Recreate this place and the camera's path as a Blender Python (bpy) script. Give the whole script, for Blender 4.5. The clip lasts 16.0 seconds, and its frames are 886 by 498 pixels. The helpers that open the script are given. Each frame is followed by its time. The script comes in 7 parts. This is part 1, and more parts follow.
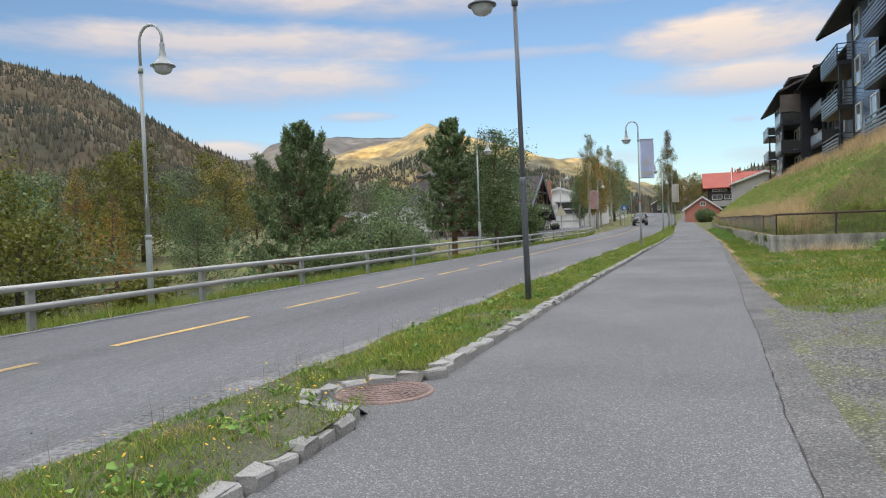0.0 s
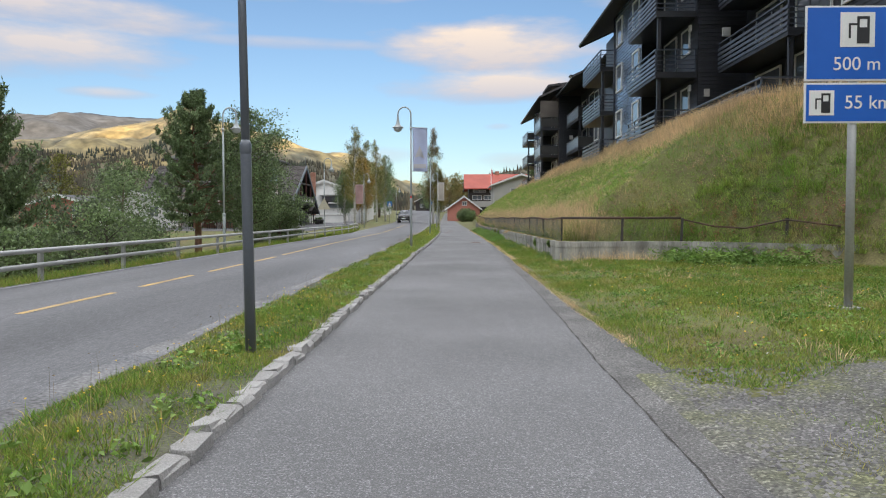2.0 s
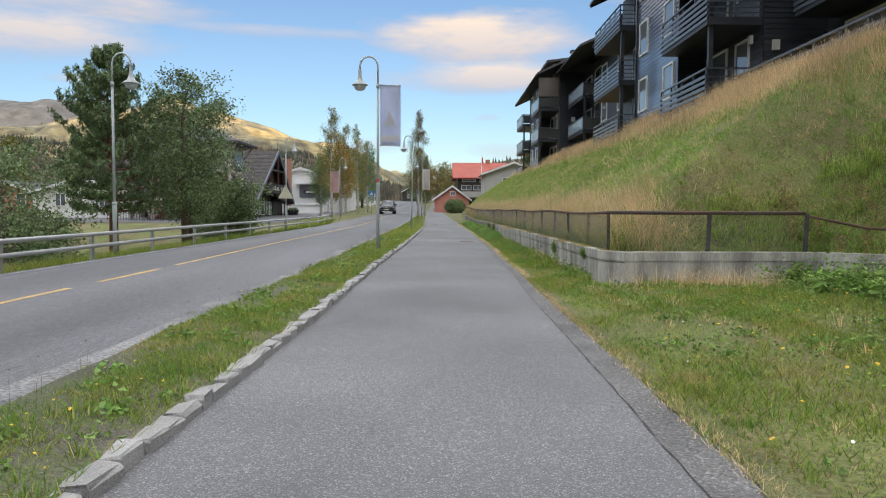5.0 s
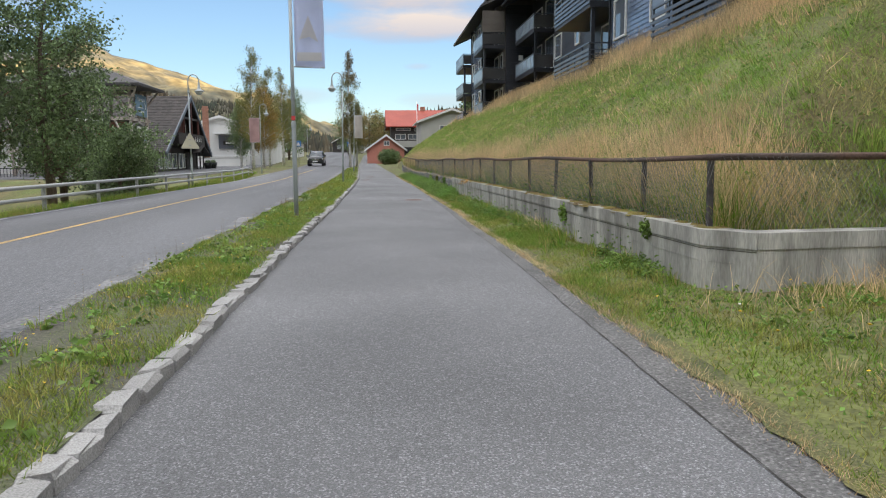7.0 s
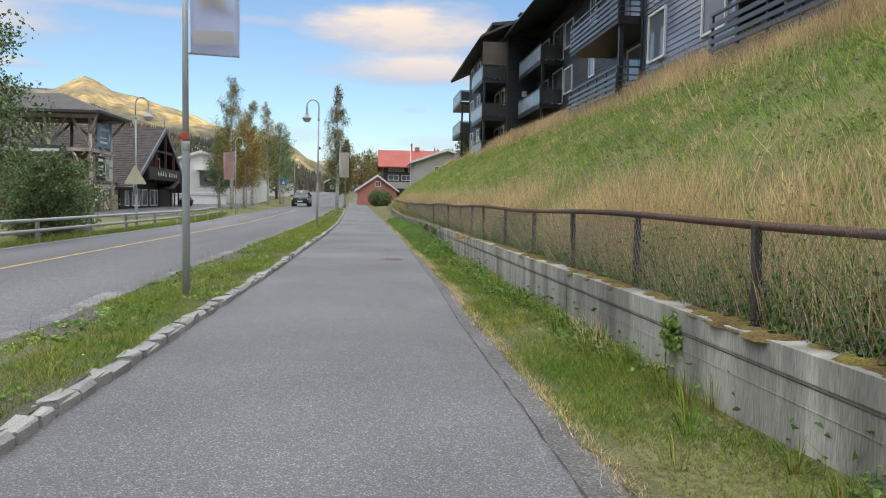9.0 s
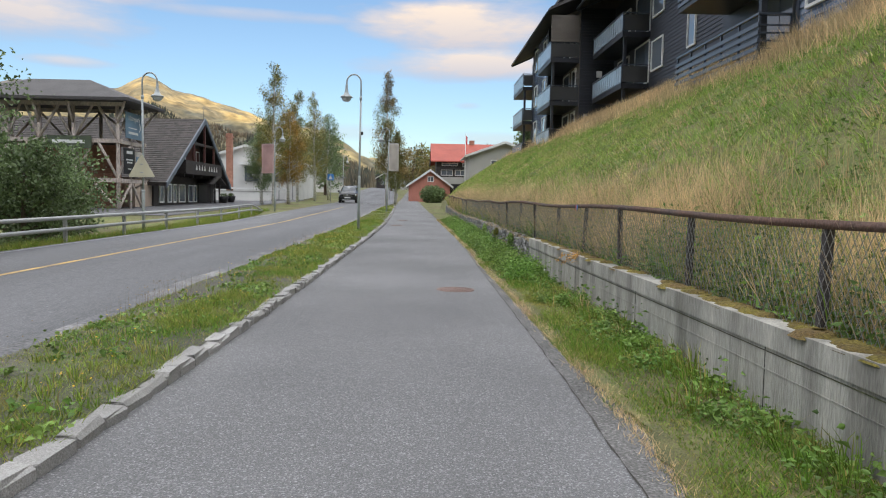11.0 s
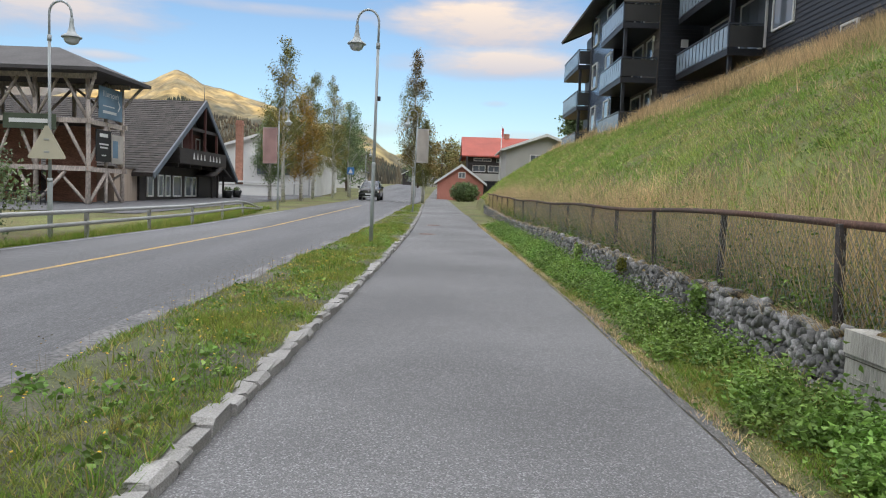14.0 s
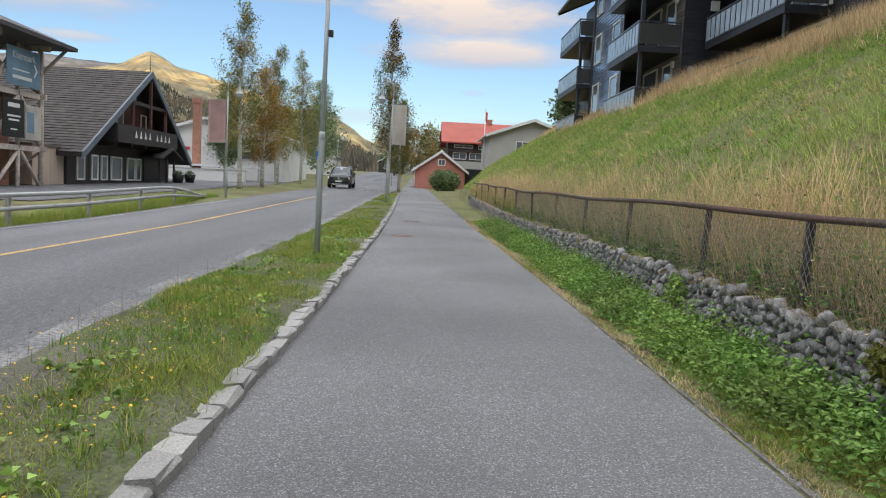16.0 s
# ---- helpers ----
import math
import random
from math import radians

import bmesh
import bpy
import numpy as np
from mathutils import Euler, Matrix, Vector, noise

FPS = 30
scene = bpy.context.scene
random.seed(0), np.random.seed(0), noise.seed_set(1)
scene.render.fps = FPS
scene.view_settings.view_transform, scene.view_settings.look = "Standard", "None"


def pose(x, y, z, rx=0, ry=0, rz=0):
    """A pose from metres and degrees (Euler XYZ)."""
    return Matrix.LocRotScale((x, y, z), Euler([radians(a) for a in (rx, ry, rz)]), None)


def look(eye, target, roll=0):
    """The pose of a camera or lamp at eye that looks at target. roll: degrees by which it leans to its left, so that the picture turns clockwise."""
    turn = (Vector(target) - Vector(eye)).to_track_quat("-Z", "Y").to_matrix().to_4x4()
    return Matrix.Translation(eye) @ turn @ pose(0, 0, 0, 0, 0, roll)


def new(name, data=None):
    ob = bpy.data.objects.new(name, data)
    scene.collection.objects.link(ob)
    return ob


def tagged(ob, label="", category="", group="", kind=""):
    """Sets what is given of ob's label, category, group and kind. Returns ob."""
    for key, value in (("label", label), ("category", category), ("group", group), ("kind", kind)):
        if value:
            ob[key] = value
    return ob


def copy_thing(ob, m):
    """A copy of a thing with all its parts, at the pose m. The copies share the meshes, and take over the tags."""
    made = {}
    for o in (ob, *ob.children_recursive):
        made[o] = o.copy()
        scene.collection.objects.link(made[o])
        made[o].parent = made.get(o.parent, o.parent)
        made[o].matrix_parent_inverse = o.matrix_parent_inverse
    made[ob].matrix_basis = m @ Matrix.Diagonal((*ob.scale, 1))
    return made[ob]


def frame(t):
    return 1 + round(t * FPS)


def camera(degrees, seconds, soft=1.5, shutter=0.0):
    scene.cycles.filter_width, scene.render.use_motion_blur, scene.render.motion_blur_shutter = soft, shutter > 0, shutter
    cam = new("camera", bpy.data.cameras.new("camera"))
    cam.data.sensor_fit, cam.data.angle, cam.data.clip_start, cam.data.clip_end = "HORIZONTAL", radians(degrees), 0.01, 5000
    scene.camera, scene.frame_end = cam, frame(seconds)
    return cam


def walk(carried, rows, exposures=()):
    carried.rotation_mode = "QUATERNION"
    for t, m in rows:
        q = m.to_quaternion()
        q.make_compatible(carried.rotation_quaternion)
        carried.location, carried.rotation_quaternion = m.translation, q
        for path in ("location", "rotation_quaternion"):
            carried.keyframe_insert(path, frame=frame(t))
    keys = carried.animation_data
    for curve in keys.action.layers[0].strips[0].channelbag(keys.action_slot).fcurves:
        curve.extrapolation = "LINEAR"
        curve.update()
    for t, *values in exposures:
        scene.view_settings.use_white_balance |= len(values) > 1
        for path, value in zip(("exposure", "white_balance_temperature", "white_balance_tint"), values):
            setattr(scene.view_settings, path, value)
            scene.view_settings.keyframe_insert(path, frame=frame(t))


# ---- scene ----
cam = camera(62.5, 16.0, 1.1)
METRES, EYE, TILT, LEAN, TURN = 43.0, 1.18, 0.0, 0.0, 19.2
ROWS = [
    (0.0, 0.0, 0.0, 0.0, -0.05, -1.48, 2.09),
    (0.5, 0.0007, 0.0255, -0.0, -3.02, -1.94, 1.66),
    (1.0, 0.0046, 0.0507, 0.0006, -6.66, -1.84, 1.04),
    (1.5, 0.0092, 0.0764, 0.0011, -11.34, -2.53, 0.77),
    (2.0, 0.0194, 0.0994, 0.0013, -18.34, -2.3, 0.06),
    (2.5, 0.0317, 0.1235, 0.0021, -21.18, -1.88, -0.91),
    (3.0, 0.0429, 0.1503, 0.002, -20.36, -2.19, -0.87),
    (3.5, 0.0535, 0.1764, 0.0024, -19.34, -2.51, -0.23),
    (4.0, 0.0639, 0.2034, 0.0023, -19.22, -2.74, -0.35),
    (6.5, 0.1058, 0.3593, 0.0032, -19.74, -5.0, 0.23),
    (7.0, 0.1182, 0.3893, 0.0017, -24.55, -6.84, 0.37),
    (7.5, 0.1335, 0.4166, 0.0015, -32.99, -6.87, 0.66),
    (8.0, 0.1489, 0.4445, 0.0035, -32.53, -4.96, -0.38),
    (8.5, 0.1621, 0.4745, 0.004, -28.7, -3.78, -0.77),
    (9.0, 0.1745, 0.5057, 0.0041, -24.94, -3.55, -0.98),
    (9.5, 0.1858, 0.5361, 0.0042, -22.5, -4.04, -0.9),
    (10.0, 0.1972, 0.5673, 0.0044, -21.35, -3.82, -0.8),
    (12.5, 0.2444, 0.7217, 0.0051, -20.76, -4.11, -1.07),
    (13.0, 0.2539, 0.7533, 0.0053, -21.3, -4.04, -1.34),
    (13.5, 0.2636, 0.7858, 0.0053, -20.05, -4.15, -1.53),
    (14.0, 0.2721, 0.8174, 0.0053, -18.87, -4.15, -1.96),
    (14.5, 0.2821, 0.8483, 0.0055, -19.52, -3.93, -1.59),
    (15.0, 0.2914, 0.8801, 0.0054, -19.89, -4.21, -1.94),
    (15.5, 0.302, 0.9122, 0.0053, -20.92, -4.37, -1.9),
    (16.0, 0.3127, 0.9442, 0.0052, -20.68, -4.95, -2.86),
]
walk(cam, [(t, pose(0, 0, EYE, TILT, LEAN, TURN) @ pose(METRES * x, METRES * y, METRES * z, 90 + pitch, roll, yaw)) for t, x, y, z, yaw, pitch, roll in ROWS], [(0.0, 1.24), (6.3, 1.28), (7.5, 1.27), (8.0, 1.38), (8.6, 1.33), (10.0, 1.30), (16.0, 1.28)])

# ---- light: valley in shade, low sun behind a ridge ----
SUN_EL, SUN_AZ = 8.0, 172.0          # degrees; azimuth clockwise from +y
world = bpy.data.worlds.new("sky")
scene.world = world
world.use_nodes = True
scene.view_settings.exposure = 1.28


def build_sky():
    nt = world.node_tree
    n, l = nt.nodes, nt.links
    n.clear()
    out = n.new("ShaderNodeOutputWorld")
    bg = n.new("ShaderNodeBackground")
    bg.inputs["Strength"].default_value = 1.0
    l.new(bg.outputs[0], out.inputs[0])
    sky = n.new("ShaderNodeTexSky")
    sky.sky_type = "NISHITA"
    sky.sun_disc = False
    sky.sun_elevation = radians(SUN_EL + 14)
    sky.sun_rotation = radians(SUN_AZ)
    sky.air_density, sky.dust_density, sky.ozone_density = 1.0, 0.6, 2.0
    tc = n.new("ShaderNodeTexCoord")
    sep = n.new("ShaderNodeSeparateXYZ")
    l.new(tc.outputs["Generated"], sep.inputs[0])

    def m(op, a, b=None, c=None, clamp=False):
        q = n.new("ShaderNodeMath")
        q.operation, q.use_clamp = op, clamp
        for i, v in enumerate((a, b, c)):
            if v is None:
                continue
            if isinstance(v, (int, float)):
                q.inputs[i].default_value = v
            else:
                l.new(v, q.inputs[i])
        return q.outputs[0]
    az = m("MULTIPLY", m("ARCTAN2", sep.outputs[0], sep.outputs[1]), 57.2958)
    el = m("MULTIPLY", m("ARCSINE", sep.outputs[2]), 57.2958)
    comb = n.new("ShaderNodeCombineXYZ")
    l.new(m("MULTIPLY", az, 0.045), comb.inputs[0])
    l.new(m("MULTIPLY", el, 0.17), comb.inputs[1])
    nz = n.new("ShaderNodeTexNoise")
    nz.inputs["Scale"].default_value, nz.inputs["Detail"].default_value, nz.inputs["Roughness"].default_value = 1.6, 9.0, 0.58
    l.new(comb.outputs[0], nz.inputs["Vector"])
    warp = m("MULTIPLY", m("SUBTRACT", nz.outputs["Fac"], 0.47), 3.4)
    total, top = None, None
    # clouds in view: azimuth, elevation, half width, half height, density
    for a, e, w, h, d in ((-37, 14.3, 20, 1.7, 0.95), (-33, 11.6, 12, 2.2, 0.95), (-20, 17.4, 24, 1.5, 1.0),
                          (4, 13.0, 10, 2.5, 1.15), (4.0, 10.2, 10, 1.4, 1.0), (-25.5, 8.9, 3.3, 0.5, 0.8),
                          (-36, 6.4, 4, 0.9, 0.9), (-12, 13.2, 9, 0.5, 0.55), (-6, 5.0, 3.5, 0.8, 0.35), (6, 4.6, 4, 0.7, 0.4),
                          (-14, 20, 26, 2.2, 1.0), (22, 17, 12, 2.5, 0.9), (-62, 15, 12, 3, 0.9), (3.5, 7.2, 1.2, 0.3, 0.45)):
        u, v = m("DIVIDE", m("SUBTRACT", az, a), w), m("DIVIDE", m("SUBTRACT", el, e), h)
        r = m("ADD", m("MULTIPLY", u, u), m("MULTIPLY", v, v))
        k = m("MULTIPLY", m("MULTIPLY", m("ADD", m("SUBTRACT", 1.0, r), warp), 0.95, clamp=True), d)
        lit = m("MULTIPLY", k, m("MULTIPLY_ADD", v, 0.45, 0.55, clamp=True))
        total = k if total is None else m("MAXIMUM", total, k)
        top = lit if top is None else m("MAXIMUM", top, lit)
    # unseen broken cloud layer overhead, added bright to lift the light on the ground
    n2 = n.new("ShaderNodeTexNoise")
    n2.inputs["Scale"].default_value, n2.inputs["Detail"].default_value = 2.2, 6.0
    l.new(tc.outputs["Generated"], n2.inputs["Vector"])
    high = m("MULTIPLY", m("SUBTRACT", el, 19.0), 0.06, clamp=True)
    over = m("MULTIPLY", high, m("MULTIPLY_ADD", n2.outputs["Fac"], 2.2, -0.35, clamp=True))
    total = m("MAXIMUM", total, over)
    ramp = n.new("ShaderNodeMix")
    ramp.data_type = "RGBA"
    l.new(top, ramp.inputs[0])
    ramp.inputs[6].default_value, ramp.inputs[7].default_value = (0.215, 0.225, 0.275, 1), (0.44, 0.365, 0.30, 1)
    gain = n.new("ShaderNodeMix")
    gain.data_type = "RGBA"
    l.new(high, gain.inputs[0])
    l.new(ramp.outputs[2], gain.inputs[6])
    gain.inputs[7].default_value = (1.24, 1.25, 1.28, 1)
    sk = n.new("ShaderNodeMix")
    sk.data_type, sk.blend_type = "RGBA", "MULTIPLY"
    sk.inputs[0].default_value = 1.0
    l.new(sky.outputs[0], sk.inputs[6])
    sk.inputs[7].default_value = (SKY * 0.92, SKY * 0.98, SKY * 1.05, 1)
    mix = n.new("ShaderNodeMix")
    mix.data_type = "RGBA"
    l.new(m("MULTIPLY", total, 0.92), mix.inputs[0])
    l.new(sk.outputs[2], mix.inputs[6])
    l.new(gain.outputs[2], mix.inputs[7])
    l.new(mix.outputs[2], bg.inputs[0])


SKY = 0.053
build_sky()
sun = new("sun", bpy.data.lights.new("sun", "SUN"))
sun.data.energy, sun.data.angle, sun.data.color = 5.0, radians(0.5), (1.0, 0.74, 0.40)
_a, _e = radians(SUN_AZ), radians(SUN_EL)
sun.matrix_world = look((0, 0, 300), (-math.sin(_a) * math.cos(_e), -math.cos(_a) * math.cos(_e), 300 - math.sin(_e)))


# ---- materials ----
def mat(name, col, rough=0.8, metal=0.0, vary=0.0, scale=3.0, fine=0.0, fscale=60.0, bump=0.0, bscale=None, island=0.0,
        obrand=0.0, col2=None, spec=0.5, stretch=None, alpha_trans=0.0, chips=0.0, cscale=90.0):
    """Base colour with large stains (vary, col2), fine grain (fine) and relief (bump), in object metres."""
    M = bpy.data.materials.new(name)
    M.use_nodes = True
    nt = M.node_tree
    n, l = nt.nodes, nt.links
    b = n["Principled BSDF"]
    b.inputs["Roughness"].default_value, b.inputs["Metallic"].default_value = rough, metal
    b.inputs["Specular IOR Level"].default_value = spec
    geo = n.new("ShaderNodeNewGeometry")
    vec = geo.outputs["Position"]
    if stretch:
        mp = n.new("ShaderNodeMapping")
        mp.inputs["Scale"].default_value = stretch
        l.new(vec, mp.inputs["Vector"])
        vec = mp.outputs[0]
    rgb = n.new("ShaderNodeRGB")
    rgb.outputs[0].default_value = (*col, 1)
    cur = rgb.outputs[0]

    def noise_tex(s, d=5.0):
        q = n.new("ShaderNodeTexNoise")
        q.inputs["Scale"].default_value, q.inputs["Detail"].default_value = s, d
        l.new(vec, q.inputs["Vector"])
        return q.outputs["Fac"]

    def rng(v, a, c, lo, hi):
        q = n.new("ShaderNodeMapRange")
        q.inputs[1].default_value, q.inputs[2].default_value, q.inputs[3].default_value, q.inputs[4].default_value = a, c, lo, hi
        l.new(v, q.inputs[0])
        return q.outputs[0]

    def times(c, f):
        q = n.new("ShaderNodeMix")
        q.data_type, q.blend_type = "RGBA", "MULTIPLY"
        q.inputs[0].default_value = 1.0
        l.new(c, q.inputs[6])
        l.new(f, q.inputs[7])
        return q.outputs[2]
    if col2:
        q = n.new("ShaderNodeMix")
        q.data_type = "RGBA"
        l.new(rng(noise_tex(scale), 0.38, 0.62, 0, 1), q.inputs[0])
        l.new(cur, q.inputs[6])
        q.inputs[7].default_value = (*col2, 1)
        cur = q.outputs[2]
    if vary:
        cur = times(cur, rng(noise_tex(scale * 0.7 + 0.013), 0.3, 0.7, 1 - vary, 1 + vary))
    if fine:
        cur = times(cur, rng(noise_tex(fscale, 3.0), 0.3, 0.7, 1 - fine, 1 + fine))
    if chips:
        vo = n.new("ShaderNodeTexVoronoi")
        vo.inputs["Scale"].default_value = cscale
        l.new(geo.outputs["Position"], vo.inputs["Vector"])
        sp = n.new("ShaderNodeSeparateColor")
        l.new(vo.outputs["Color"], sp.inputs[0])
        pw = n.new("ShaderNodeMath")
        pw.operation = "POWER"
        l.new(sp.outputs[0], pw.inputs[0])
        pw.inputs[1].default_value = 5.0
        cur = times(cur, rng(pw.outputs[0], 0, 1, 1 - chips * 0.2, 1 + chips * 2.0))
    if island:
        cur = times(cur, rng(geo.outputs["Random Per Island"], 0, 1, 1 - island, 1 + island))
    if obrand:
        oi = n.new("ShaderNodeObjectInfo")
        cur = times(cur, rng(oi.outputs["Random"], 0, 1, 1 - obrand, 1 + obrand))
    l.new(cur, b.inputs["Base Color"])
    if bump:
        bp = n.new("ShaderNodeBump")
        bp.inputs["Strength"].default_value = min(1.0, bump)
        bp.inputs["Distance"].default_value = 0.02
        l.new(noise_tex(bscale or fscale, 4.0), bp.inputs["Height"])
        l.new(bp.outputs[0], b.inputs["Normal"])
    if alpha_trans:
        tr = n.new("ShaderNodeBsdfTranslucent")
        l.new(cur, tr.inputs["Color"])
        ms = n.new("ShaderNodeMixShader")
        ms.inputs[0].default_value = alpha_trans
        l.new(b.outputs[0], ms.inputs[1])
        l.new(tr.outputs[0], ms.inputs[2])
        l.new(ms.outputs[0], n["Material Output"].inputs[0])
    return M


def turf(name, green, yellow, straw_col, scale, dead):
    """Grass blades whose colour drifts in patches from green over yellow-green to straw; dead: share of dry blades."""
    M = mat(name, green, 0.6, spec=0.25, alpha_trans=0.4)
    nt = M.node_tree
    n, l = nt.nodes, nt.links
    geo = n.new("ShaderNodeNewGeometry")

    def patch(s, d, a, c):
        q, r = n.new("ShaderNodeTexNoise"), n.new("ShaderNodeMapRange")
        q.inputs["Scale"].default_value, q.inputs["Detail"].default_value = s, d
        l.new(geo.outputs["Position"], q.inputs["Vector"])
        l.new(q.outputs["Fac"], r.inputs[0])
        r.inputs[1].default_value, r.inputs[2].default_value = a, c
        return r.outputs[0]

    def blend(fac, a, b, how="MIX"):
        q = n.new("ShaderNodeMix")
        q.data_type, q.blend_type = "RGBA", how
        for k, v in ((0, fac), (6, a), (7, b)):
            if isinstance(v, float):
                q.inputs[k].default_value = v
            elif isinstance(v, tuple):
                q.inputs[k].default_value = (*v, 1)
            else:
                l.new(v, q.inputs[k])
        return q.outputs[2]

    def calc(op, a, b):
        q = n.new("ShaderNodeMath")
        q.operation, q.use_clamp = op, True
        l.new(a, q.inputs[0])
        if isinstance(b, float):
            q.inputs[1].default_value = b
        else:
            l.new(b, q.inputs[1])
        return q.outputs[0]
    isl = geo.outputs["Random Per Island"]
    cur = blend(patch(scale, 6.0, 0.40, 0.60), green, yellow)
    dry = calc("MULTIPLY", patch(scale * 1.7, 6.0, 0.54, 0.68), 0.75)
    cur = blend(dry, cur, straw_col)
    cur = blend(calc("LESS_THAN", isl, dead), cur, straw_col)
    shade = n.new("ShaderNodeMapRange")
    frac = n.new("ShaderNodeMath")
    frac.operation = "FRACT"
    mul = n.new("ShaderNodeMath")
    mul.operation = "MULTIPLY"
    mul.inputs[1].default_value = 7.31
    l.new(isl, mul.inputs[0])
    l.new(mul.outputs[0], frac.inputs[0])
    l.new(frac.outputs[0], shade.inputs[0])
    shade.inputs[3].default_value, shade.inputs[4].default_value = 0.5, 1.5
    cur = blend(1.0, cur, shade.outputs[0], "MULTIPLY")
    l.new(cur, n["Principled BSDF"].inputs["Base Color"])
    for q in n:
        if q.type == "BSDF_TRANSLUCENT":
            l.new(cur, q.inputs["Color"])
    return M


ASPHALT = mat("path_asphalt", (0.150, 0.149, 0.151), 0.9, chips=0.5, cscale=125, vary=0.2, scale=0.55, fine=0.35, fscale=120, bump=0.6, bscale=90)
ROAD = mat("road_asphalt", (0.116, 0.116, 0.120), 0.85, chips=0.4, cscale=110, vary=0.3, scale=0.8, fine=0.25, fscale=70, bump=0.5, bscale=90, stretch=(1, 0.10, 1))
OLD_EDGE = mat("worn_edge_asphalt", (0.140, 0.136, 0.131), 0.95, chips=0.45, cscale=95, vary=0.3, scale=1.8, fine=0.4, fscale=60, bump=0.9, bscale=60)
GRAVEL = mat("gravel", (0.125, 0.12, 0.116), 0.95, chips=0.6, cscale=60, vary=0.2, scale=1.2, fine=0.5, fscale=45, bump=1.0, bscale=40, col2=(0.135, 0.14, 0.07))
SOIL = mat("verge_soil", (0.105, 0.095, 0.076), 0.95, vary=0.3, scale=1.2, fine=0.4, fscale=40, bump=0.8, col2=(0.09, 0.10, 0.045))
GROUND = mat("meadow_ground", (0.125, 0.145, 0.040), 0.95, vary=0.35, scale=0.5, fine=0.45, fscale=24, bump=0.8, col2=(0.135, 0.115, 0.05))
GRASS = turf("grass_blades", (0.145, 0.26, 0.034), (0.235, 0.30, 0.052), (0.40, 0.33, 0.11), 1.1, 0.16)
HILLGRASS = turf("slope_grass_blades", (0.225, 0.375, 0.070), (0.36, 0.455, 0.115), (0.58, 0.47, 0.23), 0.8, 0.08)
STRAW = mat("straw_grass", (0.72, 0.56, 0.32), 0.7, vary=0.3, scale=0.7, island=0.4, col2=(0.64, 0.46, 0.27), spec=0.2, alpha_trans=0.4)
WEED = mat("broad_leaf_weeds", (0.145, 0.27, 0.050), 0.55, vary=0.35, scale=1.6, island=0.45, col2=(0.21, 0.31, 0.07), spec=0.35, alpha_trans=0.25)
NETTLE = mat("dark_leaf_weeds", (0.12, 0.20, 0.055), 0.55, vary=0.35, scale=1.6, island=0.5, spec=0.35, alpha_trans=0.2)
FIREWEED = mat("reddish_fireweed", (0.42, 0.16, 0.13), 0.7, vary=0.3, scale=2.0, island=0.5, col2=(0.30, 0.20, 0.08), alpha_trans=0.3)
EDGEMOSS = mat("yellow_green_edge_moss", (0.17, 0.155, 0.06), 0.95, vary=0.3, scale=3, fine=0.5, fscale=70, bump=1.0, col2=(0.115, 0.12, 0.05))
YELLOW_FLOWER = mat("yellow_petals", (0.75, 0.47, 0.02), 0.6, island=0.2)
WHITE_FLOWER = mat("white_petals", (0.75, 0.73, 0.68), 0.6, island=0.2)
DRYWEED = mat("dry_weeds", (0.50, 0.38, 0.22), 0.8, island=0.5, alpha_trans=0.3)
SEEDHEAD = mat("dry_seed_heads", (0.17, 0.12, 0.06), 0.8, island=0.4)
GRANITE = mat("kerb_granite", (0.31, 0.30, 0.285), 0.85, vary=0.15, scale=3, fine=0.28, fscale=120, bump=0.6, bscale=45, obrand=0.14)
CONCRETE = mat("aged_concrete", (0.40, 0.385, 0.345), 0.9, vary=0.35, scale=1.6, fine=0.22, fscale=30, bump=0.5, bscale=50, col2=(0.235, 0.225, 0.20), stretch=(2.4, 2.4, 0.35))
STONE = mat("rubble_stone", (0.215, 0.21, 0.205), 0.85, vary=0.3, scale=6, fine=0.3, fscale=50, bump=0.9, bscale=22, obrand=0.38, island=0.3, col2=(0.10, 0.098, 0.095))
MOSS = mat("moss", (0.19, 0.155, 0.025), 0.95, vary=0.35, scale=4, fine=0.45, fscale=60, bump=1.0, col2=(0.13, 0.085, 0.03))
YELLOW = mat("yellow_road_paint", (0.56, 0.36, 0.11), 0.8, vary=0.2, scale=1.5, fine=0.35, fscale=30, col2=(0.36, 0.26, 0.13))
DUST = mat("pale_road_edge_dust", (0.20, 0.195, 0.19), 0.95, vary=0.3, scale=1.5, fine=0.5, fscale=30, col2=(0.14, 0.14, 0.145))
WHITELINE = mat("worn_white_road_paint", (0.36, 0.355, 0.35), 0.85, vary=0.25, scale=2, fine=0.35, fscale=45, col2=(0.23, 0.23, 0.23))
GALV = mat("galvanised_steel", (0.40, 0.40, 0.385), 0.55, 0.5, vary=0.12, scale=2.5, fine=0.08, fscale=40)
LAMPGREY = mat("lamp_grey_paint", (0.12, 0.132, 0.152), 0.28, 0.0, vary=0.12, scale=2.0, fine=0.06, fscale=60)
LAMPPALE = mat("lamp_pale_grey_paint", (0.38, 0.41, 0.41), 0.4, 0.0, vary=0.12, scale=2.0, fine=0.06, fscale=60)
RUST = mat("brown_rusted_rail", (0.085, 0.062, 0.053), 0.8, 0.1, vary=0.35, scale=1.1, fine=0.3, fscale=45, bump=0.4, col2=(0.115, 0.06, 0.042))
DARKPOST = mat("dark_weathered_post", (0.062, 0.054, 0.052), 0.8, 0.1, vary=0.3, scale=5, fine=0.3, fscale=45, bump=0.4)
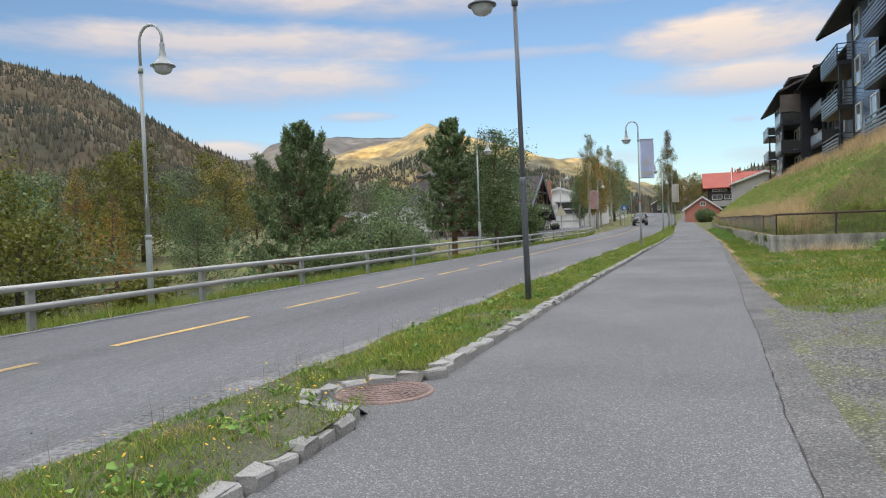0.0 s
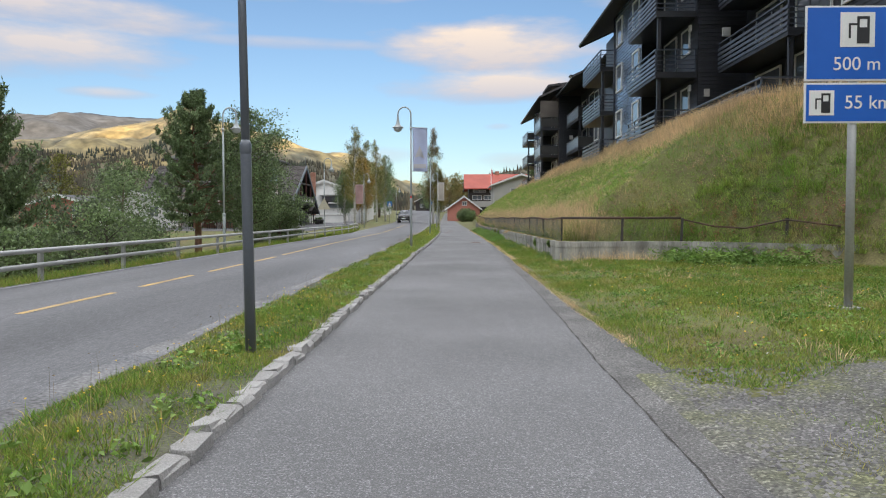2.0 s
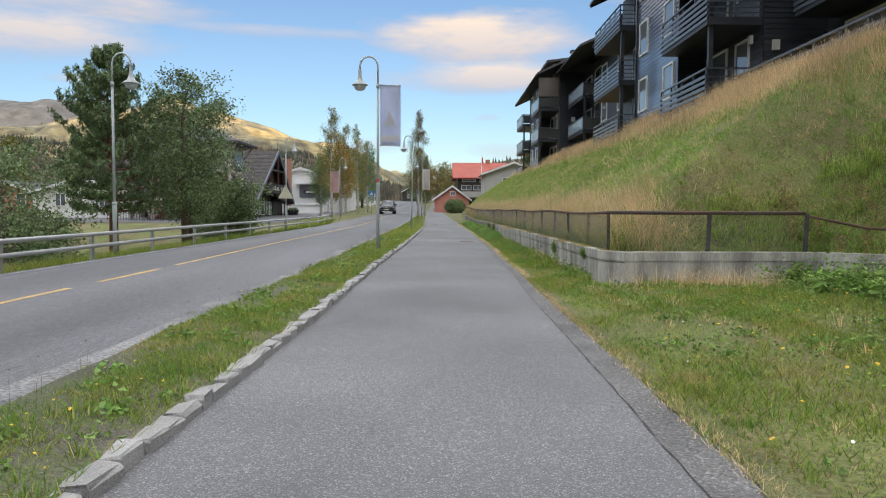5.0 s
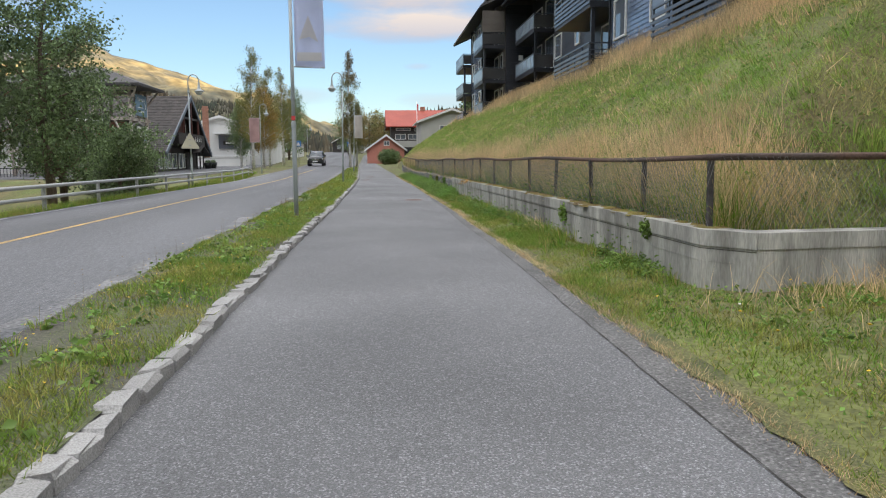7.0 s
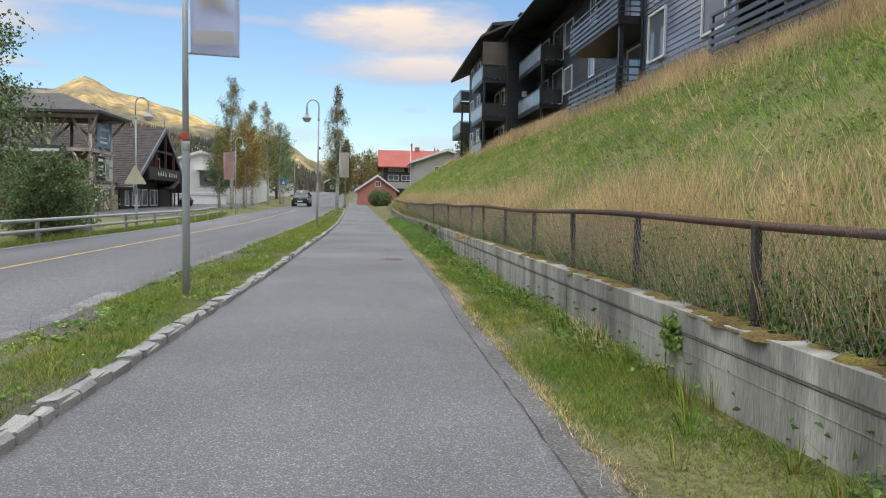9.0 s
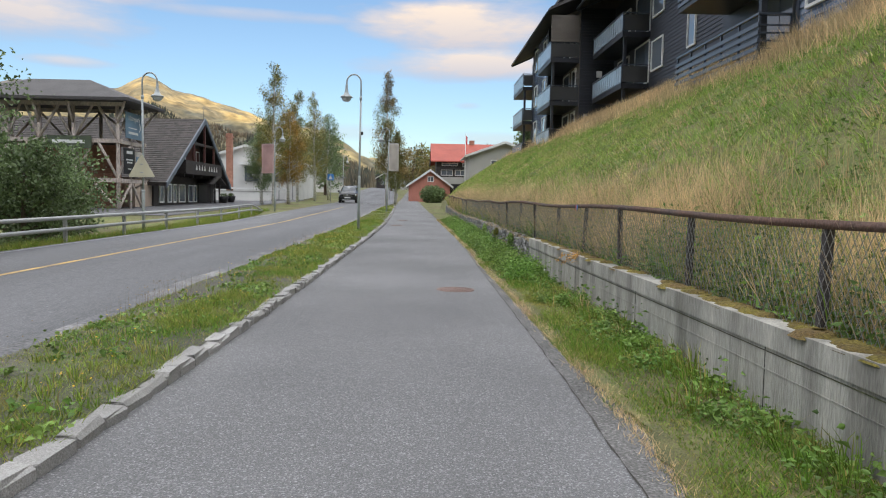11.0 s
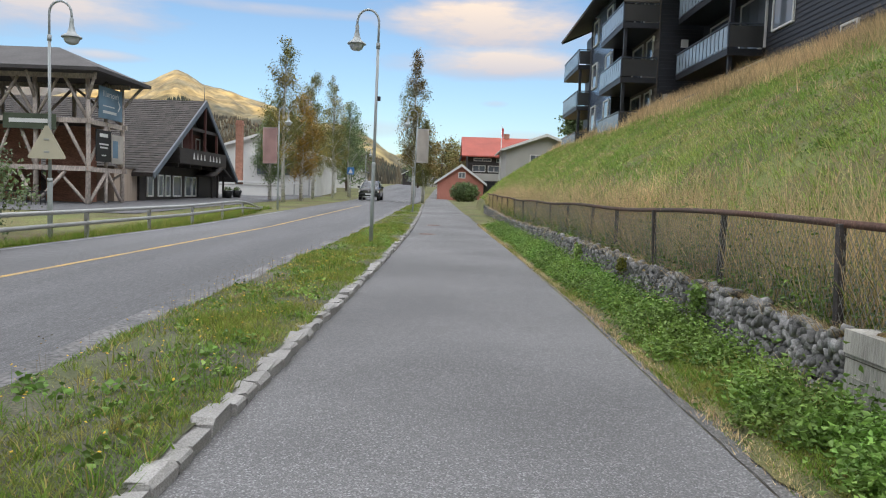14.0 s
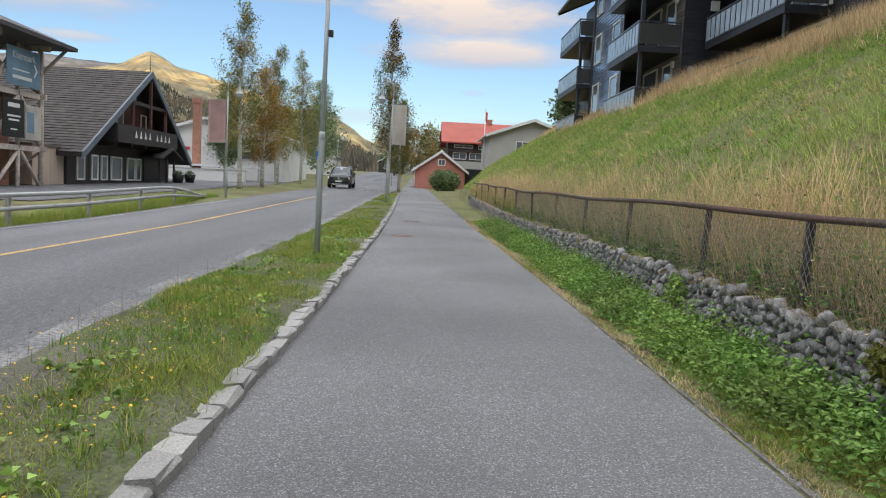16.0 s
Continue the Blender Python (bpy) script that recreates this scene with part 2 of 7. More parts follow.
WIRE = mat("dull_fence_wire", (0.26, 0.26, 0.245), 0.6, 0.4)
IRON = mat("rusty_cast_iron", (0.235, 0.165, 0.142), 0.8, 0.1, vary=0.25, scale=6, fine=0.25, fscale=60, bump=0.5)
CRACK = mat("dark_crack_and_gap_shade", (0.055, 0.05, 0.045), 1.0, vary=0.3, scale=3)
BARK = mat("grey_brown_bark", (0.13, 0.095, 0.07), 0.9, vary=0.3, scale=4, fine=0.3, fscale=25, bump=0.8, stretch=(1, 1, 0.3))
PINEBARK = mat("reddish_pine_bark", (0.20, 0.105, 0.065), 0.9, vary=0.3, scale=4, fine=0.3, fscale=20, bump=0.9, stretch=(1, 1, 0.4))
BIRCHBARK = mat("white_birch_bark", (0.55, 0.53, 0.49), 0.8, vary=0.25, scale=5, fine=0.3, fscale=14, stretch=(0.6, 0.6, 2.5))
NEEDLES = mat("pine_needles", (0.17, 0.235, 0.105), 0.55, vary=0.3, scale=0.9, island=0.5, spec=0.35, alpha_trans=0.2)
LEAF_DARK = mat("dark_green_leaves", (0.155, 0.215, 0.090), 0.5, vary=0.4, scale=0.7, island=0.5, spec=0.4, alpha_trans=0.3)
LEAF_YEL = mat("yellow_green_leaves", (0.15, 0.155, 0.030), 0.55, vary=0.3, scale=0.6, island=0.5, spec=0.3, alpha_trans=0.3)
LEAF_ORANGE = mat("orange_autumn_leaves", (0.40, 0.23, 0.05), 0.6, vary=0.3, scale=0.6, island=0.45, col2=(0.28, 0.21, 0.06), spec=0.3, alpha_trans=0.35)
LEAF_BIRCH = mat("birch_leaves", (0.19, 0.21, 0.07), 0.55, vary=0.35, scale=0.5, island=0.5, col2=(0.29, 0.23, 0.065), spec=0.3, alpha_trans=0.35)
LEAF_WILLOW = mat("grey_green_leaves", (0.155, 0.19, 0.105), 0.5, vary=0.3, scale=0.7, island=0.5, spec=0.4, alpha_trans=0.25)
LEAF_AUT = mat("rusty_autumn_leaves", (0.25, 0.165, 0.06), 0.6, vary=0.35, scale=0.6, island=0.5, col2=(0.17, 0.175, 0.06), spec=0.3, alpha_trans=0.35)
TWIG = mat("dark_twigs", (0.075, 0.06, 0.05), 0.9)
BLACKWOOD = mat("black_stained_boards", (0.022, 0.024, 0.030), 0.45, vary=0.25, scale=1.2, fine=0.25, fscale=14, island=0.25, stretch=(1, 1, 6))
# grey-blue paint, base made lighter and bluer to carry the mirrored sky
BLUEWOOD = mat("grey_painted_boards_sky_tint", (0.13, 0.175, 0.25), 0.16, vary=0.12, scale=1.0, island=0.12, spec=1.0)
GREYWOOD = mat("weathered_grey_boards", (0.145, 0.125, 0.108), 0.8, vary=0.2, scale=1.2, island=0.3)
# black paint whose base colour includes the bluish sheen of the sky
RAILBLACK = mat("black_railing_sky_tint", (0.055, 0.064, 0.082), 0.28, vary=0.15, scale=2)
WHITEPAINT = mat("white_paint", (0.72, 0.72, 0.70), 0.5, vary=0.06, scale=2, fine=0.05)
# opaque panes; reflected sky is put into the pale blue base
GLASS = mat("window_glass_sky_sheen", (0.13, 0.15, 0.175), 0.06, 0.0, spec=1.0)
CURTAIN = mat("pale_curtain", (0.50, 0.50, 0.48), 0.9, vary=0.15, scale=3, stretch=(6, 6, 0.3))
ROOFDARK = mat("dark_roof_tiles", (0.060, 0.055, 0.055), 0.7, vary=0.2, scale=1.5, fine=0.2, fscale=10, island=0.25)
BROWNROOF = mat("brown_slate_shingles", (0.048, 0.040, 0.036), 0.75, vary=0.15, scale=0.8, island=0.35)
REDROOF = mat("red_roof_tiles", (0.36, 0.075, 0.05), 0.7, vary=0.12, scale=1.0, fine=0.15, fscale=6)
PINKWALL = mat("faded_red_boards", (0.46, 0.185, 0.14), 0.8, vary=0.12, scale=1.5, fine=0.1, fscale=10)
GREYWALL = mat("light_grey_render", (0.42, 0.41, 0.38), 0.85, vary=0.08, scale=1.0, fine=0.06)
WHITEWALL = mat("white_render", (0.70, 0.69, 0.66), 0.85, vary=0.08, scale=1.0, fine=0.05)
OLDTIMBER = mat("pale_weathered_timber", (0.50, 0.43, 0.38), 0.85, vary=0.25, scale=1.5, fine=0.3, fscale=14, bump=0.4, island=0.25, stretch=(1, 1, 0.4))
BRICKRED = mat("red_brick", (0.36, 0.18, 0.125), 0.9, vary=0.2, scale=2, fine=0.3, fscale=9, stretch=(1, 1, 3))
REDWOOD = mat("dark_red_wood", (0.10, 0.035, 0.03), 0.7, vary=0.2, scale=2)
MTN_NEAR = mat("forested_hill", (0.05, 0.052, 0.028), 0.95, vary=0.35, scale=0.012, fine=0.5, fscale=0.09, bump=0.0, col2=(0.125, 0.085, 0.042))
# heath and rock; base lifted towards gold, carrying part of the sunlight
MTN_GOLD = mat("sun_tinted_heath_and_rock", (0.275, 0.21, 0.09), 0.95, vary=0.45, scale=0.009, fine=0.45, fscale=0.035, bump=0.0, col2=(0.115, 0.108, 0.075))
MTN_FAR = mat("grey_mountain_plateau", (0.075, 0.08, 0.092), 0.95, vary=0.3, scale=0.004, fine=0.3, fscale=0.03, col2=(0.05, 0.055, 0.065))
SPRUCE = mat("far_spruces", (0.036, 0.044, 0.028), 0.9, island=0.5, vary=0.3, scale=0.01, col2=(0.085, 0.062, 0.034))
WATER = mat("river_water", (0.10, 0.13, 0.15), 0.08, bump=0.5, bscale=3.5, spec=0.8, fine=0.5, fscale=1.2)
SIGNBLUE = mat("blue_sign_face", (0.02, 0.12, 0.50), 0.25, vary=0.06, scale=3)
BLACK = mat("black_plastic", (0.015, 0.015, 0.016), 0.5)
CARPAINT = mat("black_car_paint", (0.012, 0.013, 0.016), 0.12, spec=0.8)
CHROME = mat("chrome", (0.55, 0.55, 0.56), 0.18, 1.0)
TYRE = mat("tyre_rubber", (0.02, 0.02, 0.02), 0.9)
HEADLIGHT = mat("headlight_glass", (0.75, 0.74, 0.68), 0.15, spec=0.8)
BANNER = mat("pale_lilac_banner", (0.66, 0.70, 0.84), 0.8, vary=0.12, scale=1.5, alpha_trans=0.55)
BANNERMARK = mat("pale_banner_print", (0.74, 0.72, 0.70), 0.8, alpha_trans=0.55)
BANNERPINK = mat("faded_pink_banner", (0.52, 0.36, 0.34), 0.8, vary=0.2, scale=1.5, alpha_trans=0.3)
BANNERWHITE = mat("faded_grey_banner", (0.56, 0.52, 0.47), 0.8, vary=0.2, scale=1.5, alpha_trans=0.3)
CREAM = mat("cream_canvas", (0.52, 0.48, 0.36), 0.8, vary=0.1)
POSTERBLUE = mat("blue_grey_poster", (0.16, 0.25, 0.33), 0.6, vary=0.25, scale=1.2)
DOORWOOD = mat("pale_plank_door", (0.48, 0.38, 0.30), 0.8, vary=0.12, scale=2, stretch=(4, 4, 0.3))
GREENSIGN = mat("dark_green_board", (0.07, 0.09, 0.055), 0.7, vary=0.2, scale=2)
REDPAINT = mat("red_paint", (0.55, 0.05, 0.05), 0.5)
BLUEPAINT = mat("blue_paint", (0.05, 0.20, 0.50), 0.5)
lampglass = mat("lamp_glass_bowl", (0.55, 0.58, 0.60), 0.1, spec=0.8)


# ---- mesh helpers ----
def data_np(name, V, F, material, smooth=False):
    V, F = np.asarray(V, np.float32), np.asarray(F, np.int32)
    me = bpy.data.meshes.new(name)
    k = F.shape[1]
    me.vertices.add(len(V))
    me.vertices.foreach_set("co", V.ravel())
    me.loops.add(F.size)
    me.loops.foreach_set("vertex_index", F.ravel())
    me.polygons.add(len(F))
    me.polygons.foreach_set("loop_start", np.arange(0, F.size, k, dtype=np.int32))
    if smooth:
        me.polygons.foreach_set("use_smooth", np.ones(len(F), bool))
    me.update(calc_edges=True)
    me.materials.append(material)
    return me


def under(ob, parent):
    if parent is not None:
        ob.parent = parent
    return ob


def part(name, bm, material, parent=None, label=""):
    """Links a bmesh as one mesh object under a thing or a part."""
    bmesh.ops.recalc_face_normals(bm, faces=bm.faces)
    me = bpy.data.meshes.new(name)
    bm.to_mesh(me)
    bm.free()
    me.materials.append(material)
    return tagged(under(new(name, me), parent), label)


def box(bm, x0, x1, y0, y1, z0, z1, m=None):
    vs = [bm.verts.new(Vector(p) if m is None else m @ Vector(p)) for p in
          ((x0, y0, z0), (x1, y0, z0), (x1, y1, z0), (x0, y1, z0), (x0, y0, z1), (x1, y0, z1), (x1, y1, z1), (x0, y1, z1))]
    for f in ((0, 3, 2, 1), (4, 5, 6, 7), (0, 1, 5, 4), (1, 2, 6, 5), (2, 3, 7, 6), (3, 0, 4, 7)):
        bm.faces.new([vs[i] for i in f])
    return bm


def B(*a, m=None):
    return box(bmesh.new(), *a, m=m)


def rounded(bm, w=0.01):
    bmesh.ops.bevel(bm, geom=bm.edges[:] + bm.verts[:], offset=w, segments=2, affect="EDGES", profile=0.6)
    return bm


def tube(bm, pts, radii, n=10, cap=True):
    """A round bar along points, with a radius at each."""
    pts = [Vector(p) for p in pts]
    rings = []
    for i, p in enumerate(pts):
        d = (pts[min(i + 1, len(pts) - 1)] - pts[max(i - 1, 0)]).normalized()
        a = d.orthogonal().normalized() if not rings else (rings[-1][1] - d * rings[-1][1].dot(d)).normalized()
        b = d.cross(a)
        r = radii[i] if isinstance(radii, (list, tuple)) else radii
        rings.append(([bm.verts.new(p + (a * math.cos(t) + b * math.sin(t)) * r) for t in (2 * math.pi * j / n for j in range(n))], a))
    for (q, _), (s, _) in zip(rings, rings[1:]):
        for j in range(n):
            bm.faces.new((q[j], q[(j + 1) % n], s[(j + 1) % n], s[j])).smooth = True
    if cap:
        bm.faces.new(rings[0][0][::-1])
        bm.faces.new(rings[-1][0])
    return bm


def beam(bm, p0, p1, w, d):
    """A square timber from p0 to p1."""
    p0, p1 = Vector(p0), Vector(p1)
    q = (p1 - p0).to_track_quat("Z", "Y").to_matrix().to_4x4()
    return box(bm, -w / 2, w / 2, -d / 2, d / 2, 0, (p1 - p0).length, m=Matrix.Translation(p0) @ q)


def lathe(bm, prof, n=20, centre=(0, 0, 0)):
    c = Vector(centre)
    rows = [[bm.verts.new(c + Vector((r * math.cos(2 * math.pi * j / n), r * math.sin(2 * math.pi * j / n), z))) for j in range(n)] for r, z in prof]
    for a, b in zip(rows, rows[1:]):
        for j in range(n):
            bm.faces.new((a[j], a[(j + 1) % n], b[(j + 1) % n], b[j])).smooth = True
    return bm


def prism(bm, outline, y0, y1):
    """An outline in x and z, drawn out along y."""
    a = [bm.verts.new((x, y0, z)) for x, z in outline]
    b = [bm.verts.new((x, y1, z)) for x, z in outline]
    bm.faces.new(a)
    bm.faces.new(b[::-1])
    for i in range(len(a)):
        j = (i + 1) % len(a)
        bm.faces.new((a[i], b[i], b[j], a[j]))
    return bm


def prism_x(bm, outline, x0, x1):
    """An outline in y and z, drawn out along x."""
    a = [bm.verts.new((x0, y, z)) for y, z in outline]
    b = [bm.verts.new((x1, y, z)) for y, z in outline]
    bm.faces.new(a)
    bm.faces.new(b[::-1])
    for i in range(len(a)):
        j = (i + 1) % len(a)
        bm.faces.new((a[i], b[i], b[j], a[j]))
    return bm


def empty(name, loc=(0, 0, 0), rz=0.0):
    ob = new(name)
    ob.empty_display_size = 0.2
    ob.matrix_world = pose(*loc, 0, 0, rz)
    return ob


def words(text, size, material, parent, m, name="lettering"):
    cu = bpy.data.curves.new(name, "FONT")
    cu.body, cu.size, cu.extrude, cu.align_x, cu.align_y = text, size, 0.002, "CENTER", "CENTER"
    tmp = bpy.data.objects.new(name, cu)
    me = bpy.data.meshes.new_from_object(tmp)
    bpy.data.objects.remove(tmp)
    me.materials.append(material)
    ob = under(new(name, me), parent)
    ob.matrix_local = m
    return ob


def tufts(name, x, y, z, per, rad, h, w, material, label, seed, fall=(0.0, 0.0), spread=0.75):
    """Tussocks of arching blades that lean outwards from each tussock's middle, and downhill by fall."""
    rng = np.random.default_rng(seed)
    k = len(x)
    size = np.repeat(rng.uniform(0.55, 1.35, k), per)
    n = k * per
    a = rng.uniform(0, 2 * math.pi, n)
    d = np.stack([np.cos(a), np.sin(a)], -1)
    rr = rad * size * np.sqrt(rng.random(n))
    P = np.stack([np.repeat(x, per) + d[:, 0] * rr, np.repeat(y, per) + d[:, 1] * rr, np.repeat(z, per)], -1)
    hh = h * size * rng.uniform(0.45, 1.15, n)
    lean = d * (spread * rng.uniform(0.3, 1.2, n))[:, None] + np.array(fall) * rng.uniform(0.5, 1.3, (n, 1))
    tip = np.stack([lean[:, 0] * hh, lean[:, 1] * hh, hh * (1.05 - 0.4 * np.minimum(1, np.hypot(lean[:, 0], lean[:, 1])))], -1)
    b = a + 1.57 + rng.normal(0, 0.4, n)
    side = np.stack([np.cos(b), np.sin(b), np.zeros(n)], -1) * (w * rng.uniform(0.7, 1.3, n))[:, None]
    m = P + tip * (0.38, 0.38, 0.72)
    V = np.stack([P - side, P + side, m - side * 0.75, m + side * 0.75, P + tip], 1)
    q = (np.arange(n) * 5)[:, None]
    F = np.concatenate([q + np.array([[0, 1, 3]]), q + np.array([[0, 3, 2]]), q + np.array([[2, 3, 4]])], 1).reshape(-1, 3)
    return tagged(new(name, data_np(name, V.reshape(-1, 3), F, material)), label, "grass", kind="stuff")


# ---- ground heights ----
YS, ZS = (-60, 0, 60, 115, 160, 260, 700, 4000), (-0.2, 0.02, 0.23, 1.05, 2.5, 4.5, 10, 40)


def zg(y):
    return np.interp(y, YS, ZS)


def lerp(y, ys, xs):
    return np.interp(y, ys, xs)


def kerb_x(y):
    """Foot of the kerb on the path's side."""
    return lerp(y, (-10, 15, 21, 28, 36, 42, 50, 60, 72, 92, 110), (-1.88, -1.91, -1.83, -1.80, -1.66, -1.63, -1.58, -1.62, -1.78, -2.25, -2.6))


def path_r(y):
    return lerp(y, (-10, 4.5, 8, 10.4, 12.7, 14.5, 17.4, 21.1, 22.7, 25.2, 27, 30.6, 33.7, 42, 45.5, 50, 60, 80, 120), (0.40, 0.46, 0.55, 0.57, 0.645, 0.68, 0.73, 0.76, 0.79, 0.86, 0.88, 0.88, 0.94, 0.97, 1.02, 0.99, 0.9, 0.35, -0.6))


def road_r(y):
    return lerp(y, (-20, 40, 88, 96, 110, 200), (-3.2, -3.05, -3.2, -2.9, -2.9, -4.0))


def wall_x(y):
    return lerp(y, (22, 42, 55, 65, 90, 106, 130), (2.08, 1.80, 1.74, 1.6, 1.5, 3.6, 5.5))


def smooth01(a):
    a = np.clip(a, 0, 1)
    return a * a * (3 - 2 * a)


def hill(x, y):
    """Height of the slope east of the path above the path's level; 0 off it."""
    x, y = np.asarray(x, float), np.asarray(y, float)
    side = x - wall_x(np.maximum(y, 23)) - 0.12
    toe = lerp(x, (2, 5.6, 7.3, 12, 20, 60), (23.55, 23.5, 21.7, 17.0, 10, -20))
    south = (y - toe) * 1.15
    d = np.minimum(side, south)
    far = smooth01((128 - y) / 30)
    rise = lerp(d, (0, 1.7, 4, 6.2, 8, 12), (0, 1.5, 3.05, 4.35, 5.2, 7.0))
    cap = lerp(y, (20, 30, 44, 52, 64, 90, 110), (4.05, 4.25, 4.75, 4.95, 5.1, 5.2, 4.9))
    rise = np.where(rise < cap, rise, cap + (rise - cap) * 0.04)
    return np.where(d > 0, 0.46 + rise * (0.25 + 0.75 * far), 0)


def bump_noise(x, y):
    return (np.sin(x * 1.7 + y * 0.6) * np.sin(y * 1.3 - x * 0.4) + 0.6 * np.sin(x * 3.9 - y * 2.2) * np.sin(y * 4.3 + x)) * 0.035


def left_drop(x, y):
    """How far the land west of the road lies under the road's level."""
    bank = 1 - smooth01((y - 50) / 14)
    d = lerp(-x, (8.6, 9.6, 12.5, 15, 19, 34, 38, 44, 120, 300), (0, 0.12, 1.2, 2.5, 3.7, 3.9, 2.6, 1.6, 1.0, 0))
    return d * bank


def height(x, y):
    x, y = np.asarray(x, float), np.asarray(y, float)
    z = zg(y) - 0.05 - left_drop(x, y)
    h = hill(x, y)
    lawn = np.where(x > 0.7, 0.05 + 0.10 * smooth01((x - 1.0) / 2.0), 0)
    z = z + np.where(h > 0, h + bump_noise(x, y), lawn)
    return z


def grid_sheet(name, xs, ys, fz, material, parent=None, kind="structure", label=""):
    X, Y = np.meshgrid(xs, ys)
    V = np.stack([X, Y, fz(X, Y)], -1).reshape(-1, 3)
    nx = len(xs)
    i = (np.arange(len(ys) - 1)[:, None] * nx + np.arange(nx - 1)[None]).ravel()
    F = np.stack([i, i + 1, i + nx + 1, i + nx], -1)
    ob = under(new(name, data_np(name, V, F, material, True)), parent)
    return tagged(ob, label, kind=kind)


def strip(name, left, right, ys, lift, material, label="", nx=2, crown=0.0, parent=None):
    """A sheet between two lines x(y) that lies lift above the ground's level."""
    ys = np.asarray(ys, float)
    u = np.linspace(0, 1, nx)
    X = left(ys)[:, None] * (1 - u) + right(ys)[:, None] * u
    Z = zg(ys)[:, None] + lift + crown * (1 - (2 * u - 1) ** 2)[None]
    V = np.stack([X, np.repeat(ys[:, None], nx, 1), Z], -1).reshape(-1, 3)
    i = (np.arange(len(ys) - 1)[:, None] * nx + np.arange(nx - 1)[None]).ravel()
    ob = under(new(name, data_np(name, V, np.stack([i, i + 1, i + nx + 1, i + nx], -1), material, True)), parent)
    return tagged(ob, label, kind="structure") if parent is None else ob


def const(v):
    return lambda y: np.full(np.shape(y), float(v))


# ---- ground, road, path ----
XS = np.concatenate([np.linspace(-3000, -320, 12), np.linspace(-300, -60, 16), np.linspace(-56, -20, 13), np.linspace(-19, -8.6, 27),
                     np.linspace(-8.2, 0.6, 10), np.linspace(0.8, 12, 75), np.linspace(12.5, 30, 24), np.linspace(34, 300, 14), np.linspace(400, 3000, 10)])
YG = np.concatenate([np.linspace(-3000, -80, 14), np.linspace(-70, -4, 20), np.linspace(-3, 70, 184), np.linspace(71, 140, 70), np.linspace(145, 400, 30), np.linspace(450, 4500, 20)])
grid_sheet("ground", XS, YG, height, GROUND, label="grassy ground and slope falling to the river")
YR = np.concatenate([np.linspace(-60, 140, 201), np.linspace(145, 420, 56)])


def road_l(y):
    return lerp(y, (-60, 60, 100, 140, 420), (-8.25, -8.55, -8.6, -10.5, -24))


def road_rr(y):
    return lerp(y, (-60, 40, 88, 96, 110, 140, 420), (-3.15, -3.08, -3.2, -2.9, -2.9, -3.6, -17))


strip("road", road_l, road_rr, YR, 0.0, ROAD, "worn grey asphalt road with faded markings", nx=7, crown=0.03)
strip("pavement", lambda y: kerb_x(y) - 0.02 - 0.62 * smooth01((5.35 - y) / 0.25) * smooth01((y - 3.9) / 0.2), path_r, np.linspace(-30, 112, 710), 0.0, ASPHALT, "smooth grey asphalt walking and cycling path", nx=5, crown=0.012)
strip("pavement_far", lambda y: kerb_x(y) - 0.02, path_r, np.linspace(112, 170, 20), 0.0, ASPHALT, "grey asphalt path beyond the crossing", nx=3)
strip("gravel_shoulder", lambda y: path_r(y) - 0.002, lambda y: path_r(y) + lerp(y, (-10, 9, 14, 24, 34, 44, 60), (0.7, 0.58, 0.36, 0.27, 0.24, 0.14, 0.07)) + 0.03 * np.sin(y * 2.3) * np.sin(y * 0.9),
      np.linspace(-20, 75, 380), 0.002, OLD_EDGE, "crumbling asphalt edge strip with fine gravel", nx=3)
strip("path_edge_crack", lambda y: path_r(y) - 0.004 + 0.006 * np.sin(y * 5.1) * np.sin(y * 1.7) + 0.004 * np.sin(y * 17.3), lambda y: path_r(y) + 0.004 + 0.006 * np.sin(y * 5.1 + 0.25) * np.sin(y * 1.7) + 0.004 * np.sin(y * 13.1 + 1),
      np.linspace(-10, 60, 900), 0.005, CRACK, "dark crack along the asphalt edge")


def moss_line(y, side):
    """Uneven borders of the mossy rim between shoulder and grass."""
    w = lerp(y, (-10, 9, 14, 24, 34, 44, 60), (0.7, 0.58, 0.36, 0.27, 0.24, 0.14, 0.07))
    rough = 0.03 * np.sin(y * 3.7) + 0.022 * np.sin(y * 9.1 + 1) + 0.014 * np.sin(y * 23 + 2)
    return path_r(y) + w + (-0.045 + rough - 0.03 * np.sin(y * 1.3) if side < 0 else 0.10)


strip("edge_moss", lambda y: moss_line(y, -1), lambda y: moss_line(y, 1), np.linspace(12, 72, 900), 0.013, EDGEMOSS, "yellow-green mossy rim beside the asphalt", nx=3)


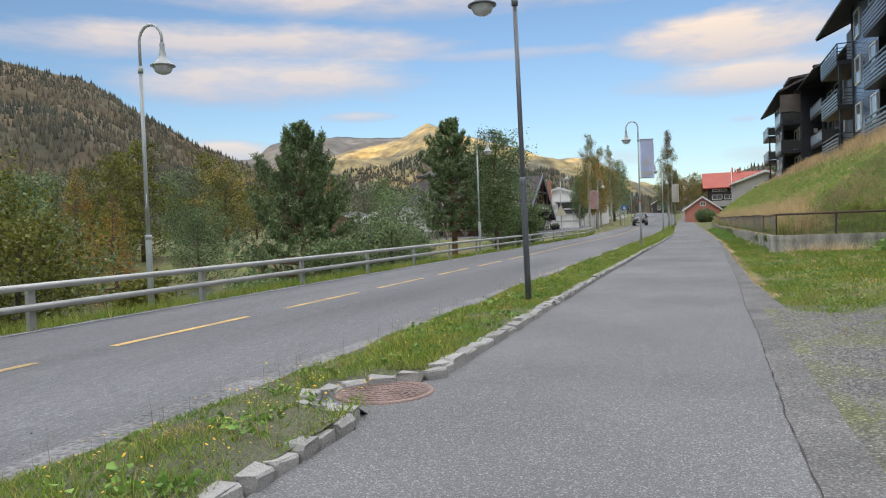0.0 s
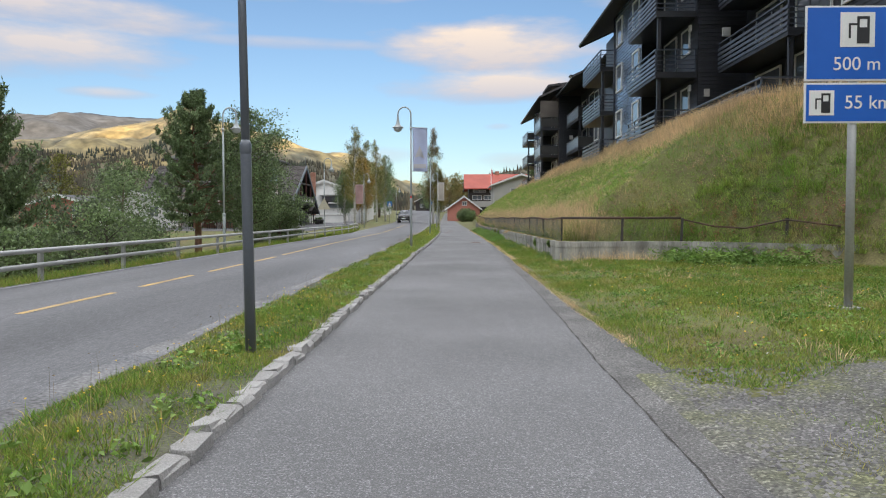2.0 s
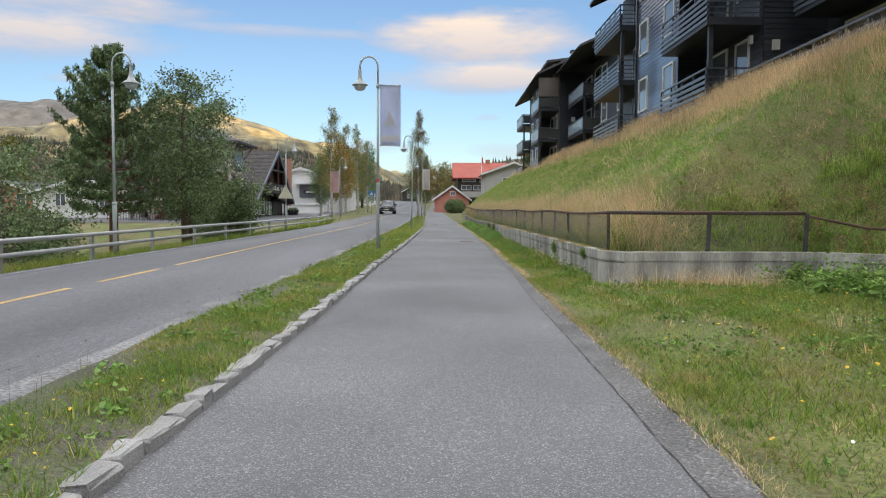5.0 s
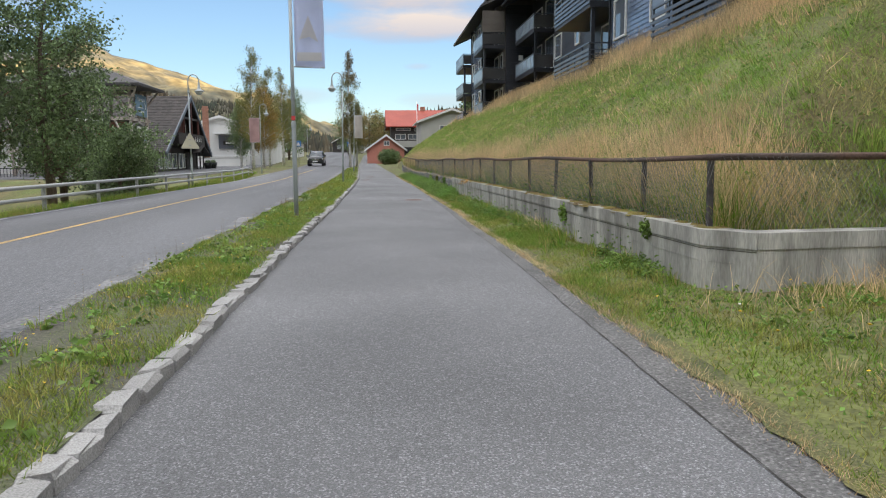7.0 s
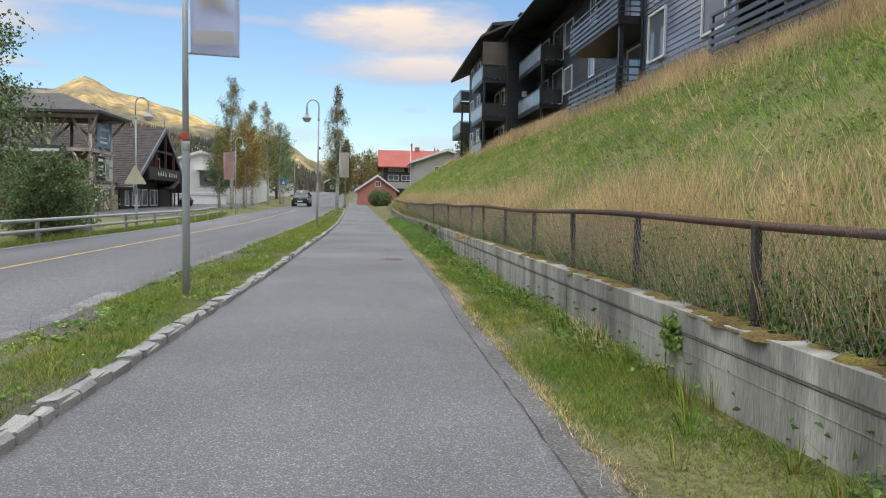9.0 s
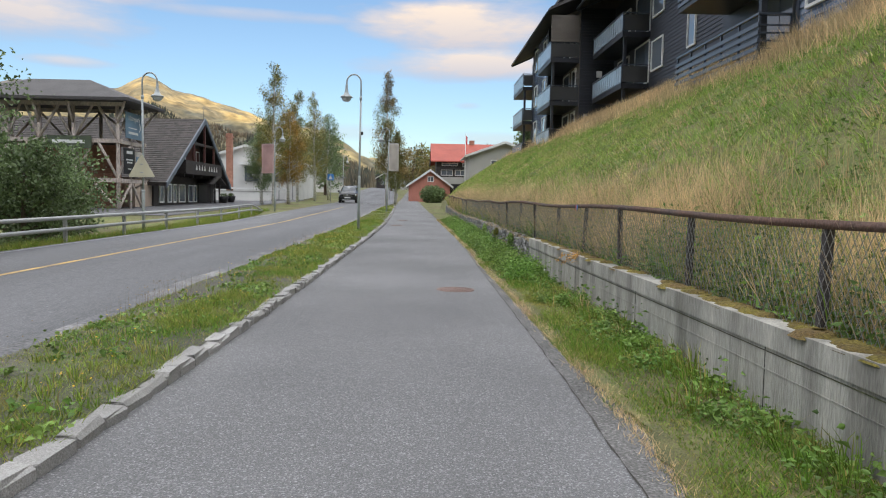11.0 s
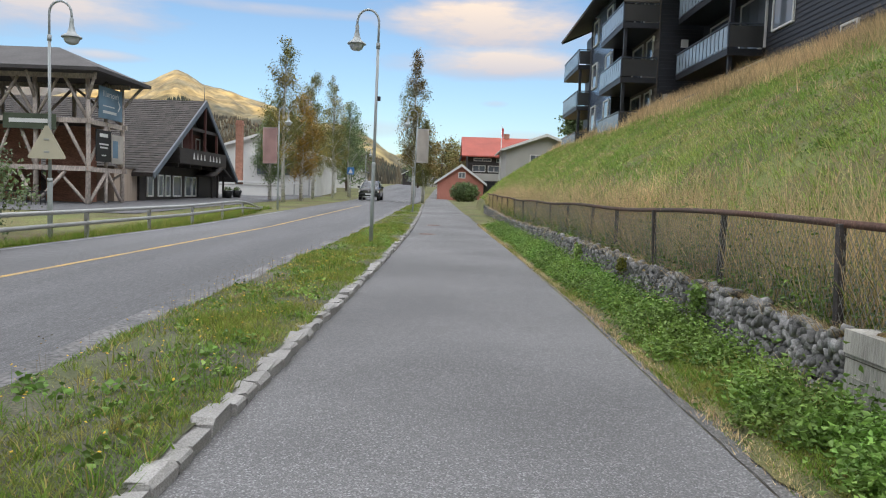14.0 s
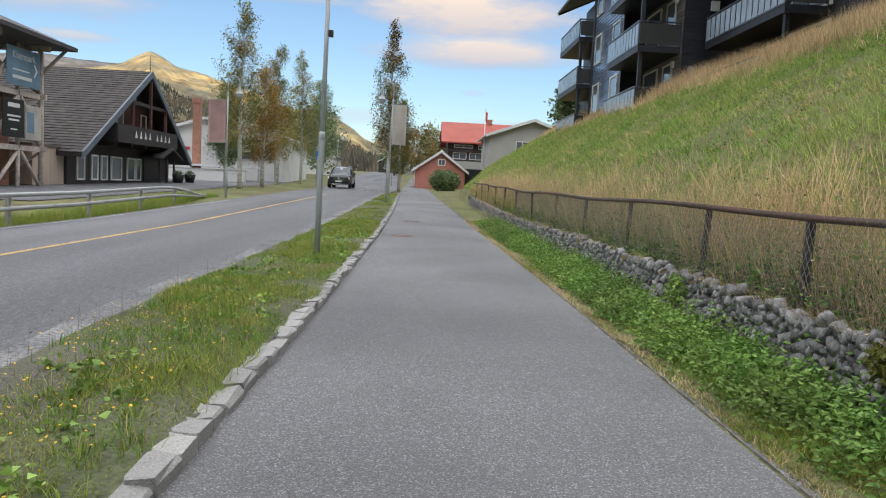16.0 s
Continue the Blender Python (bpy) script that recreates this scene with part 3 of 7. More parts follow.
def lines():
    k = 0
    y = 2.7
    while y < 26:
        strip("centre_line" if k == 0 else "centre_line.%03d" % k, const(-5.96), const(-5.85), np.linspace(y, y + 2.5, 4), 0.034, YELLOW, "worn yellow dash on the road's centre")
        y, k = y + 3.45, k + 1
    strip("centre_line_solid", lambda v: lerp(v, (26, 36, 60, 100), (-5.98, -6.10, -6.10, -6.05)), lambda v: lerp(v, (26, 36, 60, 100), (-5.88, -6.0, -6.0, -5.95)), np.linspace(y, 84, 60), 0.034, YELLOW, "solid yellow centre line on the road")
    strip("edge_line_left", lambda v: road_l(v) + 0.20, lambda v: road_l(v) + 0.29, np.linspace(-30, 72, 103), 0.014, WHITELINE, "thin white edge line beside the guard rail")
    strip("edge_line_right", lambda v: road_rr(v) - 0.30 + 0.06 * np.sin(v * 1.1), lambda v: road_rr(v) + 0.02, np.linspace(-30, 92, 360), 0.010, DUST, "pale dusty asphalt edge beside the verge")
    for i in range(8):
        bm = B(-8.0 + i * 0.62, -7.65 + i * 0.62, 96, 98.5, float(zg(97)) + 0.03, float(zg(97)) + 0.045)
        part("crossing_bar", bm, WHITELINE, None, "white bar of a zebra crossing on the road")["kind"] = "structure"


lines()
strip("forecourt", const(-34), const(-12.9), np.linspace(66, 112, 24), -0.02, ROAD, "grey asphalt forecourt of the chalet", nx=4)


# ---- verge between road and path ----
def verge_l(y):
    return road_rr(y) - 0.05 + 0.04 * np.sin(y * 1.9) * np.sin(y * 0.7)


def verge_z(x, y):
    bay = smooth01((5.2 - y) / 0.15) * smooth01((y - 4.1) / 0.15) * smooth01((x + 2.55) / 0.1)
    a, b = verge_l(y), kerb_x(y) - 0.15
    u = np.clip((x - a) / (b - a), 0, 1)
    return zg(y) + 0.02 + 0.04 * smooth01(u * 1.6) + 0.018 * np.sin(x * 5 + y * 2.1) * np.sin(y * 1.3) - 0.12 * bay


VERGE_END = 91.0


def build_verge():
    ys = np.linspace(-20, VERGE_END, 500)
    n = 9
    u = np.linspace(0, 1, n)
    X = verge_l(ys)[:, None] * (1 - u) + (kerb_x(ys) - 0.09)[:, None] * u
    Y = np.repeat(ys[:, None], n, 1)
    Z = verge_z(X, Y)
    Z[:, 0] = zg(ys) + 0.013
    V = np.stack([X, Y, Z], -1).reshape(-1, 3)
    i = (np.arange(len(ys) - 1)[:, None] * n + np.arange(n - 1)[None]).ravel()
    tagged(new("verge", data_np("verge", V, np.stack([i, i + 1, i + n + 1, i + n], -1), SOIL, True)), "grassy soil strip between road and path", kind="structure")


build_verge()


# ---- kerb: single granite stones ----
def stone_block(rng, lx, ly, lz, rough=0.012):
    bm = B(-lx / 2, lx / 2, -ly / 2, ly / 2, 0, lz)
    bmesh.ops.bevel(bm, geom=bm.edges[:], offset=0.012, segments=1, affect="EDGES")
    for v in bm.verts:
        v.co += Vector((rng.uniform(-1, 1), rng.uniform(-1, 1), rng.uniform(-1, 1))) * rough
    return bm


def build_kerb():
    rng = random.Random(4)
    kerb = tagged(empty("kerb"), "low kerb of rough granite blocks along the verge", kind="structure")
    kinds = []
    for k in range(7):
        bm = stone_block(rng, 0.13, 0.205, 0.26, 0.013)
        me = bpy.data.meshes.new("kerb_stone")
        bm.to_mesh(me)
        bm.free()
        me.materials.append(GRANITE)
        kinds.append(me)
    y = 5.35
    rest = bmesh.new()
    count = 0
    while y < VERGE_END:
        ln = rng.uniform(0.20, 0.37)
        x = float(kerb_x(y)) - 0.065 + rng.uniform(-0.008, 0.008)
        z = float(zg(y)) - 0.19 + rng.uniform(-0.012, 0.012)
        if count < 295:
            ob = under(new("kerb_stone", kinds[rng.randrange(7)]), kerb)
            ob.matrix_local = pose(x, y + ln / 2, z, rng.uniform(-2, 2), rng.uniform(-2, 2), rng.uniform(-2.5, 2.5)) @ Matrix.Diagonal((1, ln / 0.208, 1, 1))
        else:
            box(rest, x - 0.075, x + 0.075, y + 0.004, y + ln - 0.004, z, z + 0.26)
        y, count = y + ln, count + 1
    tagged(part("kerb_stones_far", rest, GRANITE, kerb), kind="stuff")
    # blocks round the manhole, which bulges into the verge, and on towards the south
    spots = [(-2.56, 4.42, 20), (-2.50, 4.62, 10), (-2.43, 4.82, -30), (-2.27, 4.99, -60), (-2.08, 5.10, -85), (-1.95, 5.28, -30), (-2.46, 4.24, 60), (-2.28, 4.10, 80), (-2.09, 4.02, 80)]
    spots += [(-2.02 + 0.01 * k, 3.80 - 0.235 * k, rng.uniform(-5, 5)) for k in range(16)]
    for k, (px, py, rz) in enumerate(spots):
        ob = under(new("kerb_stone", kinds[k % 7]), kerb)
        ob.matrix_local = pose(px, py, float(zg(py)) - 0.19 + rng.uniform(-0.02, 0.012), rng.uniform(-4, 4), rng.uniform(-4, 4), rz) @ Matrix.Diagonal((0.95, 0.95, 1, 1))


def manhole(x, y, r, label):
    ob = tagged(empty("manhole_cover", (x, y, float(zg(y)) + 0.004)), label, "manhole cover")
    bm = lathe(bmesh.new(), [(0.0, 0.013), (r * 0.88, 0.013), (r * 0.885, 0.006)], 36)
    part("lid", bm, IRON, ob)
    part("rim", lathe(bmesh.new(), [(r * 0.885, 0.0), (r * 0.89, 0.016), (r * 0.99, 0.014), (r, -0.01)], 36), IRON, ob)
    bm = bmesh.new()
    for ring in range(1, 6):
        rr = r * 0.155 * ring
        n = 6 * ring
        for j in range(n):
            a = 2 * math.pi * j / n
            m = Matrix.Translation((rr * math.cos(a), rr * math.sin(a), 0.012)) @ Matrix.Rotation(a, 4, "Z")
            box(bm, -r * 0.05, r * 0.05, -r * 0.055, r * 0.055, 0, 0.007, m=m)
    part("raised_studs", bm, IRON, ob)
    return ob


# ---- guard rail ----
def rail_x(y):
    return lerp(y, (-30, 10, 24, 40, 60, 66, 70, 74), (-8.25, -8.32, -8.5, -8.62, -8.75, -8.95, -9.3, -9.9))


def guard_rail():
    ob = tagged(empty("guard_rail"), "galvanised double tube guard rail on steel posts", "guard rail")
    y0 = 7.3 - 3.57 * 8
    ys = [y0 + 3.57 * k for k in range(28)]
    ys = [y for y in ys if y < 71]
    pts = np.linspace(ys[0] - 1, 74, 90)
    for k, h in enumerate((0.585, 0.315)):
        bm = bmesh.new()
        P = []
        for y in pts:
            drop = 0.5 * smooth01((y - 66) / 8.0) * (h / 0.585)
            P.append((float(rail_x(y)) + 0.05, y, float(zg(y)) + h - float(drop)))
        tube(bm, P, 0.047, 10)
        part("rail", bm, GALV, ob)
    first = None
    for y in ys:
        z, x = float(zg(y)), float(rail_x(y)) - 0.03
        top = 0.62 - 0.5 * float(smooth01((y - 66) / 8.0))
        if first is None:
            first = part("post", rounded(B(-0.035, 0.035, -0.055, 0.055, -0.5, 0.62), 0.008), GALV, ob)
            first.matrix_local = pose(x, y, z)
        else:
            c = under(new("post", first.data), ob)
            c.matrix_local = pose(x, y, z - (0.62 - top))


# ---- street lamps ----
def lamp_parts(ob, paint, side, low=True):
    """side -1: the arm reaches to -x."""
    if low:
        part("base_tube", tube(bmesh.new(), [(0, 0, -0.3), (0, 0, 1.70), (0, 0, 1.74)], [0.046, 0.045, 0.038], 14), paint, ob)
        part("collar", tube(bmesh.new(), [(0, 0, 1.66), (0, 0, 1.67), (0, 0, 1.74), (0, 0, 1.78)], [0.045, 0.049, 0.049, 0.036], 14), paint, ob)
    else:
        part("base_tube", tube(bmesh.new(), [(0, 0, -0.3), (0, 0, 1.3), (0, 0, 1.34)], [0.055, 0.055, 0.042], 14), paint, ob)
        part("collar", tube(bmesh.new(), [(0, 0, 1.29), (0, 0, 1.37)], 0.06, 14), paint, ob)
    part("pole", tube(bmesh.new(), [(0, 0, 1.3), (0, 0, 4.35)], [0.037, 0.032], 12), paint, ob)
    part("ring", tube(bmesh.new(), [(0, 0, 4.30), (0, 0, 4.42)], 0.047, 12), paint, ob)
    arc = [(0, 0, 4.35), (0, 0, 4.87)] + [(side * (0.245 - 0.245 * math.cos(a)), 0, 4.87 + 0.27 * math.sin(a)) for a in (math.pi * k / 10 for k in range(1, 11))] + [(side * 0.49, 0, 4.76)]
    part("arm", tube(bmesh.new(), arc, 0.026, 10), paint, ob)
    c = (side * 0.49, 0, 0)
    part("shade", lathe(bmesh.new(), [(0.035, 4.80), (0.045, 4.76), (0.040, 4.70), (0.065, 4.56), (0.10, 4.47), (0.205, 4.40), (0.215, 4.375), (0.19, 4.372), (0.03, 4.44)], 22, c), paint, ob, "bell-shaped grey metal shade")
    part("glass_bowl", lathe(bmesh.new(), [(0.165, 4.375), (0.16, 4.33), (0.13, 4.27), (0.07, 4.235), (0.0, 4.225)], 18, c), lampglass, ob, "clear glass bowl under the shade")


def lamps():
    for i, (x, y, lean) in enumerate(((-2.35, 10.47, -0.8), (-2.24, 31.98, 0), (-2.24, 53.9, 0.6), (-2.3, 75.4, 1.5))):
        ob = tagged(empty("street_lamp", (x, y, float(zg(y)) + 0.10)), "dark grey steel street lamp with curved arm on the verge", "street lamp", "street lamps")
        lamp_parts(ob, LAMPGREY if i == 0 else LAMPPALE, -1)
        ob.matrix_world = pose(x, y, float(zg(y)) + 0.10, 0, lean, 0)
        s = 1.02 if i else 0.985
        ob.scale = (1, 1, s)
    pole = bpy.data.objects["street_lamp.001"]
    part("sticker", rounded(B(-0.035, 0.035, -0.052, -0.04, 1.79, 1.87), 0.004), REDPAINT, pole, "round red sticker")
    pole = bpy.data.objects["street_lamp.002"]
    part("sensor_box", rounded(B(0.03, 0.10, -0.03, 0.03, 3.15, 3.25), 0.01), BLACK, pole)
    for x, y, dz in ((-9.3, 10.65, -0.12), (-9.05, 31.0, -0.05), (-9.3, 53.2, -0.1), (-9.35, 75.2, 0.0), (-9.6, 118, 0)):
        ob = tagged(empty("street_lamp", (x, y, float(zg(y)) + dz)), "pale grey steel street lamp behind the guard rail", "street lamp", "street lamps")
        lamp_parts(ob, LAMPPALE, 1, False)
        ob.scale = (1, 1, 0.985 if y < 20 else 1.02)


def banner(x, y, w, z0, z1, material, label, mark=False):
    """A cloth banner that hangs beside a lamp pole; w: to the east when positive."""
    ob = tagged(empty("banner", (x, y, float(zg(y)))), label, "banner")
    bm = bmesh.new()
    n, k = 7, 12
    rows = []
    for i in range(k + 1):
        z = z0 + (z1 - z0) * i / k
        rows.append([bm.verts.new((w * j / (n - 1) + 0.02 * (1 if w > 0 else -1), 0.035 * math.sin(j * 1.1 + i * 0.45) * j / n, z - 0.03 * j / n)) for j in range(n)])
    for a, b in zip(rows, rows[1:]):
        for j in range(n - 1):
            bm.faces.new((a[j], a[j + 1], b[j + 1], b[j])).smooth = True
    bmesh.ops.solidify(bm, geom=bm.faces[:], thickness=0.004)
    part("cloth", bm, material, ob)
    for z in (z0, z1):
        part("arm", tube(bmesh.new(), [(0, 0, z), (w * 1.04, 0, z - 0.02)], 0.012, 8), GALV, ob)
    if mark:
        bm = bmesh.new()
        vs = [bm.verts.new(p) for p in ((w * 0.2, -0.05, z0 + 0.5), (w * 0.55, -0.06, z0 + 0.55), (w * 0.85, -0.06, z0 + 0.45), (w * 0.52, -0.05, z0 + 0.95))]
        bm.faces.new((vs[0], vs[1], vs[3]))
        bm.faces.new((vs[1], vs[2], vs[3]))
        bmesh.ops.solidify(bm, geom=bm.faces[:], thickness=0.004)
        part("printed_peak", bm, BANNERMARK, ob, "pale mountain shape printed on the cloth")
        part("printed_band", B(w * 0.12, w * 0.95, -0.062, -0.058, z0 + 0.10, z0 + 0.26), BANNERMARK, ob)
    return ob


# ---- retaining walls and fence ----
def concrete_wall():
    ob = tagged(empty("retaining_wall"), "low weathered concrete retaining wall with a coping edge", kind="structure")
    # the long side and the side that turns east
    runs = [[(y, float(wall_x(y))) for y in np.linspace(23.45, 41.2, 30)]]
    bm = bmesh.new()
    pts = [(x, y) for y, x in runs[0]][::-1] + [(2.35, 23.05), (3.2, 23.12), (4.2, 23.2), (5.4, 23.25), (6.4, 22.6), (7.4, 21.7), (8.4, 20.7)]
    for (x0, y0), (x1, y1) in zip(pts, pts[1:]):
        for off, zlo, zhi in ((0.0, -0.4, 0.43), (-0.014, 0.43, 0.565)):
            d = Vector((x1 - x0, y1 - y0, 0)).normalized()
            nrm = Vector((-d.y, d.x, 0))
            if nrm.dot(Vector((1, 1, 0))) < 0:
                nrm = -nrm
            a = [Vector((x0, y0, 0)) + nrm * off, Vector((x1, y1, 0)) + nrm * off, Vector((x1, y1, 0)) + nrm * 0.22, Vector((x0, y0, 0)) + nrm * 0.22]
            lo = [bm.verts.new(v + Vector((0, 0, float(zg(v.y)) + zlo))) for v in a]
            hi = [bm.verts.new(v + Vector((0, 0, float(zg(v.y)) + zhi))) for v in a]
            bm.faces.new(hi)
            for i in range(4):
                j = (i + 1) % 4
                bm.faces.new((lo[i], lo[j], hi[j], hi[i]))
    bmesh.ops.remove_doubles(bm, verts=bm.verts, dist=0.002)
    part("wall_body", bm, CONCRETE, ob)
    # groove lines as thin strips; the upper one's dark colour is groove shade
    for h in (0.405, 0.30):
        bm = bmesh.new()
        for (x0, y0), (x1, y1) in zip(pts[:30], pts[1:31]):
            beam(bm, (x0 - 0.001, y0, float(zg(y0)) + h), (x1 - 0.001, y1, float(zg(y1)) + h), 0.005, 0.006)
        part("board_mark", bm, SOIL if h > 0.4 else CONCRETE, ob)
    for k in range(7):
        y = 25.4 + 2.45 * k
        part("casting_joint", B(float(wall_x(y)) - 0.003, float(wall_x(y)) + 0.01, y - 0.003, y + 0.003, float(zg(y)) - 0.2, float(zg(y)) + 0.43), CRACK, ob)
    bm = bmesh.new()
    rng = random.Random(8)
    for k in range(150):
        y = rng.uniform(23.6, 41)
        w, t = rng.uniform(0.1, 0.4), rng.uniform(0.012, 0.035)
        x = float(wall_x(y)) + rng.uniform(0.09, 0.24)
        lathe(bm, [(w * 0.5, -0.01), (w * 0.35, t * 0.7), (w * 0.12, t)], 7, (x, y, float(zg(y)) + 0.56))
    tagged(part("moss_cushions", bm, MOSS, ob, "olive moss on the wall top"), kind="stuff")


def stone_wall():
    ob = tagged(empty("stone_wall"), "low dry rubble stone wall overgrown with weeds", kind="structure")
    rng = random.Random(11)
    kinds = []
    for k in range(14):
        bm = bmesh.new()
        for q in range(15):
            d = Vector((rng.gauss(0, 1), rng.gauss(0, 1), rng.gauss(0, 1))).normalized()
            bm.verts.new(d * (0.56 / max(abs(d.x), abs(d.y), abs(d.z)) * 0.55 + 0.25) * rng.uniform(0.86, 1.08))
        hull = bmesh.ops.convex_hull(bm, input=bm.verts[:])
        bmesh.ops.delete(bm, geom=[v for v in hull["geom_interior"] if isinstance(v, bmesh.types.BMVert)], context="VERTS")
        bmesh.ops.triangulate(bm, faces=bm.faces[:])
        me = bpy.data.meshes.new("stone")
        bm.to_mesh(me)
        bm.free()
        me.materials.append(STONE)
        kinds.append(me)
    V, F, off = [], [], 0
    count = 0
    y = 41.25
    while y < 78:
        # one leaning column of stones after another, of uneven width and height
        wide = rng.uniform(0.05, 0.13)
        z, top = float(zg(y)) - 0.06, float(zg(y)) + 0.47 - 0.08 * float(smooth01((y - 50) / 12))
        while z < top:
            split = rng.random() < 0.4
            h = rng.uniform(0.045, 0.10)
            for part_w, dy in (((wide * 0.55, -0.22), (wide * 0.5, 0.27)) if split else ((wide, 0.0),)):
                x = float(wall_x(y)) + 0.06 + 0.05 * (z - float(zg(y))) + rng.uniform(-0.008, 0.012)
                m = pose(x, y + wide / 2 + dy * wide, z + h / 2 + rng.uniform(-0.02, 0.02), rng.uniform(-35, 35), rng.uniform(-9, 9), rng.uniform(-10, 10)) @ Matrix.Diagonal((0.10, part_w * 1.16, h * 1.18, 1))
                me = kinds[rng.randrange(14)]
                if 43.5 < y < 50 and count < 298:
                    c = under(new("stone", me), ob)
                    c.matrix_local = m
                    count += 1
                else:
                    V += [tuple(m @ v.co) for v in me.vertices]
                    F += [[i + off for i in p.vertices] for p in me.polygons]
                    off += len(me.vertices)
            z += h * rng.uniform(0.85, 0.97)
        y += wide * 0.9
    q = np.random.default_rng(12)
    y = 41.3 + 34 * q.random(330) ** 1.2
    x = wall_x(y) + q.uniform(0.10, 0.2, 330)
    hang = tufts("dry_grass", x, y, zg(y) + 0.45 - 0.06 * smooth01((y - 50) / 12), 22, 0.07, 0.17, 0.0026, DRYWEED, "withered grass hanging over the stone wall", 13, (-0.7, 0.0), 0.6)
    hang["category"] = "grass"
    tagged(under(new("far_stones", data_np("far_stones", V, F, STONE)), ob), kind="stuff")
    bm = bmesh.new()
    for k in range(700):
        y = 41.2 + 36 * rng.random() ** 1.4
        if math.sin(y * 1.3) + math.sin(y * 3.1) < -0.3:
            continue
        w, t = rng.uniform(0.05, 0.22), rng.uniform(0.012, 0.045)
        lathe(bm, [(w * 0.5, -0.02), (w * 0.38, t * 0.6), (w * 0.12, t)], 7, (float(wall_x(y)) + rng.uniform(0.10, 0.34), y, float(zg(y)) + 0.455 - 0.05 * float(smooth01((y - 50) / 12))))
    tagged(part("moss_cushions", bm, MOSS, ob, "yellow-brown moss on the wall top"), kind="stuff")
    ys = np.linspace(41.2, 80, 60)
    strip("wall_core", lambda v: wall_x(v) + 0.10, lambda v: wall_x(v) + 0.34, ys, 0.44, SOIL, nx=3, parent=ob)
    strip("wall_core", lambda v: wall_x(v) + 0.10, lambda v: wall_x(v) + 0.101, ys, 0.2, SOIL, nx=2, parent=ob)
    bm = bmesh.new()
    for a, b in zip(ys, ys[1:]):
        p = [(float(wall_x(a)) + 0.09, a), (float(wall_x(b)) + 0.09, b)]
        q = [bm.verts.new((p[0][0], a, float(zg(a)) - 0.2)), bm.verts.new((p[1][0], b, float(zg(b)) - 0.2)),
             bm.verts.new((p[1][0], b, float(zg(b)) + 0.44)), bm.verts.new((p[0][0], a, float(zg(a)) + 0.44))]
        bm.faces.new(q)
    # dark soil face behind the stones; its colour deepens the shade in the gaps
    part("wall_core", bm, CRACK, ob)


def fence_x(y):
    return wall_x(y) + 0.16


def chain_fence():
    ob = tagged(empty("chain_link_fence"), "sagging chain-link fence with a brown steel top rail", "fence")
    top = lambda y: float(zg(y)) + 1.16 + 0.018 * math.sin(y * 0.9) - 0.03 * float(smooth01((y - 44) / 6))
    low = lambda y: float(zg(y)) + 0.52
    run = [(float(fence_x(y)), y) for y in np.arange(78, 23.6, -0.9)] + [(2.2, 23.5), (3.3, 23.36), (3.75, 23.42), (4.5, 23.43), (5.3, 23.45)]
    part("top_rail", tube(bmesh.new(), [(x, y, top(y)) for x, y in run], 0.034, 4), RUST, ob)
    posts = [float(y) for y in (23.65, 25.2, 27.0, 28.9, 30.65, 32.5, 34.4, 36.3, 38.0, 39.7, 41.6, 43.6, 45.6, 47.6, 49.4, 51.9, 54.3, 56.8, 59.4, 62, 64.6, 67.2, 70, 73, 76)]
    rng = random.Random(3)
    for y in posts:
        p = part("post", rounded(B(-0.022, 0.022, -0.028, 0.028, 0, top(y) - low(y) + 0.12), 0.006), DARKPOST, ob)
        p.matrix_local = pose(float(fence_x(y)) + 0.01, y, low(y) - 0.12, rng.uniform(-3, 3), rng.uniform(-3, 3), 0)
    for x, y in ((3.75, 23.42), (5.3, 23.42), (7.35, 21.95)):
        p = part("post", rounded(B(-0.03, 0.03, -0.022, 0.022, 0, 0.75), 0.006), DARKPOST, ob)
        p.matrix_local = pose(x, y, low(23.4) - 0.1, 0, 2)
    part("top_rail", tube(bmesh.new(), [(5.3, 23.45, top(23.4) - 0.03), (6.0, 22.95, top(23) - 0.22), (6.6, 22.5, top(23) - 0.26), (7.35, 21.95, top(23) - 0.05), (8.2, 21.1, top(23) - 0.2)], 0.026, 4), RUST, ob, "sagging loose end of the rail")
    V, F = [], []
    pitch = 0.062
    def wire(a, b):
        o = len(V)
        a, b = Vector(a), Vector(b)
        d = (b - a).normalized()
        s = Vector((1, 0, 0)) * 0.0022
        t = d.cross(Vector((1, 0, 0))) * 0.0022
        for p in (a, b):
            V.extend([tuple(p + s), tuple(p - s * 0.5 + t), tuple(p - s * 0.5 - t)])
        F.extend([(o, o + 1, o + 4, o + 3), (o + 1, o + 2, o + 5, o + 4), (o + 2, o, o + 3, o + 5)])
    y = 23.6
    while y < 62:
        h = top(y) - low(y)
        x = float(fence_x(y)) - 0.015
        for s in (1, -1):
            y1 = y + s * h * 0.62
            if 23.5 < y1 < 62.5:
                wire((x, y, low(y)), (float(fence_x(y1)) - 0.015, y1, top(y1)))
        y += pitch
    x = 2.3
    while x < 5.3:
        for s in (1, -1):
            x1 = x + s * 0.4
            if 2.2 < x1 < 5.4:
                wire((x, 23.4, low(23.4)), (x1, 23.4, top(23.4)))
        x += pitch
    under(new("wire_mesh", data_np("wire_mesh", V, F, WIRE)), ob)
    st = tagged(empty("fence_tag", (float(fence_x(38.3)) - 0.03, 38.3, top(38.3) - 0.02)), "small red and blue tag on the fence rail", "tag")
    part("red_half", B(-0.006, 0, -0.05, 0, -0.035, 0.03), REDPAINT, st)
    part("blue_half", B(-0.006, 0, -0.105, -0.054, -0.03, 0.035), BLUEPAINT, st)


build_kerb()
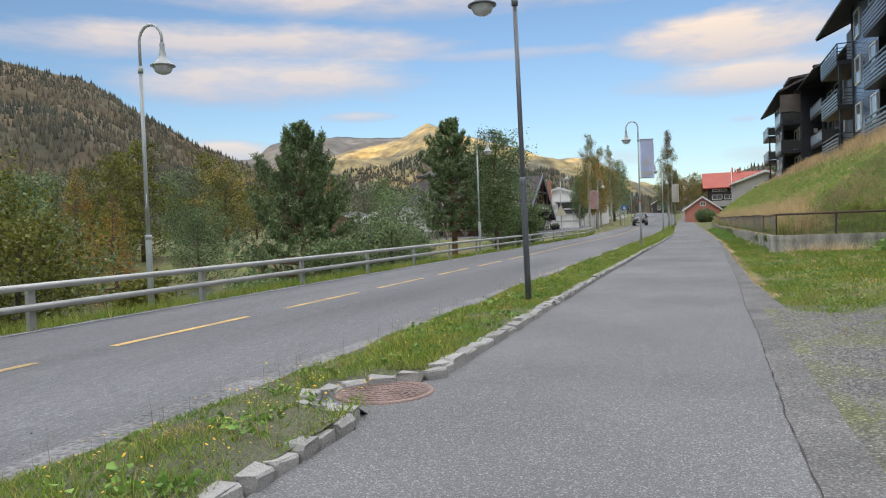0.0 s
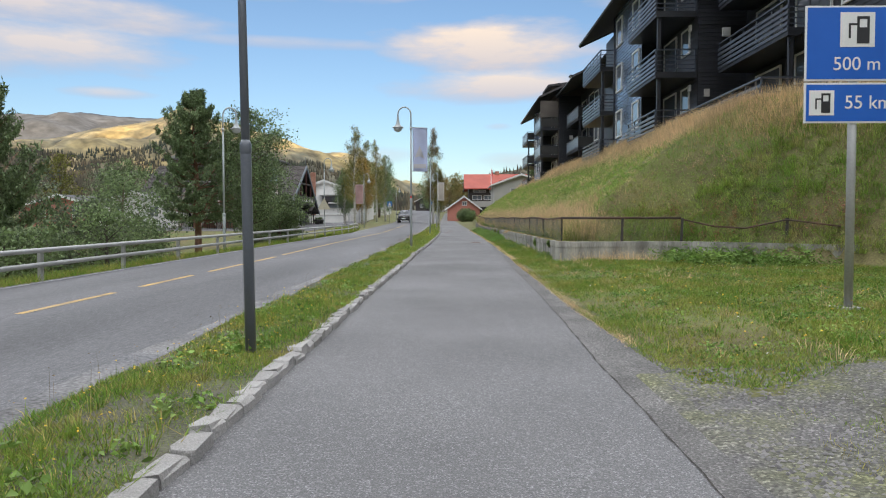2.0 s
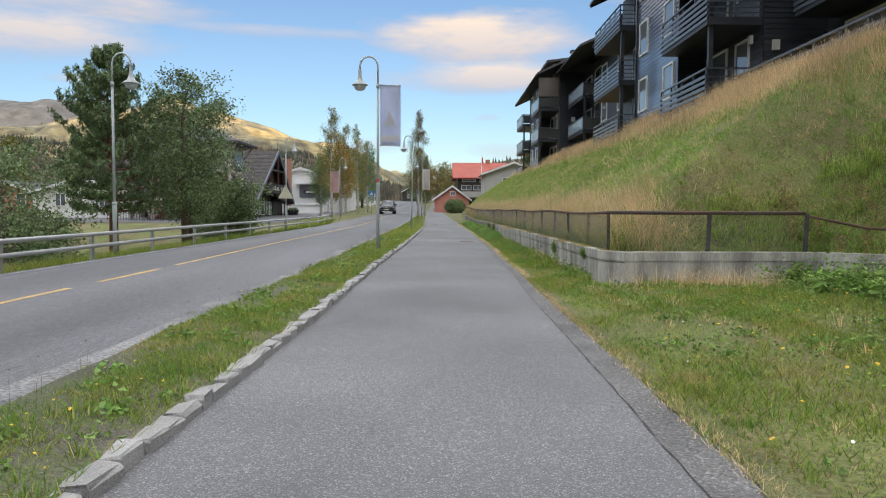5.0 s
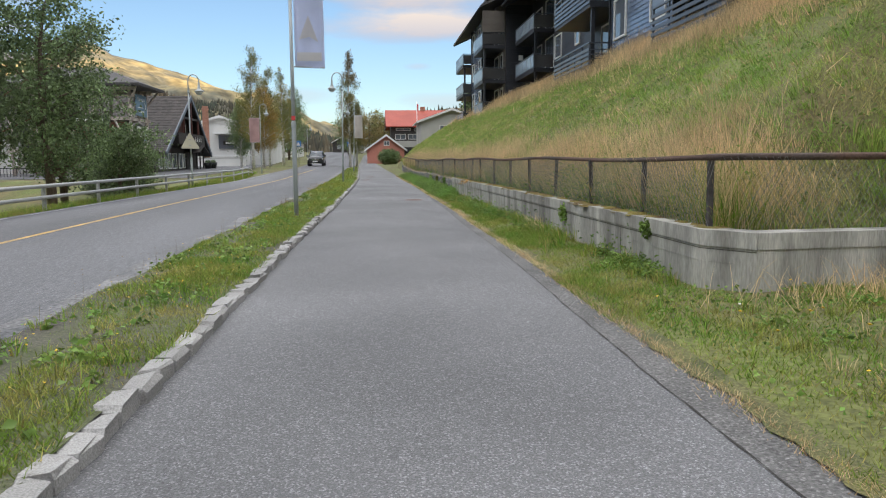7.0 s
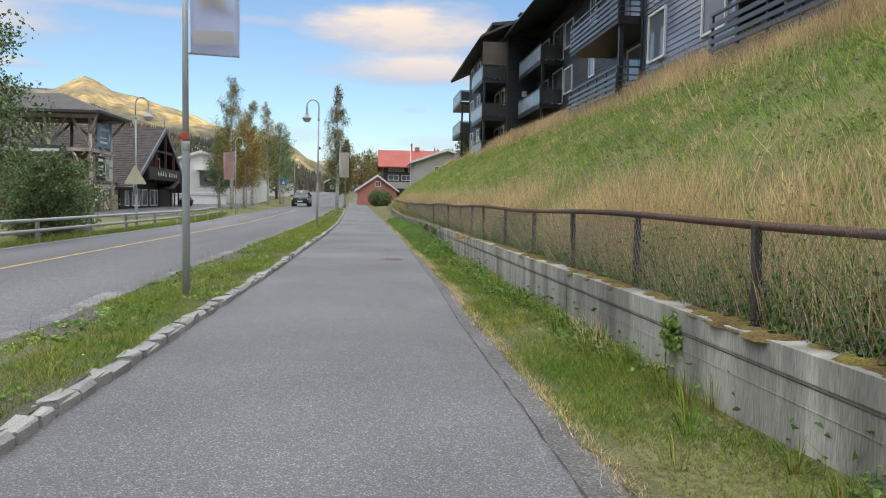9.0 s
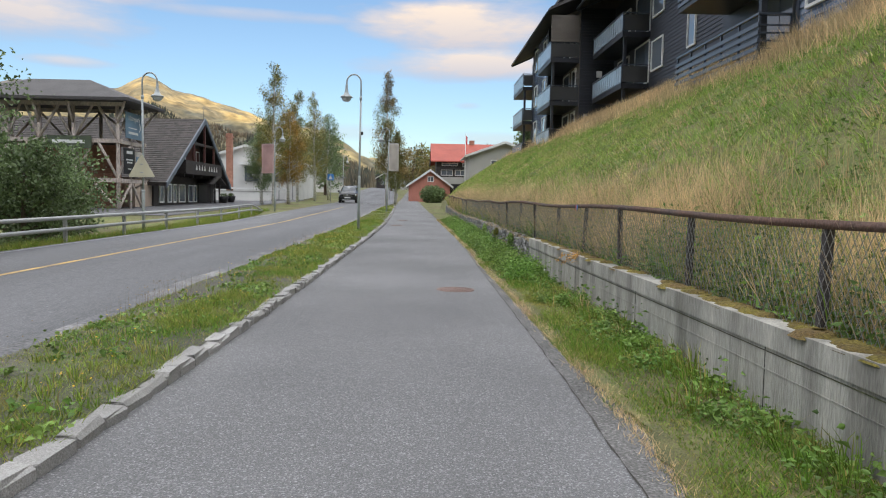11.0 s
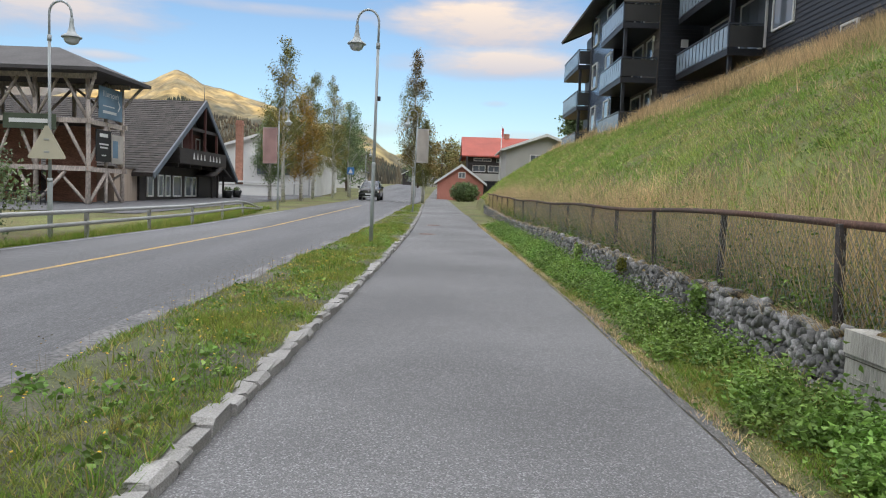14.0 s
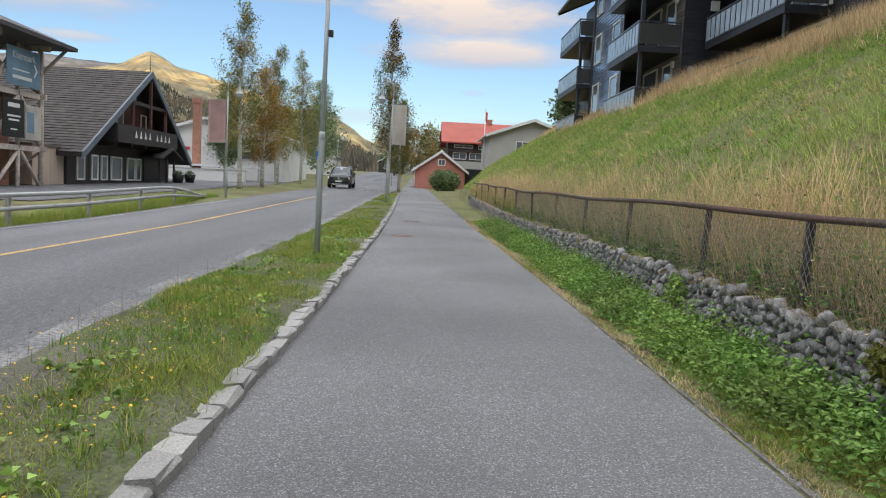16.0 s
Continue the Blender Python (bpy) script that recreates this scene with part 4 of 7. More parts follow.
manhole(-2.12, 4.72, 0.36, "rusty studded manhole cover set between kerb stones")
manhole(0.40, 38.4, 0.255, "rusty studded manhole cover in the asphalt path")
for cx, cy, r in ((-1.08, 59.2, 0.26), (-0.98, 64.3, 0.26)):
    manhole(cx, cy, r, "dull manhole cover in the path far ahead")
guard_rail()
lamps()
banner(-2.20, 31.98, 0.56, 2.94, 4.58, BANNER, "pale lilac cloth banner with a mountain print on a lamp", True)
banner(-2.2, 75.4, 0.62, 2.65, 4.40, BANNERWHITE, "faded grey cloth banner hanging on a street lamp")
banner(-9.4, 75.2, -0.75, 2.35, 4.2, BANNERPINK, "faded pink cloth banner hanging on a street lamp")
concrete_wall()
stone_wall()
chain_fence()


# ---- mountains and the ridge that shades the valley ----
def ridge(name, prof, d0, d1, base, material, label, rough, seed, steps=110, rows=26, shape=1.0):
    """A mountainside: crest elevations (degrees) by azimuth; it climbs from d0 to d1 metres off."""
    az = np.linspace(prof[0][0], prof[-1][0], steps)
    el = np.interp(az, [p[0] for p in prof], [p[1] for p in prof])
    V = []
    noise.seed_set(seed)
    for a, e in zip(az, el):
        for r in range(rows + 3):
            u = r / rows
            d = d0 + (d1 - d0) * u
            hgt = math.tan(radians(e)) * d1
            s = u ** shape if u <= 1 else 1 - (u - 1) * 3
            x, y = d * math.sin(radians(a)), d * math.cos(radians(a))
            k = noise.fractal(Vector((x, y, 0)) / rough[0], 1.0, 2.0, 6) * rough[1] * min(1, 4 * u)
            if u > 0.9:
                k *= 0.45
            V.append((x, y, base + (hgt - base) * s + k + 1.3 * u))
    n = rows + 3
    i = (np.arange(steps - 1)[:, None] * n + np.arange(n - 1)[None]).ravel()
    F = np.stack([i, i + n, i + n + 1, i + 1], -1)
    ob = tagged(new(name, data_np(name, V, F, material, True)), label, kind="structure")
    return np.array(V).reshape(steps, n, 3)


left = ridge("backdrop_west_hill", [(-110, 10), (-75, 13), (-55, 12.6), (-50, 12.2), (-45, 11.6), (-41.2, 9.1), (-37.4, 6.9), (-34.2, 5.5), (-30, 3.9), (-26, 2.4), (-21, 0.6)],
             190, 640, -2, MTN_NEAR, "dark forested hillside west of the river", (60, 7), 3, 130, 40, 1.15)
gold = ridge("backdrop_peak", [(-45, 4.0), (-36, 4.6), (-33, 5.2), (-29, 5.4), (-26, 6.3), (-23, 7.0), (-21.7, 7.4), (-20.7, 8.0), (-20.1, 8.35), (-19.3, 8.05), (-18.4, 7.5), (-16.3, 7.0), (-13.6, 6.2), (-10, 5.3), (-8.2, 5.0), (-6.8, 4.6), (-5.6, 3.9), (-4.7, 3.3), (-2, 1.9), (1, 1.0)],
             1100, 2400, 0, MTN_GOLD, "golden sunlit mountain with a rocky peak", (260, 46), 5, 220, 40, 1.25)
ridge("backdrop_plateau", [(-60, 5), (-40, 5.2), (-36, 5.4), (-33.2, 6.1), (-32.3, 6.9), (-31, 7.15), (-27, 7.35), (-22.6, 7.35), (-19, 7), (-14, 5), (-6, 3)],
      2500, 3600, 60, MTN_FAR, "grey rocky mountain plateau far away", (300, 50), 9, 160, 24, 0.8)
ridge("backdrop_far_valley", [(-8, 1.6), (-4, 2.3), (-2, 2.6), (0, 2.3), (2, 2.0), (6, 1.8), (12, 1.5)], 2400, 3700, 0, MTN_GOLD, "distant pale mountains at the valley's end", (200, 30), 13, 90, 20)
right = ridge("backdrop_east_hill", [(-3.2, 0.8), (-1, 1.8), (0.5, 2.4), (2, 3.0), (4, 3.7), (5.5, 4.1), (8, 4.3), (12, 5), (20, 8), (40, 14), (75, 18), (115, 18)], 420, 900, 0, MTN_NEAR, "wooded hillside beyond the houses", (70, 9), 21, 150, 26, 1.1)
mid = ridge("backdrop_valley_woods", [(-50, 0.3), (-30, 0.7), (-24, 1.5), (-18, 1.9), (-12, 1.9), (-8, 1.8), (-5, 1.7), (-2, 1.3), (1, 1.0)], 330, 900, 2, MTN_NEAR, "woods on the valley floor beyond the village", (60, 10), 25, 90, 14, 1.0)
# ridge behind the walker, which keeps the sun off the valley
ridge("backdrop_south_ridge", [(115, 18.6), (135, 17.9), (150, 17.5), (172, 17.3), (195, 17.5), (215, 17.9), (250, 18.6)], 1300, 3000, 0, MTN_NEAR, "high shaded ridge south of the valley", (400, 60), 31, 90, 16)


def spruces(name, area, count, hmin, hmax, seed, lo=0.02, hi=1.0):
    """Small conifers all over a mountainside."""
    rng = np.random.default_rng(seed)
    s, n, _ = area.shape
    a = rng.uniform(0, s - 1.01, count)
    b = rng.uniform(lo, hi, count) * (n - 4)
    i, j = a.astype(int), b.astype(int)
    u, v = (a - i)[:, None], (b - j)[:, None]
    P = area[i, j] * (1 - u) * (1 - v) + area[i + 1, j] * u * (1 - v) + area[i, j + 1] * (1 - u) * v + area[i + 1, j + 1] * u * v
    h = rng.uniform(hmin, hmax, count)
    w = h * rng.uniform(0.16, 0.28, count)
    V = np.zeros((count, 6, 3))
    V[:] = P[:, None]
    for k in range(5):
        t = 2 * math.pi * k / 5
        V[:, k, 0] += w * math.cos(t)
        V[:, k, 1] += w * math.sin(t)
        V[:, k, 2] -= 0.5
    V[:, 5, 2] += h
    base = (np.arange(count) * 6)[:, None]
    F = np.concatenate([base + np.array([[k, (k + 1) % 5, 5]]) for k in range(5)])
    return tagged(new(name, data_np(name, V.reshape(-1, 3), F, SPRUCE)), "dense dark conifer woods, on the peak's foot also standing in for shade", "woods", kind="stuff")


spruces("far_woods", left, 26000, 2.2, 5.2, 1)
spruces("far_woods", right, 7000, 4, 8, 2)
spruces("far_woods", mid, 4000, 4, 9, 3)
# woods on the peak's foot, thickened so their dark colour stands in for shade
spruces("far_woods", gold, 26000, 6, 13, 4, 0.0, 0.62)
grid_sheet("water", np.linspace(-60, -13, 12), np.linspace(-60, 75, 12), lambda X, Y: np.full(X.shape, -2.85), WATER, label="rushing grey river beside the road")


def sign_backs():
    """Road signs on lamp poles that face away or stand edge-on."""
    ob = tagged(empty("warning_sign", (-9.3, 53.16, float(zg(53)))), "triangular road sign seen from its pale back", "road sign")
    part("plate", prism(bmesh.new(), [(-0.40, 1.72), (0.40, 1.72), (0.42, 1.76), (0.03, 2.44), (-0.03, 2.44), (-0.42, 1.76)], -0.09, -0.075), CREAM, ob)
    for z in (1.85, 2.12):
        part("clamp", rounded(B(-0.06, 0.06, -0.10, -0.03, z, z + 0.04), 0.005), GALV, ob)
    ob = tagged(empty("round_sign", (-9.3, 10.65, float(zg(10))), -49), "round grey sign turned edge-on beside a lamp pole", "road sign")
    part("plate", tube(bmesh.new(), [(0.06, -0.008, 1.72), (0.06, 0.008, 1.72)], 0.24, 24), GALV, ob)
    part("clamp", rounded(B(-0.05, 0.06, -0.03, 0.03, 1.70, 1.75), 0.005), GALV, ob)
    for x, y in ((-9.4, 104.0), (-4.0, 118.0)):
        ob = tagged(empty("crossing_sign", (x, y, float(zg(y)))), "blue square crossing sign on a thin post far ahead", "road sign", "crossing signs")
        part("post", tube(bmesh.new(), [(0, 0, -0.3), (0, 0, 2.9)], 0.035, 8), GALV, ob)
        part("plate", rounded(B(-0.32, 0.32, -0.06, -0.03, 2.2, 2.85), 0.01), BLUEPAINT, ob)
        part("symbol", prism(bmesh.new(), [(-0.22, 2.30), (0.22, 2.30), (0.0, 2.72)], -0.066, -0.06), WHITEPAINT, ob)


sign_backs()


# ---- buildings ----
def boards_w(bm, x, y0, y1, z0, z1, pitch=0.16):
    """Lapped boards on a wall that faces west."""
    z = z0
    while z < z1 - 0.03:
        t = min(z + pitch, z1)
        vs = [bm.verts.new(p) for p in ((x - 0.032, y0, z), (x - 0.032, y1, z), (x - 0.010, y1, t), (x - 0.010, y0, t), (x, y0, z), (x, y1, z))]
        bm.faces.new((vs[0], vs[3], vs[2], vs[1]))
        bm.faces.new((vs[0], vs[1], vs[5], vs[4]))
        z = t
    return bm


def boards_s(bm, y, x0, x1, z0, z1, pitch=0.16):
    """Lapped boards on a wall that faces south."""
    z = z0
    while z < z1 - 0.03:
        t = min(z + pitch, z1)
        vs = [bm.verts.new(p) for p in ((x0, y - 0.032, z), (x1, y - 0.032, z), (x1, y - 0.010, t), (x0, y - 0.010, t), (x0, y, z), (x1, y, z))]
        bm.faces.new((vs[0], vs[1], vs[2], vs[3]))
        bm.faces.new((vs[0], vs[4], vs[5], vs[1]))
        z = t
    return bm


def window_w(parent, x, y0, y1, z0, z1, frame_mat=WHITEPAINT, mull=1, curtain=True):
    """A window in a wall that faces west: frame, panes."""
    w = tagged(part("window", prism_frame(x, y0, y1, z0, z1), frame_mat, parent), "white-framed window")
    step = (y1 - y0 - 0.1) / mull
    for k in range(mull):
        a = y0 + 0.05 + k * step
        part("pane", B(x - 0.035, x - 0.015, a + 0.02, a + step - 0.02, z0 + 0.06, z1 - 0.06), GLASS, w)
    if curtain:
        part("curtain", B(x - 0.012, x - 0.008, y0 + 0.06, y0 + 0.06 + (y1 - y0) * 0.4, z0 + 0.06, z1 - 0.06), CURTAIN, w)
    return w


def prism_frame(x, y0, y1, z0, z1, t=0.07, d=0.075):
    bm = bmesh.new()
    for a in ((y0, y1, z0, z0 + t), (y0, y1, z1 - t, z1), (y0, y0 + t, z0 + t, z1 - t), (y1 - t, y1, z0 + t, z1 - t)):
        box(bm, x - d, x, *a)
    return bm


def window_s(parent, y, x0, x1, z0, z1, frame_mat=WHITEPAINT, mull=2):
    bm = bmesh.new()
    t = 0.08
    for a in ((x0, x1, z0, z0 + t), (x0, x1, z1 - t, z1), (x0, x0 + t, z0 + t, z1 - t), (x1 - t, x1, z0 + t, z1 - t)):
        box(bm, a[0], a[1], y - 0.07, y, a[2], a[3])
    for k in range(1, mull):
        xm = x0 + (x1 - x0) * k / mull
        box(bm, xm - 0.03, xm + 0.03, y - 0.06, y, z0 + t, z1 - t)
    w = part("window", bm, frame_mat, parent, "white-framed window")
    part("pane", B(x0 + t, x1 - t, y - 0.03, y - 0.015, z0 + t, z1 - t), GLASS, w)
    return w


def balcony(parent, x0, x1, y0, y1, z, style, post=True, south=True):
    """A balcony on a west wall: slab, posts, railing of horizontal slats or of pale upright panels."""
    b = part("balcony", B(x0, x1, y0, y1, z - 0.24, z), BLACKWOOD, parent, "dark wooden balcony with railing")
    h = 0.92
    part("top_rail", B(x0 - 0.02, x0 + 0.05, y0 - 0.02, y1 + 0.02, z + h - 0.05, z + h), RAILBLACK, b)
    part("end_rail", B(x0 + 0.05, x1, y0 - 0.02, y0 + 0.05, z + h - 0.05, z + h), RAILBLACK, b)
    n = max(2, round((y1 - y0) / 1.1))
    for k in range(n + 1):
        y = y0 + 0.03 + (y1 - y0 - 0.06) * k / n
        part("rail_post", B(x0, x0 + 0.05, y - 0.03, y + 0.03, z, z + h - 0.05), RAILBLACK, b)
    for x in (x0 + (x1 - x0) * 0.5, x1 - 0.06):
        part("rail_post", B(x - 0.03, x + 0.03, y0, y0 + 0.05, z, z + h - 0.05), RAILBLACK, b)
    if style == "slats":
        for k in range(5):
            zz = z - 0.10 + 0.175 * k
            part("slat", B(x0 - 0.035, x0, y0 - 0.03, y1 + 0.02, zz, zz + 0.10), RAILBLACK, b)
            if k > 0:
                part("slat", B(x0, x1, y0 - 0.035, y0 - 0.008, zz + 0.02, zz + 0.06), RAILBLACK, b)
    else:
        m = max(3, round((y1 - y0) / 0.42))
        for k in range(m):
            a = y0 + 0.04 + (y1 - y0 - 0.08) * k / m
            part("panel", B(x0 - 0.012, x0 + 0.006, a + 0.05, a + (y1 - y0) / m - 0.05, z + 0.06, z + h - 0.10), PANEL, b, "pale upright railing panel")
        part("end_panel", B(x0 + 0.06, x1 - 0.05, y0 - 0.012, y0 + 0.006, z + 0.06, z + h - 0.10), SMOKE, b)
        part("low_rail", B(x0 - 0.02, x0 + 0.04, y0, y1, z + 0.0, z + 0.05), RAILBLACK, b)
    if post:
        part("column", B(x0 + 0.10, x0 + 0.24, y0 + 0.12, y0 + 0.26, z - 2.4, z - 0.24), BLACKWOOD, b)
    return b


PANEL = mat("pale_blue_panel", (0.30, 0.37, 0.44), 0.25, vary=0.1, scale=3, spec=0.7)
SMOKE = mat("smoked_glass_panel", (0.06, 0.06, 0.06), 0.15, spec=0.7)


def apartment(ox, oy, oz, style, label, second=False):
    ob = tagged(empty("apartment_building", (ox, oy, oz)), label, "building", "apartment buildings on the slope")
    FL = (4.8, 7.25, 9.7)
    E = 19.0
    part("wall", B(9.26, E, 34.3, 39.3, 2.5, 12.5), BLACKWOOD, ob)
    part("wall", B(8.3, E, 39.3, 45.0, 2.5, 12.4), BLUEWOOD, ob)
    part("wall", B(9.0, E, 45.0, 51.0, 2.5, 12.3), BLACKWOOD, ob)
    part("wall", B(11.2, E, 26.9, 34.3, 2.5, 12.5), BLACKWOOD, ob)
    part("wall", B(11.0, E, 12.0 if not second else 14.5, 26.9, 2.5, 12.4), BLACKWOOD, ob)
    part("cladding", boards_w(bmesh.new(), 8.3, 39.3, 45.0, 4.3, 12.3), BLUEWOOD, ob, "dark blue-grey lapped boards")
    part("cladding", boards_w(bmesh.new(), 11.0, 12.0 if not second else 14.5, 26.9, 4.3, 12.3), BLACKWOOD, ob)
    part("cladding", boards_w(bmesh.new(), 9.26, 34.3, 39.3, 4.6, 12.3), GREYWOOD if second else BLACKWOOD, ob)
    part("cladding", boards_s(bmesh.new(), 34.3, 9.26, 11.2, 4.3, 12.4), BLACKWOOD, ob)
    part("cladding", boards_s(bmesh.new(), 39.3, 8.3, 9.26, 4.3, 12.4), BLACKWOOD, ob)
    part("corner_board", B(8.25, 8.35, 39.22, 39.32, 4.3, 12.4), BLACKWOOD, ob)
    part("corner_board", B(8.25, 8.35, 44.96, 45.06, 4.3, 12.4), RAILBLACK, ob)
    part("drain_pipe", tube(bmesh.new(), [(8.22, 45.1, 4.4), (8.22, 45.1, 12.3)], 0.04, 8), RAILBLACK, ob)
    for f in FL:
        window_w(ob, 8.29, 43.35, 44.65, f + 0.85, f + 2.3)
        window_w(ob, 8.29, 39.75, 41.05, f + 0.85, f + 2.2)
        window_w(ob, 9.25, 37.0, 38.9, f + 0.05, f + 2.05, mull=2)
        window_w(ob, 9.25, 35.2, 36.3, f + 0.9, f + 2.0)
        window_w(ob, 8.99, 46.2, 48.4, f + 0.05, f + 2.05, mull=2)
        window_w(ob, 11.19, 27.5, 29.9, f + 0.05, f + 2.1, mull=3, curtain=False)
        window_w(ob, 11.19, 31.0, 33.2, f + 0.8, f + 2.0, mull=2)
        window_w(ob, 10.98, 24.9, 26.5, f + 0.35, f + 1.75, mull=1, curtain=False)
        window_w(ob, 10.98, 21.0, 21.9, f + 0.5, f + 2.0)
        for yy in (34.9, 46.0):
            part("wall_lamp", B(9.1, 9.2, yy, yy + 0.18, f + 1.75, f + 2.0), WHITEPAINT, ob)
    part("vent_box", B(10.2, 10.5, 34.14, 34.26, 8.6, 8.95), WHITEPAINT, ob)
    part("vent_box", B(9.5, 9.7, 34.14, 34.26, 6.2, 6.5), GREYWALL, ob)
    for k, f in enumerate(FL):
        balcony(ob, 7.6, 9.26, 34.45, 39.15, f, style, post=k > 0)
        balcony(ob, 7.5, 9.0, 45.25, 50.6, f, style, post=k > 0)
        if k:
            balcony(ob, 9.85, 11.2, 27.6, 33.6, f, style)
        else:
            balcony(ob, 8.5, 11.2, 26.3, 34.3, f - 0.25, "slats", post=False)
    if second:
        for f in (9.7,):
            sc = part("gable_screen", B(7.6, 9.2, 34.42, 34.5, f + 0.9, f + 2.4), GREYWOOD, ob, "weathered grey board screen")
            for j in range(9):
                part("board", B(7.58, 9.2, 34.39, 34.42, f + 0.92 + j * 0.165, f + 1.07 + j * 0.165), GREYWOOD, sc)
    # roofs, with eaves along the west
    for name, x, y0, y1, z in (("roof", 7.45, 34.0, 51.6, 12.3), ("roof", 9.0, 24.4, 34.1, 12.35), ("roof", 9.9, 11.5 if not second else 14, 24.4, 12.3)):
        bm = prism(bmesh.new(), [(x, z), (x, z + 0.16), (14.2, z + 0.16 + (14.2 - x) * 0.46), (20.4, z + 0.3), (20.4, z + 0.1), (14.2, z + (14.2 - x) * 0.46 - 0.05)], y0, y1)
        part(name, bm, ROOFDARK, ob)
        part("barge_board", prism(bmesh.new(), [(x - 0.03, z - 0.12), (x - 0.03, z + 0.20), (14.2, z + 0.22 + (14.2 - x) * 0.46), (14.2, z - 0.10 + (14.2 - x) * 0.46)], y1 - 0.01, y1 + 0.05), RAILBLACK, ob)
        part("gutter", tube(bmesh.new(), [(x - 0.05, y0, z + 0.02), (x - 0.05, y1, z + 0.02)], 0.06, 8), RAILBLACK, ob)
    part("gable_wall", prism(bmesh.new(), [(9.0, 12.2), (14.2, 14.9), (19.0, 12.4)], 50.9, 51.0), BLACKWOOD, ob)
    d = part("dormer", B(9.2, 13.0, 38.2, 41.6, 12.6, 14.0), GREYWOOD, ob, "grey boarded roof dormer")
    part("dormer_roof", prism(bmesh.new(), [(8.7, 13.95), (8.7, 14.15), (13.4, 14.75), (13.4, 14.5)], 37.7, 42.1), ROOFDARK, d)
    ch = part("chimney", B(11.2, 11.8, 40.0, 40.7, 14.0, 15.4), GREYWALL, ob, "pale chimney with a dark cap")
    part("cap", B(11.1, 11.9, 39.9, 40.8, 15.4, 15.5), BLACK, ch)
    return ob


apartment(0, 0, 0, "slats", "dark apartment building with slatted balconies above the slope")
apartment(-0.4, 36.4, -0.15, "panels", "dark apartment building with pale-panelled balconies above the slope", True)


def bunting():
    ob = tagged(empty("bunting", (9.95, 27.5, 6.85)), "string of small cream pennants under a balcony", "bunting")
    part("cord", tube(bmesh.new(), [(0.2, 0.4, 0.1), (0.0, -1.2, -0.02), (-0.1, -3.0, 0.08)], 0.008, 6), BLACK, ob)
    for k in range(8):
        bm = bmesh.new()
        y = 0.2 - k * 0.4
        vs = [bm.verts.new(p) for p in ((0, y - 0.09, 0.03), (0, y + 0.09, 0.03), (0, y, -0.17))]
        bm.faces.new(vs)
        bmesh.ops.solidify(bm, geom=bm.faces[:], thickness=0.006)
        part("pennant", bm, CREAM, ob)


bunting()


def shingle_rows(bm, y0, z0, y1, z1, x0, x1, rows, rng):
    """Lapped shingle courses on a roof slope that rises from (y0, z0) to (y1, z1); the courses run along x."""
    s = Vector((0, y1 - y0, z1 - z0))
    nrm = Vector((0, -(z1 - z0), y1 - y0)).normalized()
    if nrm.z < 0:
        nrm = -nrm
    w = 0.30
    for r in range(rows):
        a, b = s * (r / rows), s * ((r + 1.12) / rows)
        x = x0 + (r % 2) * w / 2
        while x < x1 - 0.02:
            e = min(x + w - 0.012, x1)
            k = rng.uniform(0.012, 0.03)
            o = Vector((0, y0, z0))
            vs = [bm.verts.new(Vector((q, 0, 0)) + o + p + nrm * t) for q, p, t in ((x, a, k + 0.02), (e, a, k + 0.02), (e, b, 0.012), (x, b, 0.012), (x, a, 0.0), (e, a, 0.0))]
            bm.faces.new(vs[:4])
            bm.faces.new((vs[4], vs[5], vs[1], vs[0]))
            x += w
    return bm


